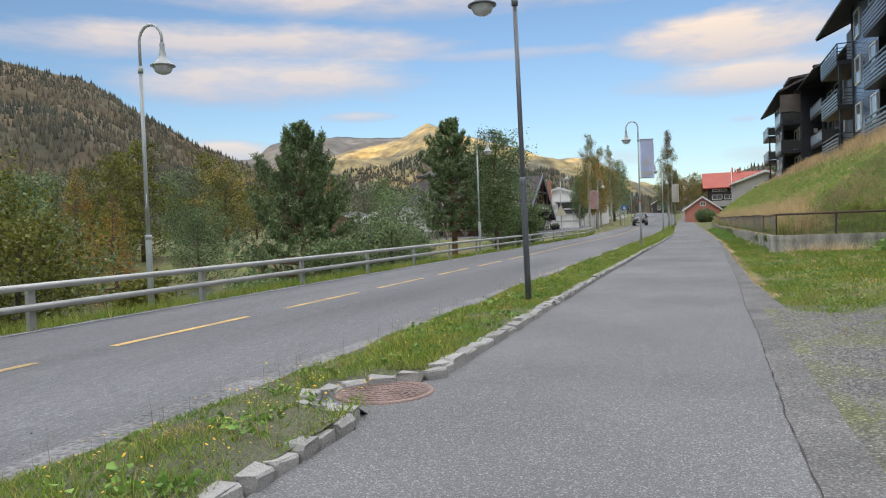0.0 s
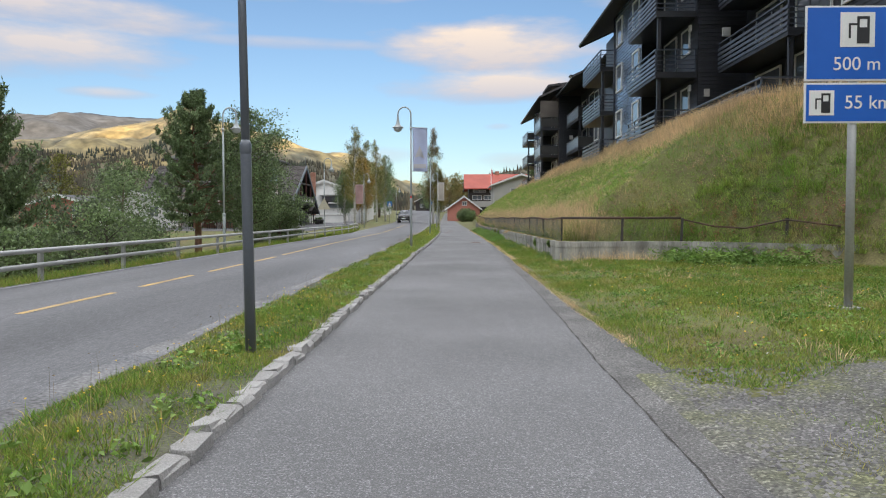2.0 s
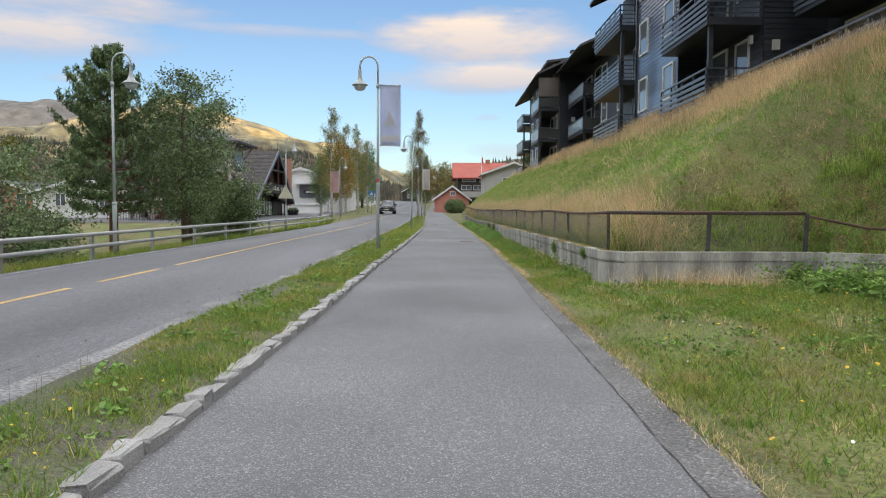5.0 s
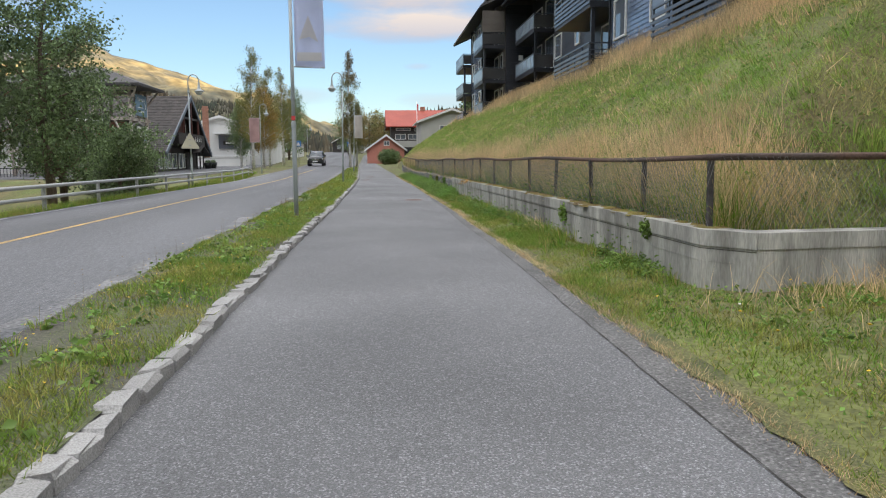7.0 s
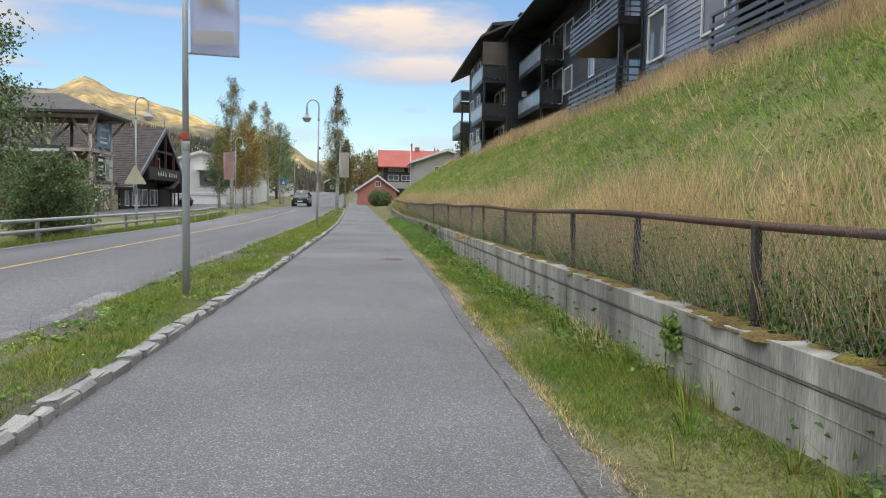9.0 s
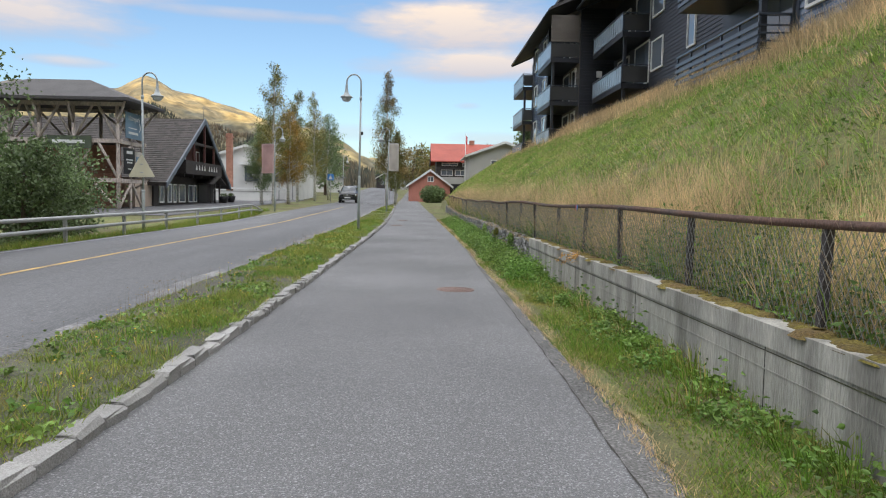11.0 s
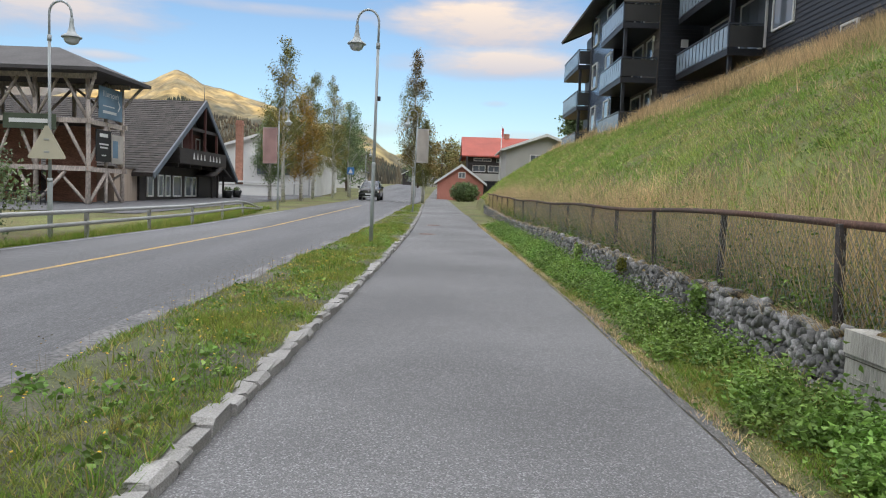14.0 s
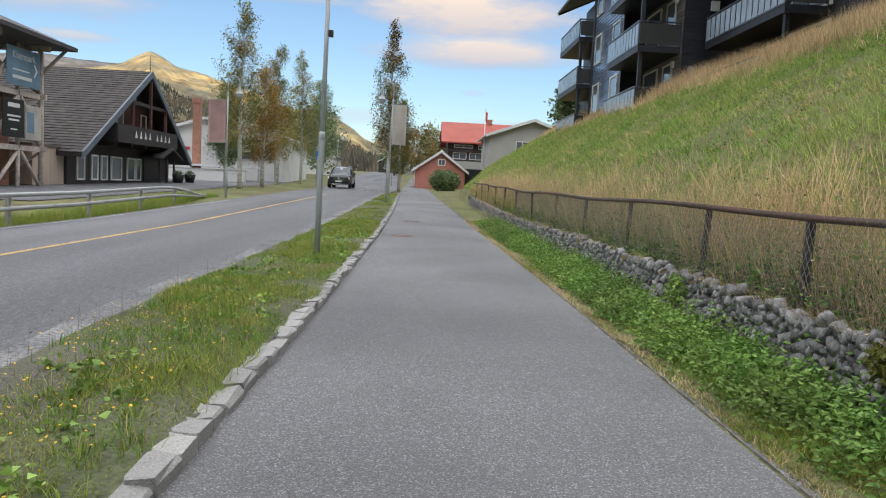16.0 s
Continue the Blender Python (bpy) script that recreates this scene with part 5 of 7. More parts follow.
def chalet():
    g = float(zg(88)) - 0.15
    ob = tagged(empty("chalet"), "dark timber chalet with a shingled roof and carved balcony", "building")
    X, Y0, Y1, YM = -18.9, 80.7, 95.6, 88.9
    part("wall", prism_x(bmesh.new(), [(Y0, g), (Y1, g), (Y1, 2.6), (YM, 7.0), (Y0, 2.6)], X - 15, X), CHALETWOOD, ob)
    rng = random.Random(2)
    for nm, a, za in (("roof", Y0 - 0.9, 2.15), ("roof", Y1 + 1.2, 2.15)):
        zr = 7.45
        bm = bmesh.new()
        d = Vector((0, YM - a, zr - za)).normalized()
        nr = Vector((0, -d.z, d.y)) * (0.16 if d.y > 0 else -0.16)
        pts = [(a, za), (YM, zr), (YM, zr - 0.2), (a + nr.y * 0, za - 0.2)]
        prism_x(bm, pts, X - 16, -17.7)
        r = part(nm, bm, CHALETWOOD, ob)
        bm = shingle_rows(bmesh.new(), a, za, YM, zr, X - 15.9, -17.75, 34, rng)
        tagged(part("shingles", bm, BROWNROOF, r, "brown slate shingles"), kind="stuff")
        bb = bmesh.new()
        prism_x(bb, [(a - 0.05, za - 0.32), (a - 0.05, za + 0.06), (YM, zr + 0.08), (YM, zr - 0.34)], -17.72, -17.62)
        part("barge_board", bb, BARGE, ob, "blue-grey painted barge board")
    part("finial", tube(bmesh.new(), [(-17.8, YM, 7.3), (-17.8, YM, 8.5)], [0.03, 0.015], 6), RAILBLACK, ob)
    # ground floor windows
    for y0, w in ((81.7, 0.9), (83.4, 0.8), (84.6, 0.8), (85.9, 1.5), (88.2, 1.2), (89.6, 0.8)):
        window_w_east(ob, X, y0, y0 + w, 0.75, 2.15)
    part("door", B(X, X + 0.06, 90.9, 93.4, g, 2.2), BLACK, ob, "dark glazed entrance door")
    for y in (90.8, 92.1, 93.5):
        part("porch_post", B(X + 1.0, X + 1.12, y, y + 0.12, g, 2.35), CHALETWOOD, ob)
    part("porch_roof", prism_x(bmesh.new(), [(90.2, 2.3), (92.2, 3.0), (94.2, 2.3), (94.2, 2.2), (92.2, 2.85), (90.2, 2.2)], X, X + 1.5), CHALETWOOD, ob)
    b = part("balcony", B(X, X + 1.25, 83.9, 93.6, 2.95, 3.1), CHALETWOOD, ob, "carved dark wooden balcony")
    part("parapet", B(X + 1.18, X + 1.25, 83.9, 93.6, 3.1, 3.95), CHALETWOOD, b)
    part("parapet", B(X, X + 1.2, 83.85, 83.92, 3.1, 3.95), CHALETWOOD, b)
    for k in range(8):
        y = 86.3 + k * 0.72 + (0.5 if k > 3 else 0)
        bm = prism_x(bmesh.new(), [(y, 3.3), (y + 0.34, 3.3), (y + 0.17, 3.72)], X + 1.25, X + 1.27)
        part("cut_out", bm, WHITEPAINT, b, "pale triangular carving")
    for k in range(5):
        part("bracket", B(X, X + 1.0, 84.2 + k * 2.2, 84.4 + k * 2.2, 2.7, 2.95), CHALETWOOD, b)
    for y in (86.2, 89.0, 91.6):
        part("gable_post", B(X + 1.05, X + 1.2, y - 0.09, y + 0.09, 3.95, 7.0 - abs(y - YM) * 0.62), REDWOOD, ob)
    part("gable_beam", B(X + 1.0, X + 1.15, 85.4, 92.4, 5.25, 5.45), CHALETWOOD, ob)
    part("gable_panel", B(X, X + 0.05, 87.6, 91.0, 3.2, 5.2), REDWOOD, ob)
    for y0 in (85.2, 86.6, 90.2):
        window_w_east(ob, X, y0, y0 + 0.95, 3.75, 4.95)
    window_w_east(ob, X, 88.4, 89.4, 5.5, 6.3)
    sk = part("skylight", B(-26, -25.1, 83.8, 84.6, 0, 0.05), GLASS, ob)
    sk.matrix_local = Matrix.Translation((0, 0, 0.0))
    sk.data.transform(Matrix.Translation((-25.5, 85.6, 5.35)) @ Matrix.Rotation(math.atan2(5.3, 9.1), 4, "X") @ Matrix.Translation((25.5, -84.2, 0)))
    side = part("side_shed", B(-22.5, -19.0, 77.6, 80.6, g, 2.35), DOORWOOD, ob, "pale plank shed door")
    part("shed_roof", B(-22.6, -18.9, 77.4, 80.6, 2.35, 2.45), GREYWOOD, side)
    for k, y in enumerate((92.0, 94.4)):
        p = tagged(empty("planter", (-17.2, y + 0.6, float(zg(y)))), "dark round planter by the chalet entrance", "planter", "planters by the chalet")
        part("pot", lathe(bmesh.new(), [(0.0, 0.0), (0.28, 0.0), (0.42, 0.55), (0.36, 0.56), (0.34, 0.45), (0.0, 0.45)], 14), BLACK, p)
        tagged(leaf_blob("plant", p, (0, 0, 0.65), (0.34, 0.34, 0.22), 160, 0.1, LEAF_DARK, 60 + k), kind="stuff")


def window_w_east(parent, x, y0, y1, z0, z1):
    """A window in a wall that faces east."""
    bm = bmesh.new()
    t = 0.09
    for a in ((y0, y1, z0, z0 + t), (y0, y1, z1 - t, z1), (y0, y0 + t, z0 + t, z1 - t), (y1 - t, y1, z0 + t, z1 - t)):
        box(bm, x, x + 0.08, *a)
    w = part("window", bm, WHITEPAINT, parent, "white-framed window")
    part("pane", B(x + 0.02, x + 0.04, y0 + t, y1 - t, z0 + t, z1 - t), GLASS, w)


def leaf_quads(P, size, rng, flat=0.0, wide=0.36):
    """One small folded leaf (two triangles) at each point."""
    n = len(P)
    a = rng.normal(size=(n, 3))
    a[:, 2] *= 1 - flat
    a /= np.linalg.norm(a, axis=1, keepdims=True) + 1e-9
    b = rng.normal(size=(n, 3))
    b -= a * (a * b).sum(1, keepdims=True)
    b /= np.linalg.norm(b, axis=1, keepdims=True) + 1e-9
    s = size * rng.uniform(0.6, 1.3, (n, 1))
    c = np.cross(a, b) * s * 0.22
    V = np.stack([P - a * s * 0.5, P + b * s * wide + c, P + a * s * 0.5, P - b * s * wide + c], 1).reshape(-1, 3)
    k = (np.arange(n) * 4)[:, None]
    F = np.concatenate([k + np.array([[0, 1, 2]]), k + np.array([[0, 2, 3]])], 1).reshape(-1, 3)
    return V, F


def leaf_blob(name, parent, c, r, n, size, material, seed):
    rng = np.random.default_rng(seed)
    d = rng.normal(size=(n, 3))
    d /= np.linalg.norm(d, axis=1, keepdims=True)
    P = np.array(c) + d * np.array(r) * rng.uniform(0.35, 1.0, (n, 1))
    V, F = leaf_quads(P, size, rng)
    return tagged(under(new(name, data_np(name, V, F, material)), parent))


CHALETWOOD = mat("dark_brown_timber", (0.040, 0.033, 0.031), 0.65, vary=0.25, scale=1.5, fine=0.2, fscale=12, stretch=(1, 1, 4))
BARGE = mat("blue_grey_trim_paint", (0.13, 0.155, 0.19), 0.5, vary=0.1, scale=2)
chalet()


def tower():
    ob = tagged(empty("timber_tower"), "open timber tower of weathered poles with hung boards", "tower")
    g = float(zg(75)) - 0.1
    X0, X1, Y0, Y1 = -26.6, -18.3, 73.2, 77.0
    xs = (X1, -20.9, -22.9, -24.8, X0)
    levels = (2.15, 4.5)
    rng = random.Random(6)
    for y in (Y0, Y1):
        for x in xs:
            j = rng.uniform(-0.05, 0.05)
            part("post", tube(bmesh.new(), [(x, y, g - 0.3), (x + j, y, 3.3), (x, y, 6.7)], [0.13, 0.12, 0.11], 8), OLDTIMBER, ob)
    for z in levels:
        for y in (Y0, Y1):
            part("floor_beam", B(X0 - 0.3, X1 + 0.3, y - 0.16, y - 0.02, z - 0.12, z + 0.12), OLDTIMBER, ob)
        for x in (X0, X1):
            part("floor_beam", B(x - 0.07, x + 0.07, Y0 - 0.3, Y1 + 0.3, z - 0.13, z + 0.10), OLDTIMBER, ob)
        part("deck", B(X0, X1 - 0.1, Y0, Y1, z - 0.02, z + 0.05), GREYWOOD, ob)
    part("top_beam", B(X0 - 0.4, X1 + 0.4, Y0 - 0.12, Y0 + 0.08, 6.55, 6.8), OLDTIMBER, ob)
    part("top_beam", B(X0 - 0.4, X1 + 0.4, Y1 - 0.08, Y1 + 0.12, 6.55, 6.8), OLDTIMBER, ob)
    cells = list(zip(xs[1:], xs))
    for k, (a, b) in enumerate(cells):
        for i, (z0, z1) in enumerate(((g, 2.0), (2.3, 4.4), (4.6, 6.6))):
            if (k + i) % 2:
                a, b = b, a
            part("brace", tube(bmesh.new(), [(a, Y0 - 0.05, z0), ((a + b) / 2 + 0.2, Y0 - 0.05, z1)], 0.085, 7), OLDTIMBER, ob)
            part("brace", tube(bmesh.new(), [(b, Y0 + 0.05, z0), ((a + b) / 2 - 0.2, Y0 + 0.1, z1)], 0.075, 7), OLDTIMBER, ob)
            part("brace", tube(bmesh.new(), [(a, Y1, z0), (b, Y1, z1)], 0.075, 7), OLDTIMBER, ob)
    for z0, z1 in ((g, 2.0), (2.3, 4.4), (4.6, 6.6)):
        part("brace", tube(bmesh.new(), [(X1, Y0, z0), (X1, (Y0 + Y1) / 2, z1)], 0.085, 7), OLDTIMBER, ob)
        part("brace", tube(bmesh.new(), [(X1, Y1, z0), (X1, (Y0 + Y1) / 2 + 0.2, z1)], 0.085, 7), OLDTIMBER, ob)
        part("post", tube(bmesh.new(), [(X1, 75.1, z0 - 0.2), (X1, 75.1, z1)], 0.09, 7), OLDTIMBER, ob)
    for (x, y, sx, sy) in ((X1, Y0, 1, -1), (X1, Y1, 1, 1), (-20.9, Y0, 0, -1), (-22.9, Y0, 0, -1), (-24.8, Y0, 0, -1)):
        part("knee_brace", tube(bmesh.new(), [(x, y, 5.5), (x + sx * 0.75, y + sy * 0.75, 6.75)], 0.08, 7), OLDTIMBER, ob)
    # inner masonry and hipped roof
    part("inner_wall", B(X0 + 0.4, -22.4, 75.6, 76.4, g, 4.4), BRICKRED, ob, "rough red brick wall inside the frame")
    part("inner_wall", B(-21.7, -19.4, 75.6, 76.4, g, 4.4), BRICKRED, ob, "rough red brick wall inside the frame")
    bm = bmesh.new()
    e = [bm.verts.new(p) for p in ((X0 - 1.2, Y0 - 1.2, 6.95), (X1 + 1.1, Y0 - 1.2, 6.95), (X1 + 1.1, Y1 + 1.2, 6.95), (X0 - 1.2, Y1 + 1.2, 6.95))]
    q = [bm.verts.new(p) for p in ((X0 - 1.2, Y0 - 1.2, 6.78), (X1 + 1.1, Y0 - 1.2, 6.78), (X1 + 1.1, Y1 + 1.2, 6.78), (X0 - 1.2, Y1 + 1.2, 6.78))]
    r = [bm.verts.new(p) for p in ((X0 + 2.2, 75.1, 8.35), (X1 - 2.4, 75.1, 8.35))]
    for f in ((e[0], e[1], r[1], r[0]), (e[1], e[2], r[1]), (e[2], e[3], r[0], r[1]), (e[3], e[0], r[0])):
        bm.faces.new(f)
    bm.faces.new(q[::-1])
    for i in range(4):
        j = (i + 1) % 4
        bm.faces.new((q[i], q[j], e[j], e[i]))
    part("roof", bm, ROOFDARK, ob)
    # boards hung on the frame
    def board(nm, y0, y1, z0, z1, m, lab):
        s = tagged(empty(nm, (X1 + 0.18, y0, z0)), lab, "sign")
        part("face", rounded(B(0, 0.05, 0, y1 - y0, 0, z1 - z0), 0.01), m, s)
        return s
    s = board("poster_board", 73.9, 76.5, 4.75, 6.35, POSTERBLUE, "blue-grey advertising board with pale lettering on the tower")
    E = Matrix.Translation((0.055, 1.3, 1.25)) @ Matrix.Rotation(radians(90), 4, "Z") @ Matrix.Rotation(radians(90), 4, "X")
    words("Klatrepark", 0.42, WHITEPAINT, s, E)
    part("letter_bar", B(0.05, 0.056, 0.4, 1.7, 0.62, 0.68), WHITEPAINT, s)
    part("letter_bar", B(0.05, 0.056, 0.4, 1.9, 0.28, 0.42), WHITEPAINT, s)
    part("arrow", prism_x(bmesh.new(), [(2.05, 0.5), (2.15, 0.5), (2.38, 0.78), (2.15, 1.06), (2.05, 1.06), (2.25, 0.78)], 0.05, 0.056), WHITEPAINT, s)
    s = board("poster_board", 73.6, 75.2, 2.55, 4.15, BLACK, "black advertising board with white lettering on the tower")
    for z, h, w in ((1.25, 0.18, 0.9), (0.85, 0.08, 1.0), (0.68, 0.08, 0.8), (0.3, 0.06, 0.5)):
        part("letter_bar", B(0.05, 0.056, 0.8 - w / 2, 0.8 + w / 2, z, z + h), WHITEPAINT, s)
    s = board("poster_board", 75.3, 76.6, 2.5, 4.0, BANNERWHITE, "pale poster board with a faded picture on the tower")
    part("picture", B(0.05, 0.054, 0.1, 0.7, 0.3, 1.2), POSTERBLUE, s)
    s = tagged(empty("sign_board", (-21.0, Y0 - 0.28, 4.0)), "dark green name board with pale lettering on the tower", "sign")
    part("face", rounded(B(-1.3, 1.3, -0.05, 0, 0, 0.75), 0.01), GREENSIGN, s)
    part("letter_bar", B(-1.0, 0.9, -0.056, -0.05, 0.3, 0.5), WHITEPAINT, s)
    rail = tagged(empty("low_fence", (-23.5, 70.8, float(zg(71)) - 0.2)), "low black iron fence before the tower", "fence")
    for z in (0.1, 0.75):
        part("rail", B(-4, 4.6, -0.02, 0.02, z, z + 0.05), BLACK, rail)
    for k in range(40):
        part("bar", B(-4 + k * 0.215, -3.97 + k * 0.215, -0.012, 0.012, 0.1, 0.8), BLACK, rail)


tower()


def gable_house(name, label, x0, x1, y0, y1, z0, ze, xm, zr, wall, roof, over=0.35, trim=WHITEPAINT):
    """A house with its gable to the south."""
    ob = tagged(empty(name), label, "house")
    part("wall", prism(bmesh.new(), [(x0, z0), (x1, z0), (x1, ze), (xm, zr - 0.12), (x0, ze)], y0, y1), wall, ob)
    for a, za in ((x0, ze), (x1, ze)):
        s = (zr - za) / (xm - a)
        e = a - over if a < xm else a + over
        z = za + s * (e - a)
        part("roof", prism(bmesh.new(), [(e, z - 0.05), (e, z + 0.10), (xm, zr + 0.1), (xm, zr - 0.05)], y0 - over, y1 + over), roof, ob)
        part("barge_board", prism(bmesh.new(), [(e, z - 0.14), (e, z + 0.10), (xm, zr + 0.12), (xm, zr - 0.16)], y0 - over - 0.05, y0 - over), trim, ob)
    return ob


h = gable_house("red_cottage", "faded red wooden cottage with white trim by the path", -1.6, 3.3, 115, 122, 0.6, 3.0, 0.92, 4.75, PINKWALL, GREYWOOD)
window_s(h, 115, 0.6, 1.35, 3.35, 4.0)
for y in (116, 118.4):
    part("window", B(-1.66, -1.6, y, y + 0.8, 1.6, 2.7), WHITEPAINT, h)
part("base", B(-1.66, 3.36, 114.94, 122.06, 0.4, 1.0), GREYWALL, h)
h = gable_house("grey_house", "light grey rendered house at the foot of the slope", 5.2, 13.0, 110, 120, 2.2, 6.35, 9.1, 7.75, GREYWALL, GREYWALL, 0.5)
window_s(h, 110, 7.55, 8.75, 4.9, 5.8, mull=2)


def red_roof_house():
    ob = tagged(empty("red_roofed_house"), "brown timber house with a red tiled roof", "house")
    part("wall", prism_x(bmesh.new(), [(128, 1.0), (138, 1.0), (138, 6.7), (133, 8.9), (128, 6.7)], 1.9, 11.5), CHALETWOOD, ob)
    part("base", B(1.85, 11.55, 127.9, 138.1, 0.8, 4.35), GREYWALL, ob, "grey rendered ground floor")
    part("roof", prism_x(bmesh.new(), [(127.2, 6.35), (127.2, 6.5), (133, 9.2), (138.8, 6.5), (138.8, 6.35), (133, 9.0)], 1.1, 12.2), REDROOF, ob)
    part("chimney", B(6.6, 7.3, 132.6, 133.2, 8.6, 9.7), BRICKRED, ob)
    part("dormer", prism(bmesh.new(), [(5.2, 6.3), (9.2, 6.3), (7.2, 7.9)], 126.9, 131), REDROOF, ob)
    part("dormer_front", prism(bmesh.new(), [(5.6, 6.3), (8.8, 6.3), (7.2, 7.55)], 126.8, 126.92), CHALETWOOD, ob)
    for x0, w in ((2.5, 1.6), (4.4, 1.5), (6.2, 1.3), (7.8, 1.4)):
        window_s(ob, 127.98, x0, x0 + w, 4.55, 5.35)
    window_s(ob, 127.98, 2.6, 4.8, 5.85, 6.25)
    window_s(ob, 127.98, 5.4, 8.6, 5.75, 6.25)
    part("balcony_rail", B(1.9, 11.5, 127.5, 127.6, 5.45, 5.6), CHALETWOOD, ob)
    part("gable_board", B(1.0, 1.12, 126.9, 139, 6.2, 6.5), BLACK, ob)


red_roof_house()
fp = tagged(empty("flagpole", (4.95, 114.0, 2.4)), "white flagpole with a small red flag", "flagpole")
part("pole", tube(bmesh.new(), [(0, 0, -1.0), (0, 0, 6.6)], [0.06, 0.035], 8), WHITEPAINT, fp)
part("flag", prism(bmesh.new(), [(0.04, 5.4), (0.2, 5.2), (0.22, 6.2), (0.04, 6.35)], -0.02, 0.02), REDPAINT, fp)
dk = tagged(empty("dark_shed", (4.3, 116.5, 1.8)), "low dark board shed between the houses", "shed")
part("body", B(-1.0, 1.2, 0, 3, -0.6, 1.3), BLACKWOOD, dk)
part("roof", B(-1.1, 1.3, -0.1, 3.1, 1.3, 1.4), ROOFDARK, dk)


def white_hall():
    ob = gable_house("white_hall", "white rendered shop building with a low gable roof", -25.5, -14.0, 112, 126, 0.3, 5.2, -19.8, 7.0, WHITEWALL, WHITEWALL, 0.5)
    part("glass_front", B(-20.0, -14.4, 111.8, 111.98, 3.0, 4.7), GLASS, ob)
    part("canopy", B(-20.4, -13.6, 110.6, 112, 4.8, 5.05), WHITEPAINT, ob)
    part("sign_band", B(-19.4, -16.6, 111.6, 111.8, 3.5, 3.95), BLACK, ob)
    part("letter_bar", B(-19.1, -16.9, 111.56, 111.6, 3.6, 3.85), WHITEPAINT, ob)
    part("red_letters", B(-24.4, -22.6, 111.9, 111.98, 3.6, 3.85), REDPAINT, ob)
    for x in (-17.6, -16.0, -14.5):
        part("canopy_post", B(x, x + 0.12, 110.7, 110.85, 0.3, 4.8), GALV, ob)
    wl = tagged(empty("white_wall_block"), "low white wall beside the car park", "wall")
    part("body", B(-24.5, -15.5, 104, 104.3, 0.2, 1.75), WHITEWALL, wl)
    part("coping", B(-24.6, -15.4, 103.95, 104.35, 1.75, 1.85), GREYWALL, wl)
    part("canopy", B(-25, -14.5, 104.4, 107, 2.05, 2.2), WHITEPAINT, wl)
    ch = tagged(empty("brick_chimney", (-20.3, 106.5, 0.5)), "tall old red brick chimney stack", "chimney")
    part("shaft", rounded(B(-0.3, 0.3, -0.3, 0.3, -0.3, 7.35), 0.02), BRICKRED, ch)
    part("cap", B(-0.36, 0.36, -0.36, 0.36, 6.9, 7.1), BRICKRED, ch)


white_hall()
for k, (x, y, w, d, hh, m) in enumerate(((-17, 150, 6, 10, 4.5, WHITEWALL), (-24, 165, 8, 10, 6, GREYWALL), (-9.5, 240, 7, 8, 5, CHALETWOOD), (-31, 215, 9, 9, 6, PINKWALL), (-2.5, 215, 6, 8, 4, GREYWALL), (-33, 78, 9, 8, 3.6, WHITEWALL), (-44, 84, 9, 8, 3.4, PINKWALL))):
    z = float(zg(y))
    h = gable_house("village_house", "distant village house with a dark gabled roof", x - w / 2, x + w / 2, y, y + d, z - 0.5, z + hh * 0.62, x, z + hh, m, ROOFDARK, 0.4)
    for j in (-1, 1):
        window_s(h, y, x + j * w * 0.22 - 0.5, x + j * w * 0.22 + 0.5, z + 1.0, z + 2.2)


# far settlement on the mountain's foot
def far_settlement():
    rng = random.Random(14)
    for k in range(34):
        a = radians(rng.uniform(-27, -12))
        d = rng.uniform(1000, 1090)
        e = math.tan(radians(rng.uniform(2.9, 3.9))) * d
        x, y = d * math.sin(a), d * math.cos(a)
        w = rng.uniform(8, 17)
        z = height_on(gold, x, y)
        h = tagged(empty("cabin", (x, y, z)), "tiny distant cabin on the mountain's foot", "cabin", "far cabins")
        part("wall", prism(bmesh.new(), [(-w / 2, -6), (w / 2, -6), (w / 2, 4), (0, 7), (-w / 2, 4)], 0, 9), rng.choice((WHITEWALL, GREYWALL, GREYWOOD)), h)


def height_on(area, x, y):
    d = np.hypot(area[..., 0] - x, area[..., 1] - y)
    return float(area[..., 2].ravel()[int(d.argmin())])


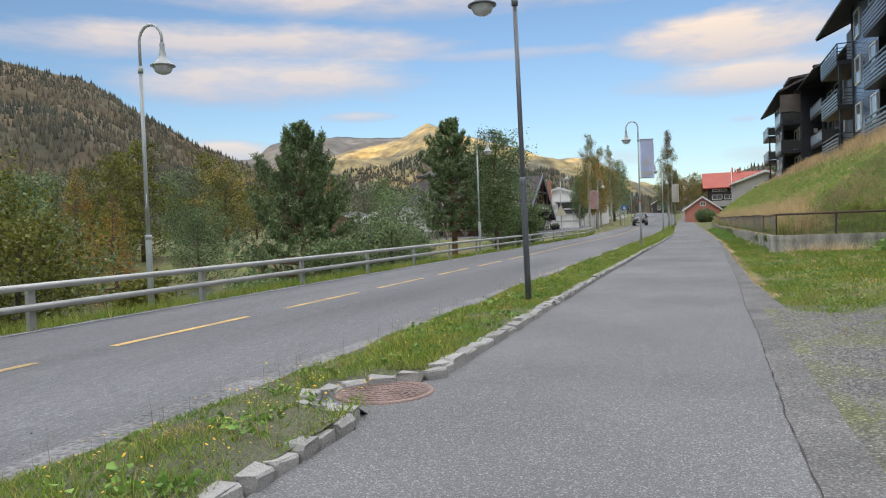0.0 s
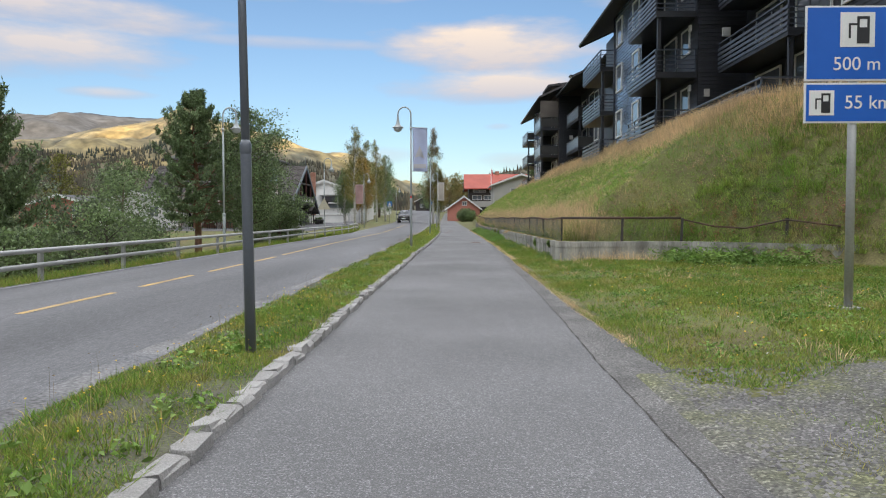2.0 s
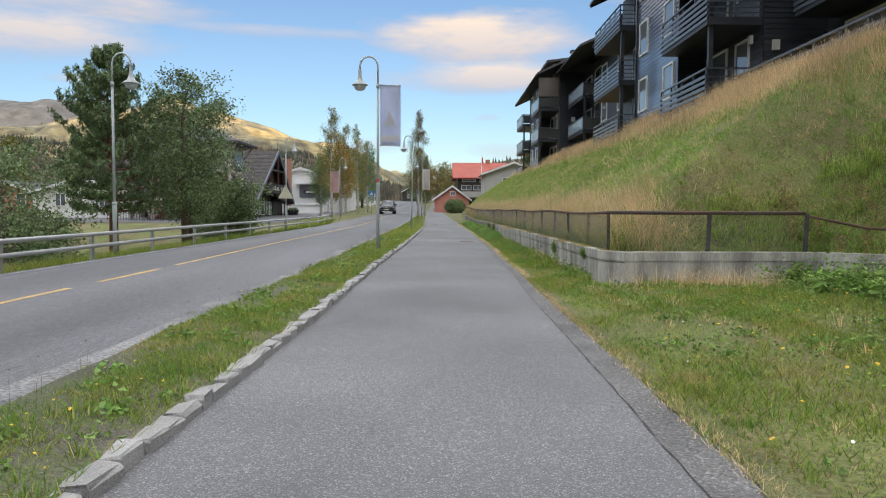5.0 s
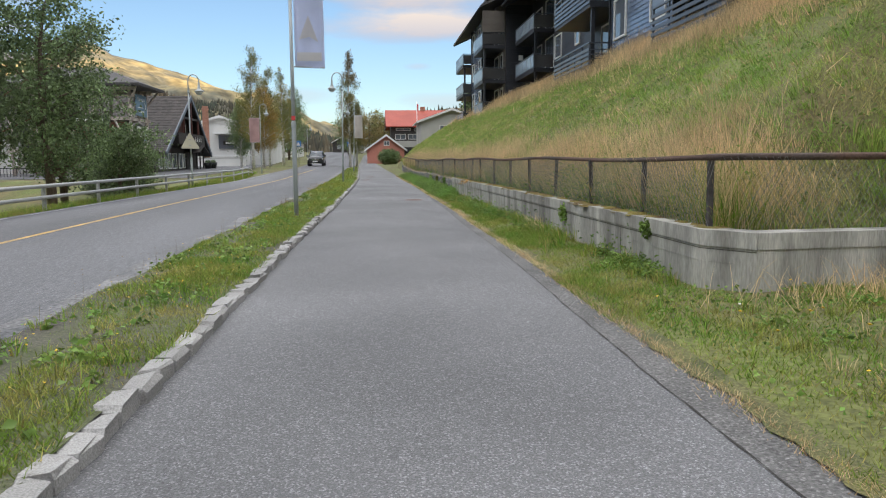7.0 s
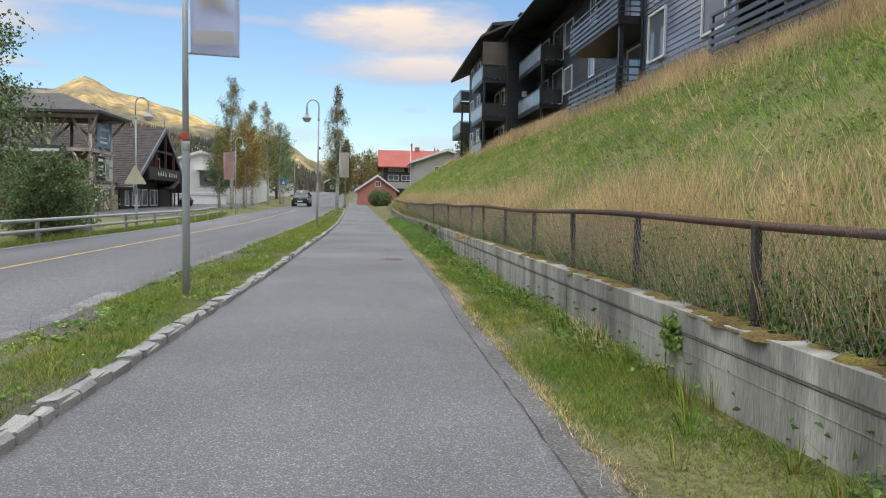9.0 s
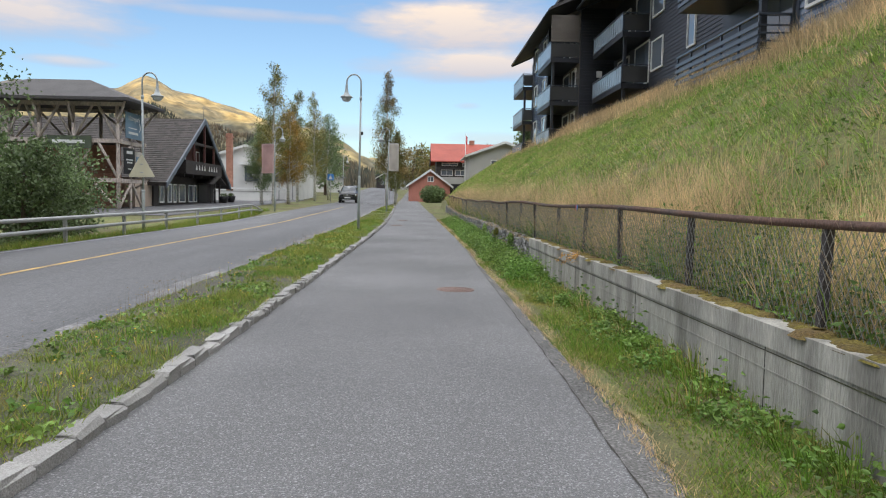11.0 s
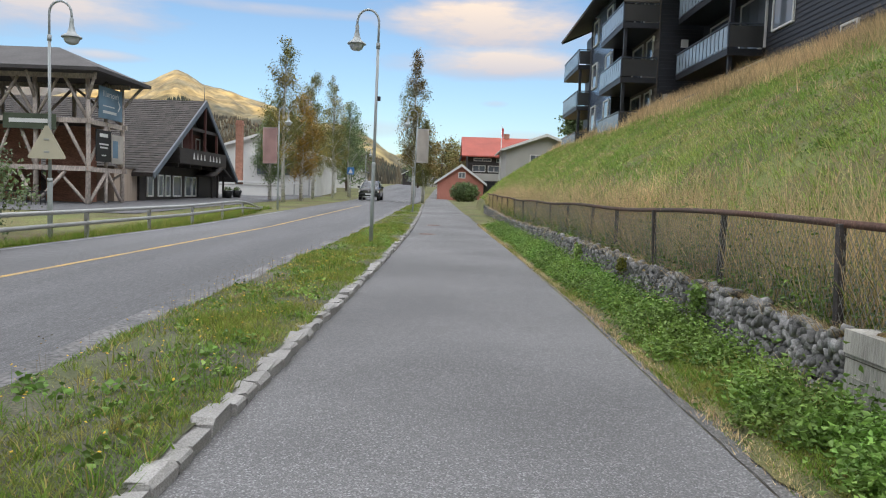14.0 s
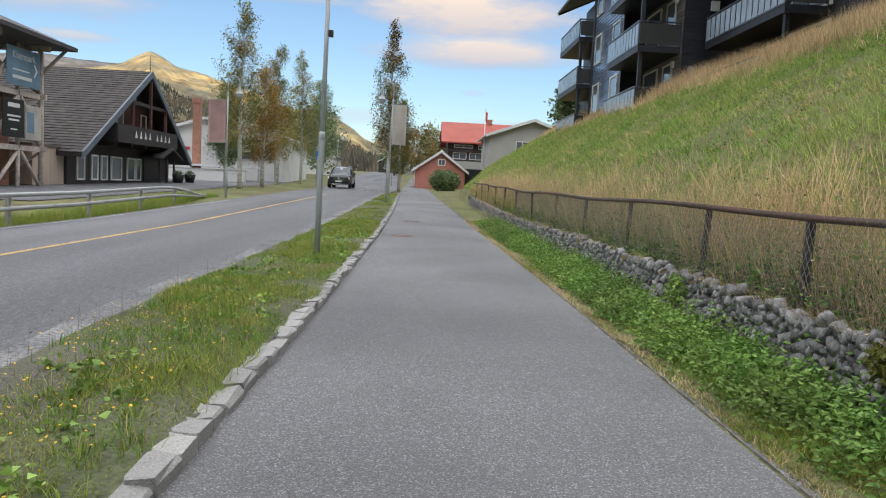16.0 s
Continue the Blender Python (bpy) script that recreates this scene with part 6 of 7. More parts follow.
def roadsign():
    ob = tagged(empty("road_sign", (4.08, 13.0, float(height(4.08, 13.0)))), "blue road sign with fuel pump symbols on a steel post", "road sign")
    part("post", tube(bmesh.new(), [(0, 0.05, -0.3), (0, 0.05, 3.55)], 0.05, 12), GALV, ob)
    part("foot_plate", rounded(B(-0.13, 0.13, -0.08, 0.18, 0.0, 0.03), 0.005), GALV, ob)
    z0 = 2.36 - ob.location.z
    W = 0.60
    for k, (a, b) in enumerate(((z0, z0 + 0.47), (z0 + 0.49, z0 + 1.36))):
        p = part("panel", rounded(B(-W, W, -0.02, 0.0, a, b), 0.006), WHITEPAINT, ob)
        part("face", B(-W + 0.022, W - 0.022, -0.024, -0.02, a + 0.022, b - 0.022), SIGNBLUE, p)
        s = (b - a)
        if k == 0:
            cx, cz, q = -0.40, (a + b) / 2, 0.29
        else:
            cx, cz, q = 0.0, a + s * 0.68, 0.40
        part("symbol_field", rounded(B(cx - q / 2, cx + q / 2, -0.030, -0.024, cz - q / 2, cz + q / 2), 0.002), WHITEPAINT, p)
        bm = bmesh.new()
        box(bm, cx - 0.02 * q, cx + 0.34 * q, -0.034, -0.030, cz - 0.40 * q, cz + 0.06 * q)
        for bx0, bx1, bz0, bz1 in ((-0.02, 0.05, 0.06, 0.38), (0.27, 0.34, 0.06, 0.38), (0.05, 0.27, 0.30, 0.38), (-0.26, -0.20, -0.25, 0.12), (-0.26, -0.02, 0.12, 0.18)):
            box(bm, cx + bx0 * q, cx + bx1 * q, -0.034, -0.030, cz + bz0 * q, cz + bz1 * q)
        part("pump_symbol", bm, BLACK, p)
        R = Matrix.Rotation(radians(90), 4, "X")
        if k == 0:
            words("55 km", 0.22, WHITEPAINT, p, Matrix.Translation((0.14, -0.027, (a + b) / 2)) @ R)
        else:
            words("500 m", 0.22, WHITEPAINT, p, Matrix.Translation((0.0, -0.027, a + s * 0.22)) @ R)


roadsign()


def wheel_mesh(parent, x, y, r):
    side = 1 if x > 0 else -1
    t = part("wheel", bmesh.ops and lathe(bmesh.new(), [(r * 0.62, -0.11), (r * 0.95, -0.115), (r, -0.08), (r, 0.08), (r * 0.95, 0.115), (r * 0.62, 0.11)], 28), TYRE, parent)
    m = Matrix.Translation((x, y, r)) @ Matrix.Rotation(radians(90) * side, 4, "Y")
    t.matrix_local = m
    rim = part("rim", lathe(bmesh.new(), [(r * 0.64, 0.10), (r * 0.60, 0.085), (r * 0.58, 0.03), (0.0, 0.035)], 24), BLACK, t)
    for k in range(5):
        a = 2 * math.pi * k / 5
        bm = B(0.02, r * 0.6, -0.035, 0.035, 0.05, 0.09, m=Matrix.Rotation(a, 4, "Z"))
        part("spoke", bm, CHROME, t)


def car():
    ob = tagged(empty("car", (-7.0, 99.5, float(zg(99.5)) + 0.03)), "black five-door off-road car with headlights on the road", "car")
    # cross-sections from nose (-y) to tail: y, half width, sill, shoulder height, roof height, roof half width
    secs = ((-2.17, 0.62, 0.42, 0.74, 0.80, 0.50), (-2.10, 0.76, 0.28, 0.86, 0.94, 0.60), (-1.85, 0.84, 0.26, 0.95, 1.03, 0.66), (-1.2, 0.86, 0.26, 0.98, 1.08, 0.70),
            (-0.95, 0.86, 0.26, 0.99, 1.12, 0.72), (-0.25, 0.86, 0.26, 1.00, 1.55, 0.62), (0.1, 0.86, 0.26, 1.00, 1.63, 0.62), (1.2, 0.86, 0.26, 1.02, 1.63, 0.62),
            (1.75, 0.85, 0.27, 1.03, 1.56, 0.60), (2.08, 0.82, 0.30, 1.02, 1.16, 0.70), (2.17, 0.76, 0.38, 0.95, 1.02, 0.66))
    bm = bmesh.new()
    rows = []
    for y, w, s, sh, rf, rw in secs:
        ring = [(-w * 0.9, s), (-w, s + 0.15), (-w, sh - 0.12), (-w * 0.97, sh), (-rw, rf - 0.04), (-rw * 0.8, rf), (0, rf + 0.015), (rw * 0.8, rf), (rw, rf - 0.04), (w * 0.97, sh), (w, sh - 0.12), (w, s + 0.15), (w * 0.9, s)]
        rows.append([bm.verts.new((x, y, z)) for x, z in ring])
    for a, b in zip(rows, rows[1:]):
        for j in range(len(a)):
            k = (j + 1) % len(a)
            bm.faces.new((a[j], a[k], b[k], b[j])).smooth = True
    bm.faces.new(rows[0])
    bm.faces.new(rows[-1][::-1])
    body = part("body", bm, CARPAINT, ob, "glossy black car body")
    def pane(nm, pts, off=(0, 0, 0.006), m=GLASS):
        q = bmesh.new()
        vs = [q.verts.new(Vector(p) + Vector(off)) for p in pts]
        q.faces.new(vs)
        bmesh.ops.solidify(q, geom=q.faces[:], thickness=0.006)
        return part(nm, q, m, ob)
    pane("windscreen", [(-0.66, -0.93, 1.13), (0.66, -0.93, 1.13), (0.55, -0.27, 1.53), (-0.55, -0.27, 1.53)], (0, -0.012, 0.012))
    for s in (-1, 1):
        pane("side_window", [(s * 0.835, -0.75, 1.05), (s * 0.835, 0.35, 1.05), (s * 0.655, 0.35, 1.53), (s * 0.665, -0.2, 1.48)], (s * 0.012, 0, 0))
        pane("side_window", [(s * 0.835, 0.42, 1.05), (s * 0.835, 1.7, 1.07), (s * 0.655, 1.45, 1.53), (s * 0.655, 0.42, 1.54)], (s * 0.012, 0, 0))
        hl = part("headlight", rounded(B(s * 0.69 - 0.13, s * 0.69 + 0.13, -2.12, -1.98, 0.66, 0.83), 0.03), HEADLIGHT, ob, "lit clear headlight")
        part("fog_lamp", rounded(B(s * 0.62 - 0.09, s * 0.62 + 0.09, -2.16, -2.06, 0.42, 0.49), 0.02), HEADLIGHT, ob)
        mr = part("mirror", rounded(B(s * 0.99 - 0.10, s * 0.99 + 0.10, -0.72, -0.58, 1.02, 1.17), 0.03), CARPAINT, ob)
        part("roof_rail", tube(bmesh.new(), [(s * 0.58, -0.1, 1.63), (s * 0.58, 0.0, 1.68), (s * 0.58, 1.3, 1.68), (s * 0.58, 1.45, 1.62)], 0.018, 6), CHROME, ob)
        for y in (-1.38, 1.36):
            wheel_mesh(ob, s * 0.76, y, 0.35)
    g = part("grille", rounded(B(-0.42, 0.42, -2.185, -2.12, 0.60, 0.80), 0.01), BLACK, ob)
    for k in range(3):
        part("grille_bar", B(-0.41, 0.41, -2.195, -2.17, 0.625 + k * 0.06, 0.65 + k * 0.06), CHROME, g)
    part("badge", lathe(bmesh.new(), [(0.0, 0.01), (0.075, 0.01), (0.085, 0.0)], 18), CHROME, g).matrix_local = pose(0, -2.2, 0.70, 90, 0, 0)
    part("number_plate", B(-0.26, 0.26, -2.20, -2.18, 0.45, 0.56), WHITEPAINT, ob)
    part("bumper", rounded(B(-0.78, 0.78, -2.18, -2.0, 0.28, 0.58), 0.04), CARPAINT, ob)
    part("skid_plate", rounded(B(-0.5, 0.5, -2.19, -2.05, 0.22, 0.32), 0.02), CHROME, ob)


car()


# ---- trees ----
def tree(name, x, y, z, h, r, leaf, bark, label, kind="broad", n=9000, size=0.11, seed=1, lean=0.0, low=0.12, trunk=None):
    """A tapered trunk with limbs, and a crown of small leaves in clumps along the limbs."""
    rng = np.random.default_rng(seed)
    ob = tagged(empty(name, (x, y, z)), label, "tree")
    tr = trunk or h * 0.016 + 0.03
    bm = bmesh.new()
    bend = rng.normal(0, 0.02 * h, (5, 2))
    pts = [(lean * h * u + bend[k, 0] * u, bend[k, 1] * u, h * u - 0.3 * (k == 0)) for k, u in enumerate((0, 0.25, 0.5, 0.78, 0.98))]
    tube(bm, pts, [tr * 1.25, tr, tr * 0.75, tr * 0.4, tr * 0.1], 8)
    P0 = np.array(pts)

    def stem(u):
        return np.array([np.interp(u, (0, 0.25, 0.5, 0.78, 0.98), P0[:, i]) for i in range(3)])
    ends = []
    limbs = {"broad": 34, "birch": 46, "bush": 22, "spruce": 60}[kind]
    for k in range(limbs):
        u = low + (0.97 - low) * (k + rng.uniform(0, 0.9)) / limbs
        v = (u - low) / (1 - low)
        if kind == "spruce":
            ln, up = r * (1.03 - v) * rng.uniform(0.8, 1.1), -0.15 + 0.3 * v
        elif kind == "birch":
            ln = r * min(1, 0.55 + 2.4 * v) * (1.03 - v) ** 0.75 * rng.uniform(0.5, 1.1)
            up = 0.9 + 0.5 * v
        else:
            ln = r * math.sin(math.pi * (0.22 + 0.74 * v)) ** 0.7 * rng.uniform(0.6, 1.15)
            up = 0.35 + 0.5 * v
        a = k * 2.39996 + rng.uniform(-0.5, 0.5)
        s = stem(u)
        d = np.array([math.cos(a), math.sin(a), up * rng.uniform(0.5, 1.3)])
        mid = s + d * ln * 0.5
        e = s + d * ln + np.array([0, 0, -0.12 * ln if kind == "birch" else 0.03 * ln])
        tube(bm, [s, mid, e], [tr * (1 - u) * 0.42 + 0.008, tr * (1 - u) * 0.25 + 0.006, 0.004], 5, cap=False)
        ends.append((s, mid, e, ln))
    part("trunk", bm, bark, ob)
    w = np.array([max(0.15, q[3]) for q in ends])
    cnt = (n * w / w.sum()).astype(int)
    pts = []
    for (s, mid, e, ln), c in zip(ends, cnt):
        t = rng.uniform(0.25, 1.08, c) ** 0.8
        base = s + (e - s) * t[:, None]
        cl = 7 if kind == "spruce" else 6
        cen = s + (e - s) * rng.uniform(0.3, 1.05, (cl, 1)) + rng.normal(0, 0.13 * ln + 0.06, (cl, 3)) * (1, 1, 0.55)
        pick = rng.integers(0, cl, c)
        spread = 0.075 * ln + 0.085 if kind == "spruce" else 0.13 * ln + 0.09
        q = np.where(rng.random((c, 1)) < 0.75, cen[pick], base) + rng.normal(0, spread, (c, 3)) * ((1, 1, 0.6) if kind != "birch" else (0.8, 0.8, 1.2))
        pts.append(q)
    V, F = leaf_quads(np.concatenate(pts), size, rng, 0.0, 0.16 if kind == "spruce" else 0.36)
    under(new("crown", data_np("crown", V, F, leaf)), ob)
    return ob


def pine(x, y, z, h, r, label, seed, low, trunk):
    """A pine: whorls of upswept limbs with side twigs, each ending in a tuft of needles."""
    rng = np.random.default_rng(seed)
    ob = tagged(empty("pine_tree", (x, y, z)), label, "tree")
    bm = bmesh.new()
    bend = rng.normal(0, 0.012 * h, (5, 2))
    us = (0, 0.25, 0.5, 0.78, 0.99)
    P0 = np.array([(bend[k, 0] * u, bend[k, 1] * u, h * u - 0.3 * (k == 0)) for k, u in enumerate(us)])
    tube(bm, [tuple(p) for p in P0], [trunk * 1.25, trunk, trunk * 0.75, trunk * 0.35, trunk * 0.08], 8)
    tufts_at, out = [], []
    whorls = 17
    for k in range(whorls):
        u = low + (0.98 - low) * (k + rng.uniform(-0.2, 0.2)) / (whorls - 1)
        v = min(1, max(0, (u - low) / (1 - low)))
        st = np.array([np.interp(u, us, P0[:, i]) for i in range(3)])
        for j in range(6 if v < 0.8 else 4):
            a = k * 1.3 + j * 2 * math.pi / (6 if v < 0.8 else 4) + rng.uniform(-0.35, 0.35)
            ln = r * (1.03 - v) ** 0.8 * rng.uniform(0.5, 1.2) * min(1, 0.72 + 2.0 * v)
            d = np.array([math.cos(a), math.sin(a), 0])
            up = 0.10 + 0.75 * v
            mid, tip = st + d * ln * 0.55 + (0, 0, up * ln * 0.3), st + d * ln + (0, 0, up * ln + 0.10 * ln)
            w = trunk * (1 - u) * 0.34 + 0.006
            tube(bm, [st, mid, tip], [w, w * 0.6, 0.004], 5, cap=False)
            tufts_at.append(tip)
            side = np.array([-d[1], d[0], 0])
            for t in np.arange(0.35, 1.0, 0.13):
                base = (mid - st) * t / 0.55 + st if t < 0.55 else mid + (tip - mid) * (t - 0.55) / 0.45
                for sg in (-1, 1):
                    L = ln * 0.42 * (1.12 - t) * rng.uniform(0.6, 1.2) + 0.06
                    tufts_at.append(base + (d * 0.55 + side * sg * 0.85) * L + (0, 0, L * rng.uniform(-0.05, 0.4)))
                    if rng.random() < 0.45:
                        tufts_at.append(base + (d * 0.3 + side * sg * 0.4) * L + (0, 0, L * 0.1))
    part("trunk", bm, PINEBARK, ob)
    C = np.array(tufts_at)
    per = 22
    P = np.repeat(C, per, 0) + rng.normal(0, 0.06, (len(C) * per, 3)) * (1, 1, 1.2)
    V, F = leaf_quads(P, 0.17, rng, -0.6, 0.10)
    under(new("crown", data_np("crown", V, F, NEEDLES)), ob)
    return ob


def gz(x, y):
    return float(height(x, y))


pine(-13.4, 40.6, gz(-13.4, 40.6), 9.2, 2.75, "tall dark green pine with a reddish trunk behind the rail", 3, 0.30, 0.17)
pine(-14.2, 24.6, gz(-14.2, 24.6), 7.2, 3.3, "broad dark green pine on the river bank", 5, 0.12, 0.16)
tree("aspen_tree", -11.4, 43.0, gz(-11.4, 43.0), 7.6, 2.1, LEAF_DARK, BARK, "leafy dark green aspen beside the guard rail", "broad", 13000, 0.11, 8, low=0.22)
tree("aspen_tree", -12.3, 46.2, gz(-12.3, 46.2), 6.8, 2.1, LEAF_DARK, BARK, "leafy dark green aspen beside the guard rail", "broad", 11000, 0.11, 9, low=0.2)
for k, (x, y, h, r) in enumerate(((-14.4, 31.0, 3.6, 1.8), (-15.2, 36.5, 5.6, 2.6), (-16.5, 40.0, 3.6, 1.6), (-17.5, 31.5, 5.4, 2.6), (-11.6, 50.2, 3.4, 1.5), (-12.6, 53.8, 3.0, 1.5), (-14.8, 57.5, 3.2, 1.8))):
    tree("willow_bush", x, y, gz(x, y), h, r, LEAF_DARK if k % 3 else LEAF_WILLOW, BARK, "dense grey-green willow bush on the bank", "bush", 7500, 0.12, 20 + k, low=0.05)
for k, (x, y, h, r, m, lab) in enumerate(((-19.0, 15.2, 6.6, 2.6, LEAF_YEL, "yellow-green leafy tree by the river"), (-23.5, 20.5, 6.4, 2.6, LEAF_DARK, "dark leafy tree by the river"),
                                          (-34, 36, 8.2, 2.2, LEAF_ORANGE, "orange autumn larch across the river"), (-39, 38, 8.8, 2.4, LEAF_ORANGE, "orange autumn larch across the river"),
                                          (-22, 14.5, 6.0, 2.4, LEAF_YEL, "yellow-green leafy tree by the river"), (-41, 22, 4.8, 2.3, LEAF_DARK, "dark leafy tree by the river"),
                                          (-38, 30, 6.6, 2.6, LEAF_BIRCH, "yellowing birch across the river"), (-37, 48, 6, 2.8, LEAF_DARK, "dark leafy tree across the river"), (-33, 22, 6.2, 2.6, LEAF_BIRCH, "yellowing birch across the river"))):
    tree("riverside_tree", x, y, gz(x, y) if x > -18 else gz(x, y), h, r, m, BARK, lab, "spruce" if "larch" in lab else "broad", 7500, 0.15, 40 + k, low=0.08)
for k, (x, y, h, r, m) in enumerate(((-12.2, 10.4, 2.5, 1.2, LEAF_YEL), (-11.4, 7.6, 1.7, 1.0, LEAF_DARK), (-13.4, 11.4, 2.2, 1.1, LEAF_BIRCH), (-12.6, 18.4, 1.0, 0.8, LEAF_DARK), (-11.6, 22.0, 1.5, 1.0, LEAF_DARK), (-12.2, 28.5, 2.6, 1.3, LEAF_DARK), (-11.2, 12.6, 0.8, 0.7, LEAF_YEL))):
    tree("bank_shrub", x, y, gz(x, y), h, r, m, TWIG, "leafy shrub on the bank behind the guard rail", "bush", 3200, 0.10, 60 + k, low=0.03)
rng_w = random.Random(77)
first_woods = []
for k in range(5):
    m = (LEAF_DARK, LEAF_BIRCH, LEAF_DARK, LEAF_WILLOW, LEAF_YEL)[k]
    first_woods.append(tree("riverside_tree", -46 - 5 * k, 30 + 9 * k, gz(-46 - 5 * k, 30 + 9 * k), 7 + k * 0.6, 2.7, m, BARK, "mixed woodland tree across the river", "broad", 4200, 0.22, 140 + k, low=0.06))
    first_woods[-1]["group"] = "woodland across the river"
for k in range(46):
    x, y = rng_w.uniform(-95, -40), rng_w.uniform(8, 120)
    if y > 66 and x > -50:
        continue
    c = copy_thing(first_woods[k % 5], pose(x, y, gz(x, y), 0, 0, rng_w.uniform(0, 360)))
    s = rng_w.uniform(0.75, 1.25)
    c.scale = (s, s, s)
birches = ((-12.0, 88.2, 11.4, 1.9, LEAF_BIRCH), (-11.9, 94, 8.2, 1.9, LEAF_ORANGE), (-12.3, 101, 11.0, 2.0, LEAF_BIRCH), (-11.6, 108, 11.5, 2.0, LEAF_BIRCH), (-10.9, 114, 10, 2.0, LEAF_DARK), (-13.6, 91, 6.5, 1.7, LEAF_DARK),
           (-3.15, 92.7, 11.6, 1.55, LEAF_AUT), (-2.6, 99, 7.0, 1.4, LEAF_AUT))
for k, (x, y, h, r, m) in enumerate(birches):
    tree("birch_tree", x, y, gz(x, y), h, r, m, BIRCHBARK, "slender white-stemmed birch with yellowing leaves by the road", "birch", 10500, 0.105, 80 + k, low=0.2, trunk=0.12)
for k, (x, y, h, r, m) in enumerate(((3.2, 140, 6, 3, LEAF_AUT), (-1.5, 148, 7, 3.2, LEAF_AUT), (11, 104, 3.8, 1.3, LEAF_DARK), (12.3, 101, 4.6, 1.4, LEAF_WILLOW), (-14, 135, 9, 3, LEAF_DARK), (-19, 140, 8, 3, LEAF_BIRCH), (-6, 172, 7, 3, LEAF_DARK), (0.5, 165, 8, 3, LEAF_BIRCH))):
    tree("village_tree", x, y, gz(x, y), h, r, m, BARK, "leafy tree among the village houses", "broad", 3600, 0.26, 100 + k, low=0.1)
sb = tagged(empty("garden_bush", (1.15, 107.5, gz(1.15, 107.5))), "round dark green bush before the red cottage", "bush")
leaf_blob("leaves", sb, (0, 0, 0.9), (1.5, 1.2, 1.05), 4200, 0.17, LEAF_DARK, 7)


# ---- grass, weeds and flowers ----
def blades(name, P, h, w, lean, material, label, seed, simple=False):
    """Grass blades at points P; h: heights."""
    rng = np.random.default_rng(seed)
    n = len(P)
    a = rng.uniform(0, 2 * math.pi, n)
    side = np.stack([np.cos(a), np.sin(a), np.zeros(n)], -1) * (w * rng.uniform(0.7, 1.3, n))[:, None]
    b = rng.uniform(0, 2 * math.pi, n)
    le = lean * rng.uniform(0.2, 1.3, n) * h
    off = np.stack([np.cos(b) * le, np.sin(b) * le, h * rng.uniform(0.8, 1.0, n)], -1)
    if simple:
        V = np.stack([P - side, P + side, P + off], 1)
        F = np.arange(3 * n).reshape(-1, 3)
    else:
        m = P + off * (0.42, 0.42, 0.62)
        V = np.stack([P - side, P + side, m - side * 0.7, m + side * 0.7, P + off], 1)
        k = (np.arange(n) * 5)[:, None]
        F = np.concatenate([k + np.array([[0, 1, 3]]), k + np.array([[0, 3, 2]]), k + np.array([[2, 3, 4]])], 1).reshape(-1, 3)
    return tagged(new(name, data_np(name, V.reshape(-1, 3), F, material)), label, "grass", kind="stuff")


def patchy(x, y, s=1.0):
    return 0.5 + 0.25 * (np.sin(x * 2.7 * s + y * 1.3 * s) + np.sin(y * 2.1 * s - x * 1.7 * s + 1.0)) * 0.9 + 0.25 * np.sin(x * 6.1 * s + 2) * np.sin(y * 5.3 * s)


def verge_grass():
    rng = np.random.default_rng(50)
    n = 430000
    y = np.where(rng.random(n) < 0.9, rng.uniform(-1, 64, n), rng.uniform(64, VERGE_END - 0.5, n))
    u = rng.random(n)
    a, b = verge_l(y), kerb_x(y) - 0.11
    x = a + (b - a) * u
    bare = np.exp(-((u - 0.27) / 0.2) ** 2) * (np.exp(-((y - 21.3) / 1.1) ** 2) + np.exp(-((y - 28.5) / 1.6) ** 2) + 1.2 * np.exp(-((y - 37.6) / 2.2) ** 2) + np.exp(-((y - 42.2) / 0.9) ** 2)) * 1.5
    bare = bare + np.exp(-((u - 0.1) / 0.3) ** 2) * np.clip(np.sin(y * 0.83 + 0.6) + 0.6 * np.sin(y * 2.3 + u * 3) + 0.3 * np.sin(y * 6.1 + u * 9) - 0.15, 0, 1) * (y > 12)
    keep = rng.random(n) > np.clip(bare * 1.05, 0, 0.97) * np.clip((58 - y) / 8, 0, 1)
    hole = (np.hypot(x + 2.12, y - 4.68) < 0.47) | ((y < 5.3) & (y > 4.0) & (x > -2.45))
    keep &= ~hole & (rng.random(n) < 0.35 + patchy(x, y))
    x, y, u = x[keep], y[keep], u[keep]
    h = (0.022 + 0.065 * np.clip(patchy(x, y, 0.8), 0, 1.2) ** 1.3) * rng.uniform(0.5, 1.4, len(x)) * (0.65 + 0.5 * np.minimum(1, 4 * u * (1 - u)))
    blades("verge_grass", np.stack([x, y, verge_z(x, y) - 0.01], -1), h, 0.0040, 1.0, GRASS, "short green grass on the verge", 51, True)
    y = rng.uniform(1, 66, 3000)
    x = verge_l(y) + (kerb_x(y) - verge_l(y) - 0.16) * rng.beta(1.7, 1.2, 3000)
    ok = (rng.random(3000) < patchy(x, y, 0.7)) & (np.hypot(x + 2.12, y - 4.68) > 0.6)
    tufts("grass_tussocks", x[ok], y[ok], verge_z(x, y)[ok] - 0.01, 15, 0.05, 0.10, 0.0032, GRASS, "small green tussocks on the verge", 156, spread=0.85)


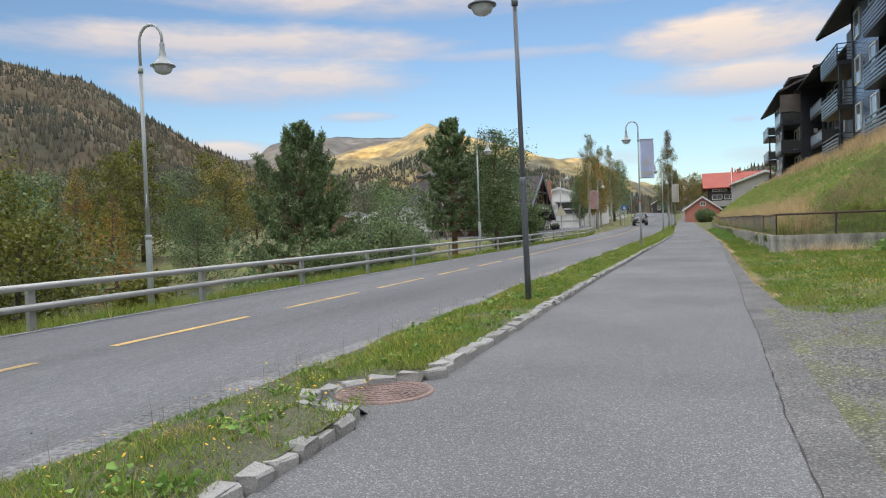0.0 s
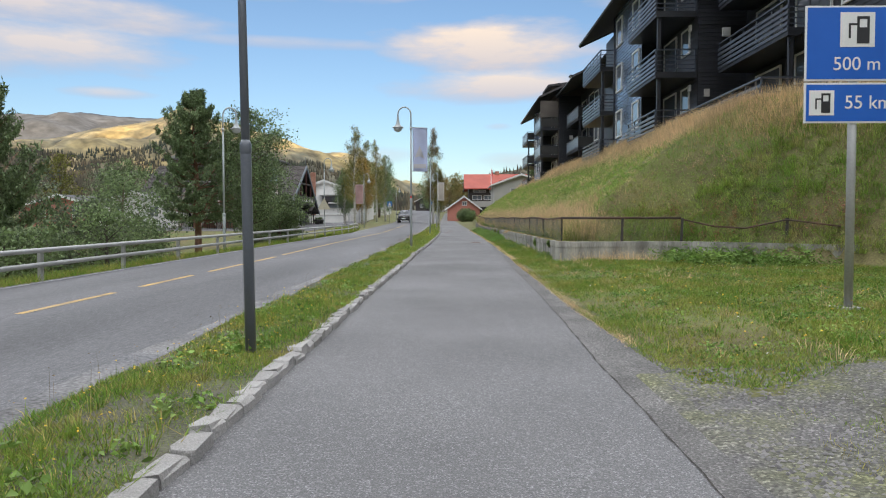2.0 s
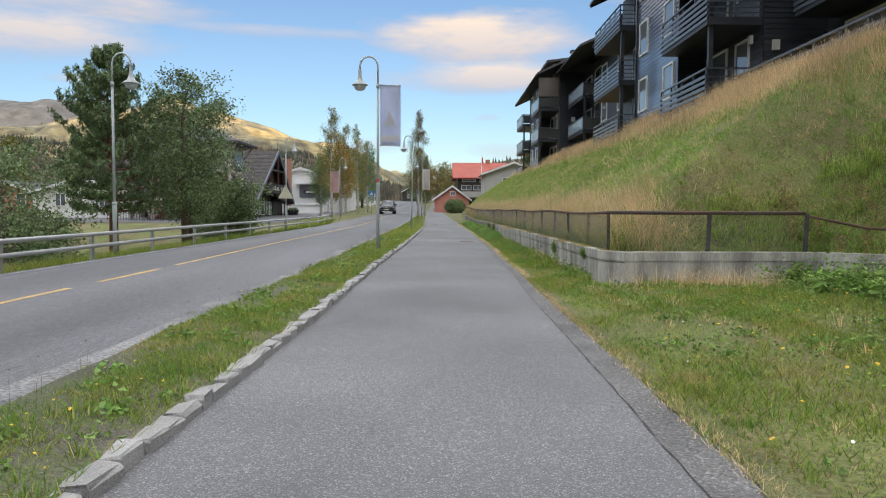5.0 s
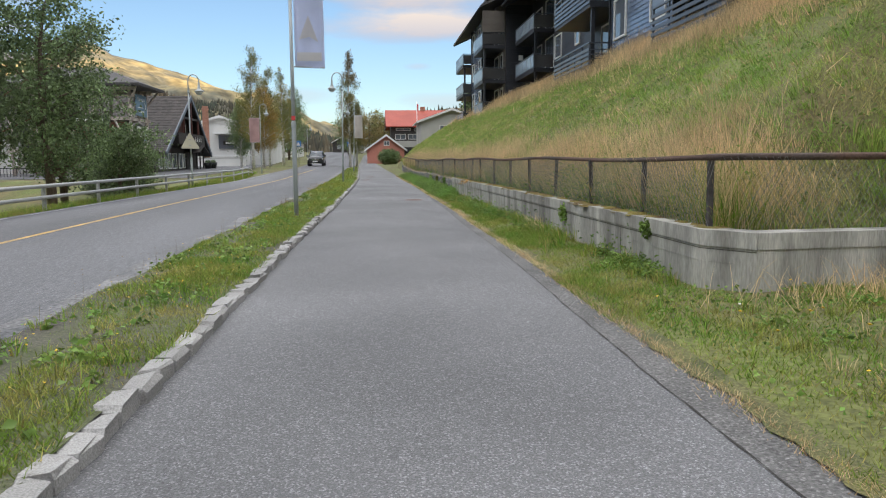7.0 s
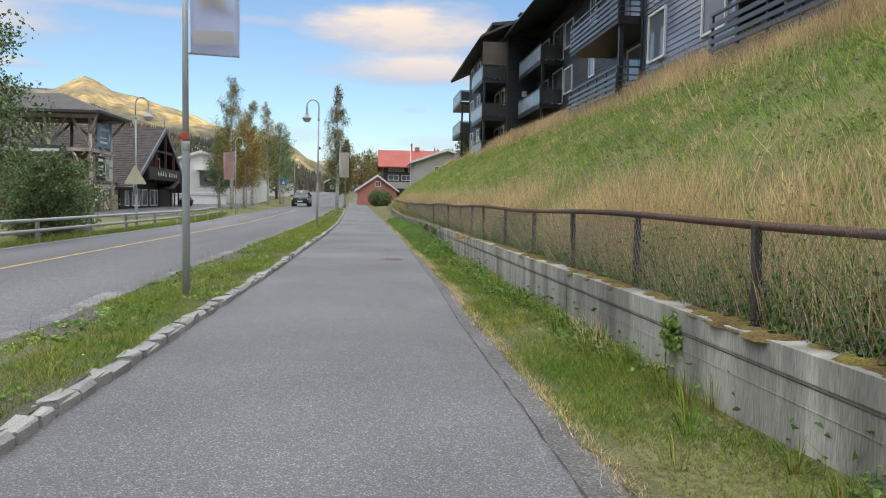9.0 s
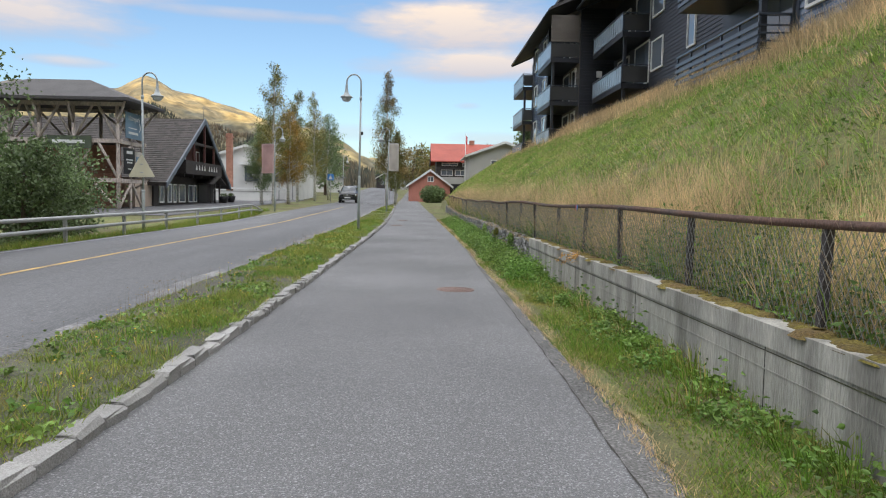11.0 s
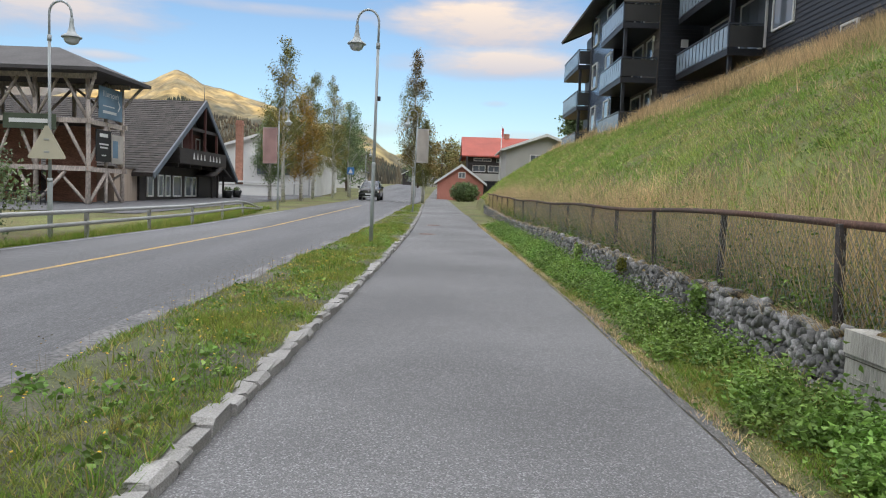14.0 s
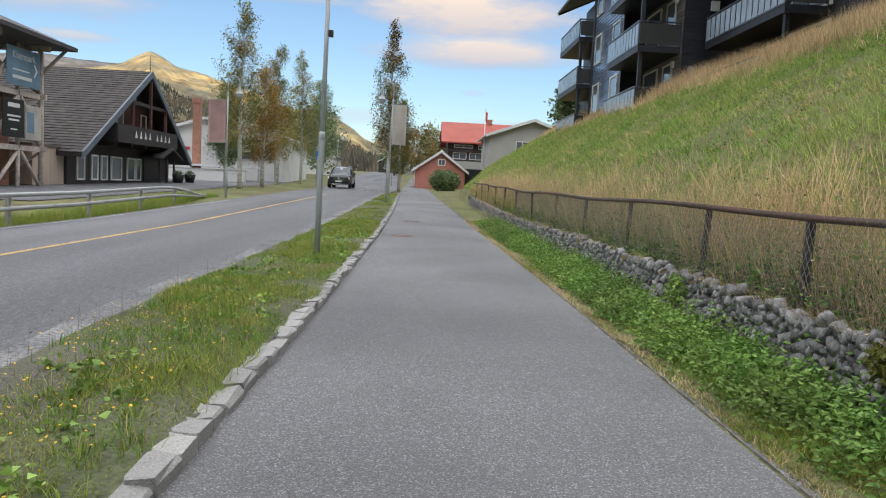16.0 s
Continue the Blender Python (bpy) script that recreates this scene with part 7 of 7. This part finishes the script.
def lawn_grass():
    rng = np.random.default_rng(52)
    n = 340000
    y = rng.uniform(2, 66, n)
    lo = path_r(y) + lerp(y, (-10, 9, 14, 24, 34, 44, 60), (0.75, 0.56, 0.32, 0.23, 0.20, 0.10, 0.03))
    hi = np.where(y > 23.3, wall_x(y) - 0.01, 3.2)
    x = lo - 0.05 + (hi - lo + 0.05) * rng.random(n) ** 1.25
    ok = ~((y < 9.6 + 0.3 * np.sin(x * 3)) & (x < 6.5) & (rng.random(n) < np.where((patchy(x, y, 1.4) > 0.62) & (x > path_r(y) + 0.75), 0.45, 0.97))) & (rng.random(n) < 0.4 + patchy(x, y))
    x, y = x[ok], y[ok]
    h = (0.025 + 0.06 * np.clip(patchy(x, y, 0.8), 0, 1.2) ** 1.3) * rng.uniform(0.5, 1.4, len(x))
    near = np.clip((x - path_r(y)) / 0.3, 0.6, 1)
    blades("lawn_grass", np.stack([x, y, height(x, y) - 0.01], -1), h * near, 0.0042, 1.0, GRASS, "rough green grass beside the path", 53, True)
    n = 210000
    x, y = rng.uniform(2.6, 10, n), rng.uniform(8.5, 23.4, n)
    ok = (hill(x, y) <= 0) & (y > 9.8 + 0.3 * np.sin(x * 3)) & (rng.random(n) < 0.4 + patchy(x, y))
    x, y = x[ok], y[ok]
    h = (0.03 + 0.07 * np.clip(patchy(x, y, 0.7), 0, 1.3) ** 1.3) * rng.uniform(0.5, 1.4, len(x))
    blades("lawn_grass", np.stack([x, y, height(x, y) - 0.01], -1), h, 0.0052, 1.0, GRASS, "rough green grass before the concrete wall", 54, True)
    # tussocks, dry tufts and low leafy patches
    x, y = rng.uniform(0.9, 9.5, 2600), rng.uniform(10, 23.3, 2600)
    ok = (hill(x, y) <= 0) & (x > path_r(y) + 0.5) & (rng.random(2600) < patchy(x, y, 0.6))
    tufts("grass_tussocks", x[ok], y[ok], height(x, y)[ok] - 0.01, 16, 0.05, 0.10, 0.0034, GRASS, "small green tussocks in the rough grass", 154, spread=0.9)
    x, y = rng.uniform(1.3, 9, 240), rng.uniform(10, 23, 240)
    ok = (hill(x, y) <= 0) & (rng.random(240) < np.clip(patchy(x + 3, y, 0.5), 0, 1) ** 2 * 1.5)
    tufts("straw_tufts", x[ok], y[ok], height(x, y)[ok] - 0.01, 22, 0.09, 0.13, 0.0026, STRAW, "dry straw-coloured tufts in the rough grass", 155, spread=0.9)
    x, y = rng.uniform(1.2, 9.5, 30000), rng.uniform(9.8, 23.3, 30000)
    ok = (hill(x, y) <= 0) & (rng.random(30000) < np.clip(patchy(y, x, 0.9) * 1.6 - 0.7, 0, 1))
    P = np.stack([x[ok], y[ok], height(x, y)[ok] + rng.uniform(0.01, 0.06, int(ok.sum()))], -1)
    V, F = leaf_quads(P, 0.034, rng, 0.75, 0.42)
    tagged(new("low_leafy_plants", data_np("low_leafy_plants", V, F, WEED)), "low clover-like leaves in the rough grass", "weeds", kind="stuff")


def edge_grass():
    """Dry short blades creeping over the asphalt's edge, and grass leaning over the kerb."""
    rng = np.random.default_rng(93)
    n = 26000
    y = rng.uniform(11, 66, n)
    off = lerp(y, (-10, 9, 14, 24, 34, 44, 60), (0.75, 0.56, 0.32, 0.23, 0.20, 0.10, 0.03))
    x = path_r(y) + off + rng.normal(-0.01, 0.035, n)
    blades("edge_grass", np.stack([x, y, height(x, y) - 0.004], -1), rng.uniform(0.015, 0.06, n), 0.003, 1.0, STRAW, "short dry grass fringe along the asphalt's edge", 94, True)
    n = 9000
    y = rng.uniform(3, 62, n)
    ok = rng.random(n) < np.clip(patchy(y * 0.3, y, 1.1) - 0.35, 0, 1) * 1.6
    y = y[ok]
    x = kerb_x(y) - 0.115 + rng.normal(0, 0.02, len(y))
    blades("edge_grass", np.stack([x, y, verge_z(x, y) - 0.01], -1), rng.uniform(0.05, 0.13, len(y)), 0.0042, 1.2, GRASS, "grass leaning over the kerb stones", 95, True)


def bank_grass():
    rng = np.random.default_rng(90)
    n = 60000
    y = rng.uniform(3, 76, n)
    x = rail_x(y) + 0.1 - np.abs(rng.normal(0, 0.9, n))
    h = rng.uniform(0.08, 0.3, n)
    blades("bank_grass", np.stack([x, y, height(x, y) - 0.02], -1), h, 0.006, 0.7, GRASS, "rough grass along the foot of the guard rail", 91, True)


def slope_grass():
    rng = np.random.default_rng(55)
    n = 560000
    y = 23 + 82 * rng.random(n) ** 1.6
    x = 1.9 + 8.6 * rng.random(n)
    ok = hill(x, y) > 0.46
    x, y = x[ok], y[ok]
    n = 150000
    xs, ys = rng.uniform(3, 13, n), rng.uniform(16, 24.5, n)
    ok = hill(xs, ys) > 0.46
    x, y = np.concatenate([x, xs[ok]]), np.concatenate([y, ys[ok]])
    h = (0.035 + 0.06 * np.clip(patchy(x, y, 0.45), 0, 1.3)) * rng.uniform(0.5, 1.4, len(x)) * (1 + 0.012 * (y - 23))
    blades("slope_grass", np.stack([x, y, height(x, y) - 0.015], -1), h, 0.0036 * (1 + 0.035 * np.maximum(y - 25, 0) + 0.8 * (y < 23)), 1.2, HILLGRASS, "dense mown-looking grass on the steep slope", 56, True)
    n = 8500
    y = 23.6 + 70 * rng.random(n) ** 1.5
    x = 2.2 + 7.5 * rng.random(n)
    ok = (hill(x, y) > 0.5) & (rng.random(n) < 0.25 + patchy(x, y, 0.5))
    x, y = x[ok], y[ok]
    tufts("slope_tussocks", x, y, height(x, y) - 0.02, 13, 0.07, 0.15, 0.0048, HILLGRASS, "green tussocks combed down the slope", 156, (-0.65, 0.0), 0.55)
    n = 4200
    x, y = rng.uniform(4, 12.5, n), rng.uniform(16, 24.5, n)
    ok = (hill(x, y) > 0.46)
    x, y = x[ok], y[ok]
    tufts("slope_tussocks", x, y, height(x, y) - 0.02, 20, 0.09, 0.22, 0.0055, HILLGRASS, "long green tussocks on the slope's end", 157, (-0.2, -0.45), 0.7)


def straw():
    rng = np.random.default_rng(57)
    # behind the fence
    n = 95000
    y = rng.uniform(23.6, 80, n)
    x = fence_x(y) + 0.05 + np.abs(rng.normal(0, 0.45, n))
    ok = rng.random(n) < (0.2 + 0.75 * patchy(x * 0.3, y, 0.5)) * lerp(y, (24, 36, 42, 50, 80), (1.6, 1.3, 0.75, 0.6, 0.6))
    x, y = x[ok], y[ok]
    h = rng.uniform(0.25, 0.75, len(x)) * (0.75 + 0.35 * patchy(x * 0.2, y, 0.6))
    blades("straw_grass", np.stack([x, y, height(x, y) - 0.02], -1), h, 0.0030, 0.45, STRAW, "tall dry straw-coloured grass behind the fence", 58, True)
    n = 14000
    y = 23.6 + 56 * rng.random(n) ** 1.4
    x = fence_x(y) + 0.03 + np.abs(rng.normal(0, 0.3, n))
    h = rng.uniform(0.15, 0.5, n)
    blades("tall_grass", np.stack([x, y, height(x, y) - 0.02], -1), h * 1.1, 0.0042, 0.7, GRASS, "tall green grass behind the fence", 59)
    # golden fringe along the slope's upper edge
    n = 470000
    y = 18 + 87 * rng.random(n) ** 1.35
    x = rng.uniform(3, 12, n)
    hh = hill(x, y)
    cap = lerp(y, (20, 30, 44, 52, 64, 90, 110), (4.51, 4.71, 5.21, 5.41, 5.56, 5.66, 5.36))
    band = np.exp(-((hh - cap + 0.40) / 0.62) ** 2)
    ok = (hh > 1.5) & (rng.random(n) < band * 1.2)
    x, y = x[ok], y[ok]
    h = rng.uniform(0.2, 0.62, len(x)) * (0.7 + 0.5 * patchy(x, y, 0.35))
    blades("straw_grass", np.stack([x, y, height(x, y) - 0.02], -1), h, 0.0048 * (1 + 0.02 * np.maximum(y - 25, 0)), 0.5, STRAW, "golden dry grass along the slope's upper edge", 60, True)
    # scattered dry tufts on the slope
    n = 1300
    y, x = 23.6 + 60 * rng.random(n) ** 1.4, rng.uniform(2.1, 8, n)
    ok = (hill(x, y) > 0.5) & (rng.random(n) < np.clip(patchy(y * 0.7, x, 0.8), 0.1, 1))
    tufts("straw_tufts", x[ok], y[ok], height(x, y)[ok] - 0.02, 18, 0.10, 0.17, 0.004, STRAW, "dry straw tufts on the slope", 161, (-0.5, 0.0), 0.7)
    n = 13000
    y = 23 + 75 * rng.random(n) ** 1.3
    x = rng.uniform(2.2, 9, n)
    ok = (hill(x, y) > 0.5) & (rng.random(n) < np.clip(patchy(x, y, 0.33) - 0.45, 0, 1) * 2)
    x, y = x[ok], y[ok]
    blades("straw_grass", np.stack([x, y, height(x, y) - 0.02], -1), rng.uniform(0.12, 0.36, len(x)), 0.005, 0.8, STRAW, "dry tufts scattered over the slope", 61, True)
    n = 60000
    y = 23.8 + 52 * rng.random(n) ** 1.2
    x = fence_x(y) + 0.35 + np.abs(rng.normal(0, 0.5, n))
    ok = (hill(x, y) > 0.48) & (rng.random(n) < np.clip(patchy(x * 0.5, y, 0.6) * 1.7 - 0.35, 0, 1) * lerp(y, (24, 34, 42), (0.9, 0.6, 0.25)))
    x, y = x[ok], y[ok]
    blades("straw_grass", np.stack([x, y, height(x, y) - 0.02], -1), rng.uniform(0.12, 0.42, len(x)), 0.0034 * (1 + 0.02 * (y - 24)), 0.6, STRAW, "dry straw belt on the slope above the fence", 162, True)
    # tuft by the wall's corner
    P = np.stack([rng.normal(3.6, 0.75, 800), rng.normal(22.65, 0.22, 800)], -1)
    blades("straw_grass", np.stack([P[:, 0], P[:, 1], height(P[:, 0], P[:, 1])], -1), rng.uniform(0.08, 0.36, 800), 0.0028, 0.9, STRAW, "dry grass tuft at the wall's corner", 62)


def weeds():
    rng = np.random.default_rng(63)

    def clumps(name, C, per, rad, hgt, size, material, label, seed, wide=0.26):
        q = np.random.default_rng(seed)
        P = np.repeat(C, per, 0) + q.normal(0, 1, (len(C) * per, 3)) * np.repeat(q.uniform(0.5, 1.4, (len(C), 1)), per, 0) * np.array([rad, rad, 0])
        P[:, 2] = height(P[:, 0], P[:, 1]) + np.abs(q.normal(0, hgt, len(P))) + 0.02
        P = P[P[:, 0] > path_r(P[:, 1]) + 0.06]
        V, F = leaf_quads(P, size, q, 0.6, wide)
        tagged(new(name, data_np(name, V, F, material)), label, "weeds", kind="stuff")
    y = rng.uniform(39.5, 64, 300)
    x = wall_x(y) - np.abs(rng.normal(0.0, 0.24, 300)) - 0.03
    clumps("broad_leaf_weeds", np.stack([x, y, y * 0], -1), 240, 0.12, 0.105, 0.044, WEED, "leafy green weeds along the foot of the wall", 64)
    y = rng.uniform(23.8, 40, 60)
    x = wall_x(y) - np.abs(rng.normal(0.0, 0.12, 60)) - 0.04
    clumps("broad_leaf_weeds", np.stack([x, y, y * 0], -1), 110, 0.10, 0.05, 0.045, WEED, "leafy green weeds along the foot of the wall", 65)
    x, y = rng.uniform(4.6, 9, 46), rng.uniform(20.6, 23.2, 46)
    ok = hill(x, y) <= 0
    x, y = x[ok], y[ok]
    clumps("broad_leaf_weeds", np.stack([x, y, y * 0], -1), 150, 0.22, 0.15, 0.065, WEED, "tall leafy weeds before the concrete wall", 66)
    # tall grass and dry stalks at the foot of the concrete wall
    y = rng.uniform(23.6, 64, 420)
    x = wall_x(y) - np.abs(rng.normal(0.0, 0.16, 420)) - 0.04
    tufts("tall_grass", x, y, height(x, y) - 0.01, 20, 0.05, 0.20, 0.0034, GRASS, "tall grass tufts along the foot of the wall", 165, (-0.25, 0.0), 0.6)
    y = np.concatenate([rng.uniform(27, 42, 12), rng.normal(29.2, 0.4, 3), rng.normal(37.0, 0.5, 6)])
    x = wall_x(y) - np.abs(rng.normal(0.0, 0.1, len(y))) - 0.04
    tufts("straw_tufts", x, y, height(x, y) - 0.01, 20, 0.06, 0.24, 0.0028, STRAW, "dry grass tufts against the concrete wall", 166, (-0.3, -0.1), 0.7)
    # dark leafy weeds and thin dry stalks behind the fence
    y = rng.uniform(23.8, 68, 460)
    x = fence_x(y) + 0.02 + np.abs(rng.normal(0.0, 0.16, 460))
    clumps("dark_weeds", np.stack([x, y, y * 0], -1), 75, 0.11, 0.13, 0.05, NETTLE, "dark green weeds along the foot of the fence", 167)
    n = 9000
    y = rng.uniform(36, 76, n)
    x = fence_x(y) + np.abs(rng.normal(0.0, 0.25, n))
    blades("dry_stalks", np.stack([x, y, height(x, y) - 0.02], -1), rng.uniform(0.3, 0.85, n), 0.0028, 0.35, DRYWEED, "thin brown stalks standing behind the fence", 169)
    x = rng.uniform(4.4, 8.6, 30)
    y = lerp(x, (4.4, 5.5, 8.6), (23.75, 23.7, 20.9)) + np.abs(rng.normal(0.1, 0.3, 30))
    clumps("fireweed", np.stack([x, y, y * 0], -1), 80, 0.07, 0.26, 0.05, FIREWEED, "faded pink fireweed above the concrete wall", 170, 0.13)
    x, y = rng.uniform(4.4, 8.6, 40), rng.uniform(20.8, 23.1, 40)
    ok = hill(x, y) <= 0
    clumps("dock_leaves", np.stack([x[ok], y[ok], y[ok] * 0], -1), 26, 0.09, 0.13, 0.17, WEED, "large pale dock leaves before the concrete wall", 171, 0.2)
    x, y = rng.uniform(1.6, 8, 160), rng.uniform(10.5, 22.8, 160)
    clumps("broad_leaf_weeds", np.stack([x, y, y * 0], -1), 40, 0.10, 0.02, 0.045, WEED, "flat leafy weeds in the rough grass", 67)
    y = rng.uniform(24, 66, 330)
    x = fence_x(y) + np.abs(rng.normal(0.08, 0.2, 330))
    clumps("broad_leaf_weeds", np.stack([x, y, y * 0], -1), 60, 0.14, 0.13, 0.055, WEED, "leafy weeds tangled behind the fence", 68)
    y = rng.uniform(42, 70, 230)
    x = fence_x(y) + np.abs(rng.normal(0.04, 0.16, 230))
    clumps("dry_weeds", np.stack([x, y, y * 0], -1), 90, 0.13, 0.24, 0.035, DRYWEED, "brown withered weeds tangled behind the fence", 168, 0.12)
    x, y = rng.uniform(2.4, 9, 900), 22 + 50 * rng.random(900) ** 1.4
    ok = hill(x, y) > 0.5
    clumps("broad_leaf_weeds", np.stack([x[ok], y[ok], y[ok] * 0], -1), 34, 0.18, 0.04, 0.045, WEED, "darker leafy patches in the slope's grass", 69)
    y = rng.uniform(1, 60, 330)
    x = verge_l(y) + (kerb_x(y) - verge_l(y) - 0.2) * rng.uniform(0.1, 1, 330)
    P = np.repeat(np.stack([x, y, verge_z(x, y)], -1), 22, 0)
    P += rng.normal(0, 1, P.shape) * (0.06, 0.06, 0.0)
    P[:, 2] += np.abs(rng.normal(0, 0.035, len(P)))
    V, F = leaf_quads(P, 0.05, rng, 0.7)
    tagged(new("verge_weeds", data_np("verge_weeds", V, F, WEED)), "small leafy weeds in the verge", "weeds", kind="stuff")


def heads(name, x, y, z, r, material, label, seed, stalk=None):
    """Small round flower or seed heads on thin stalks."""
    rng = np.random.default_rng(seed)
    n = len(x)
    V, F = [], []
    bm = bmesh.new()
    for k in range(n):
        s = r * rng.uniform(0.7, 1.25)
        tilt = rng.normal(0, 0.3, 2)
        c = Vector((x[k], y[k], z[k]))
        ring = [bm.verts.new(c + Vector((s * math.cos(a), s * math.sin(a), s * (tilt[0] * math.cos(a) + tilt[1] * math.sin(a))))) for a in (2 * math.pi * j / 7 for j in range(7))]
        t = bm.verts.new(c + Vector((0, 0, s * 0.45)))
        u = bm.verts.new(c - Vector((0, 0, s * 0.5)))
        for j in range(7):
            bm.faces.new((ring[j], ring[(j + 1) % 7], t))
            bm.faces.new((ring[(j + 1) % 7], ring[j], u))
    ob = part(name, bm, material, None, label)
    return tagged(ob, category="flowers", kind="stuff")


def flowers():
    rng = np.random.default_rng(70)
    y = np.concatenate([rng.uniform(1, 62, 800), rng.normal(11.5, 2.5, 140), rng.normal(4, 1.2, 120), rng.normal(46, 3, 300)])
    x = verge_l(y) + (kerb_x(y) - verge_l(y) - 0.15) * np.clip(rng.beta(1.6, 1.4, len(y)), 0.05, 1)
    h = rng.uniform(0.05, 0.17, len(y))
    z = verge_z(x, y)
    heads("yellow_flowers", x, y, z + h, 0.0072, YELLOW_FLOWER, "small yellow flowers scattered over the verge", 71)
    blades("flower_stalks", np.stack([x, y, z], -1), h * 1.08, 0.002, 0.0, GRASS, "thin flower stalks on the verge", 72)
    xx, yy = rng.uniform(1.2, 6, 160), rng.uniform(10, 23, 160)
    hh = rng.uniform(0.05, 0.15, 160)
    heads("yellow_flowers", xx, yy, height(xx, yy) + hh, 0.013, YELLOW_FLOWER, "small yellow flowers in the rough grass", 73)
    xx, yy = np.concatenate([rng.uniform(1.3, 6, 40), rng.normal(2.1, 0.2, 26)]), np.concatenate([rng.uniform(10, 23, 40), rng.normal(38.6, 0.7, 26)])
    heads("white_flowers", xx, yy, height(xx, yy) + rng.uniform(0.06, 0.22, len(xx)), 0.009, WHITE_FLOWER, "small white flowers by the wall", 74)
    # brown seed heads on the road's side of the verge
    y = np.concatenate([rng.uniform(1, 60, 330), rng.normal(46.5, 1.6, 110), rng.normal(37.0, 0.6, 60)])
    x = verge_l(y) + np.abs(rng.normal(0.06, 0.09, len(y)))
    h = rng.uniform(0.08, 0.26, len(y))
    z = verge_z(x, y)
    heads("seed_heads", x, y, z + h, 0.0065, SEEDHEAD, "brown seed heads along the verge's outer edge", 75)
    blades("seed_stalks", np.stack([x, y, z], -1), h * 1.05, 0.0011, 0.12, SEEDHEAD, "thin dry stalks along the verge's outer edge", 76)


def gravel_patch():
    """Loose gravel entrance beside the path, and its stones."""
    xs, ys = np.linspace(0.55, 9, 34), np.linspace(-12, 10.2, 60)
    X, Y = np.meshgrid(xs, ys)
    edge = 9.75 + 0.25 * np.sin(X * 3) + 0.12 * np.sin(X * 7)
    Z = height(X, Y) + np.where(Y < edge, 0.012, -0.05) + 0.006 * np.sin(X * 4) * np.sin(Y * 5)
    V = np.stack([X, Y, Z], -1).reshape(-1, 3)
    i = (np.arange(len(ys) - 1)[:, None] * len(xs) + np.arange(len(xs) - 1)[None]).ravel()
    F = np.stack([i, i + 1, i + len(xs) + 1, i + len(xs)], -1)
    tagged(new("gravel", data_np("gravel", V, F, GRAVEL, True)), "grey gravel entrance beside the path", kind="structure")
    rng = np.random.default_rng(80)
    n = 15000
    x, y = 0.9 + 5.5 * rng.random(n) ** 1.5, rng.uniform(1.5, 10, n)
    P = np.stack([x, y, height(x, y) + 0.012], -1)
    s = rng.uniform(0.006, 0.02, n)
    D = np.array([(1, 0, 0), (-1, 0, 0), (0, 1, 0), (0, -1, 0), (0, 0, 0.7), (0, 0, -0.5)])
    V = (P[:, None] + D[None] * s[:, None, None] * rng.uniform(0.6, 1.3, (n, 6, 1))).reshape(-1, 3)
    f = np.array([(0, 2, 4), (2, 1, 4), (1, 3, 4), (3, 0, 4)])
    F = ((np.arange(n) * 6)[:, None, None] + f[None]).reshape(-1, 3)
    tagged(new("gravel_stones", data_np("gravel_stones", V, F, PEBBLE)), "loose grey gravel stones beside the path", "gravel", kind="stuff")


PEBBLE = mat("gravel_stones", (0.155, 0.15, 0.145), 0.9, island=0.45)
gravel_patch()
far_settlement()
verge_grass()
lawn_grass()
bank_grass()
edge_grass()
slope_grass()
straw()
weeds()
flowers()


# ---- small plants on the walls ----
for k, (y, dz, ry, rz, m, lab) in enumerate(((27.7, 0.40, 0.14, 0.15, WEED, "creeper hanging over the concrete wall"), (24.6, 0.46, 0.10, 0.10, WEED, "small creeper on the concrete wall top"),
                                             (43.6, 0.40, 0.22, 0.16, WEED, "leafy plant growing from the stone wall"), (49.5, 0.36, 0.28, 0.16, WEED, "leafy plant growing from the stone wall"),
                                             (46.4, 0.42, 0.16, 0.12, LEAF_YEL, "yellowing plant growing from the stone wall"))):
    c = tagged(empty("wall_plant", (float(wall_x(y)) - 0.02, y, float(zg(y)))), lab, "plant")
    tagged(leaf_blob("leaves", c, (0, 0, dz), (0.07, ry, rz), 240, 0.045, m, 200 + k), kind="stuff")


def dry_fern():
    """A dead yellow fern leaning out over the wall."""
    y = 37.6
    c = tagged(empty("dry_fern", (float(wall_x(y)) + 0.05, y, float(zg(y)) + 0.52)), "dead yellow-orange fern leaning over the concrete wall", "fern")
    rng = np.random.default_rng(5)
    for k in range(5):
        a = math.pi + rng.uniform(-1.0, 1.0)
        d = Vector((math.cos(a), math.sin(a), 0))
        L = rng.uniform(0.2, 0.34)
        pts = [d * L * t + Vector((0, 0, 0.22 * t - 0.26 * t * t)) for t in (0, 0.25, 0.5, 0.75, 1)]
        part("stem", tube(bmesh.new(), pts, 0.003, 5), STRAW, c)
        P = np.array([list(pts[0].lerp(pts[-1], t) + Vector((0, 0, 0.22 * t - 0.26 * t * t + 0.04 * t))) for t in rng.uniform(0.25, 1, 30)]) + rng.normal(0, 0.018, (30, 3))
        V, F = leaf_quads(P, 0.026, rng, 0.3)
        tagged(under(new("leaflets", data_np("leaflets", V, F, FERN)), c), kind="stuff")


FERN = mat("dead_fern", (0.50, 0.27, 0.06), 0.7, island=0.4)
dry_fern()
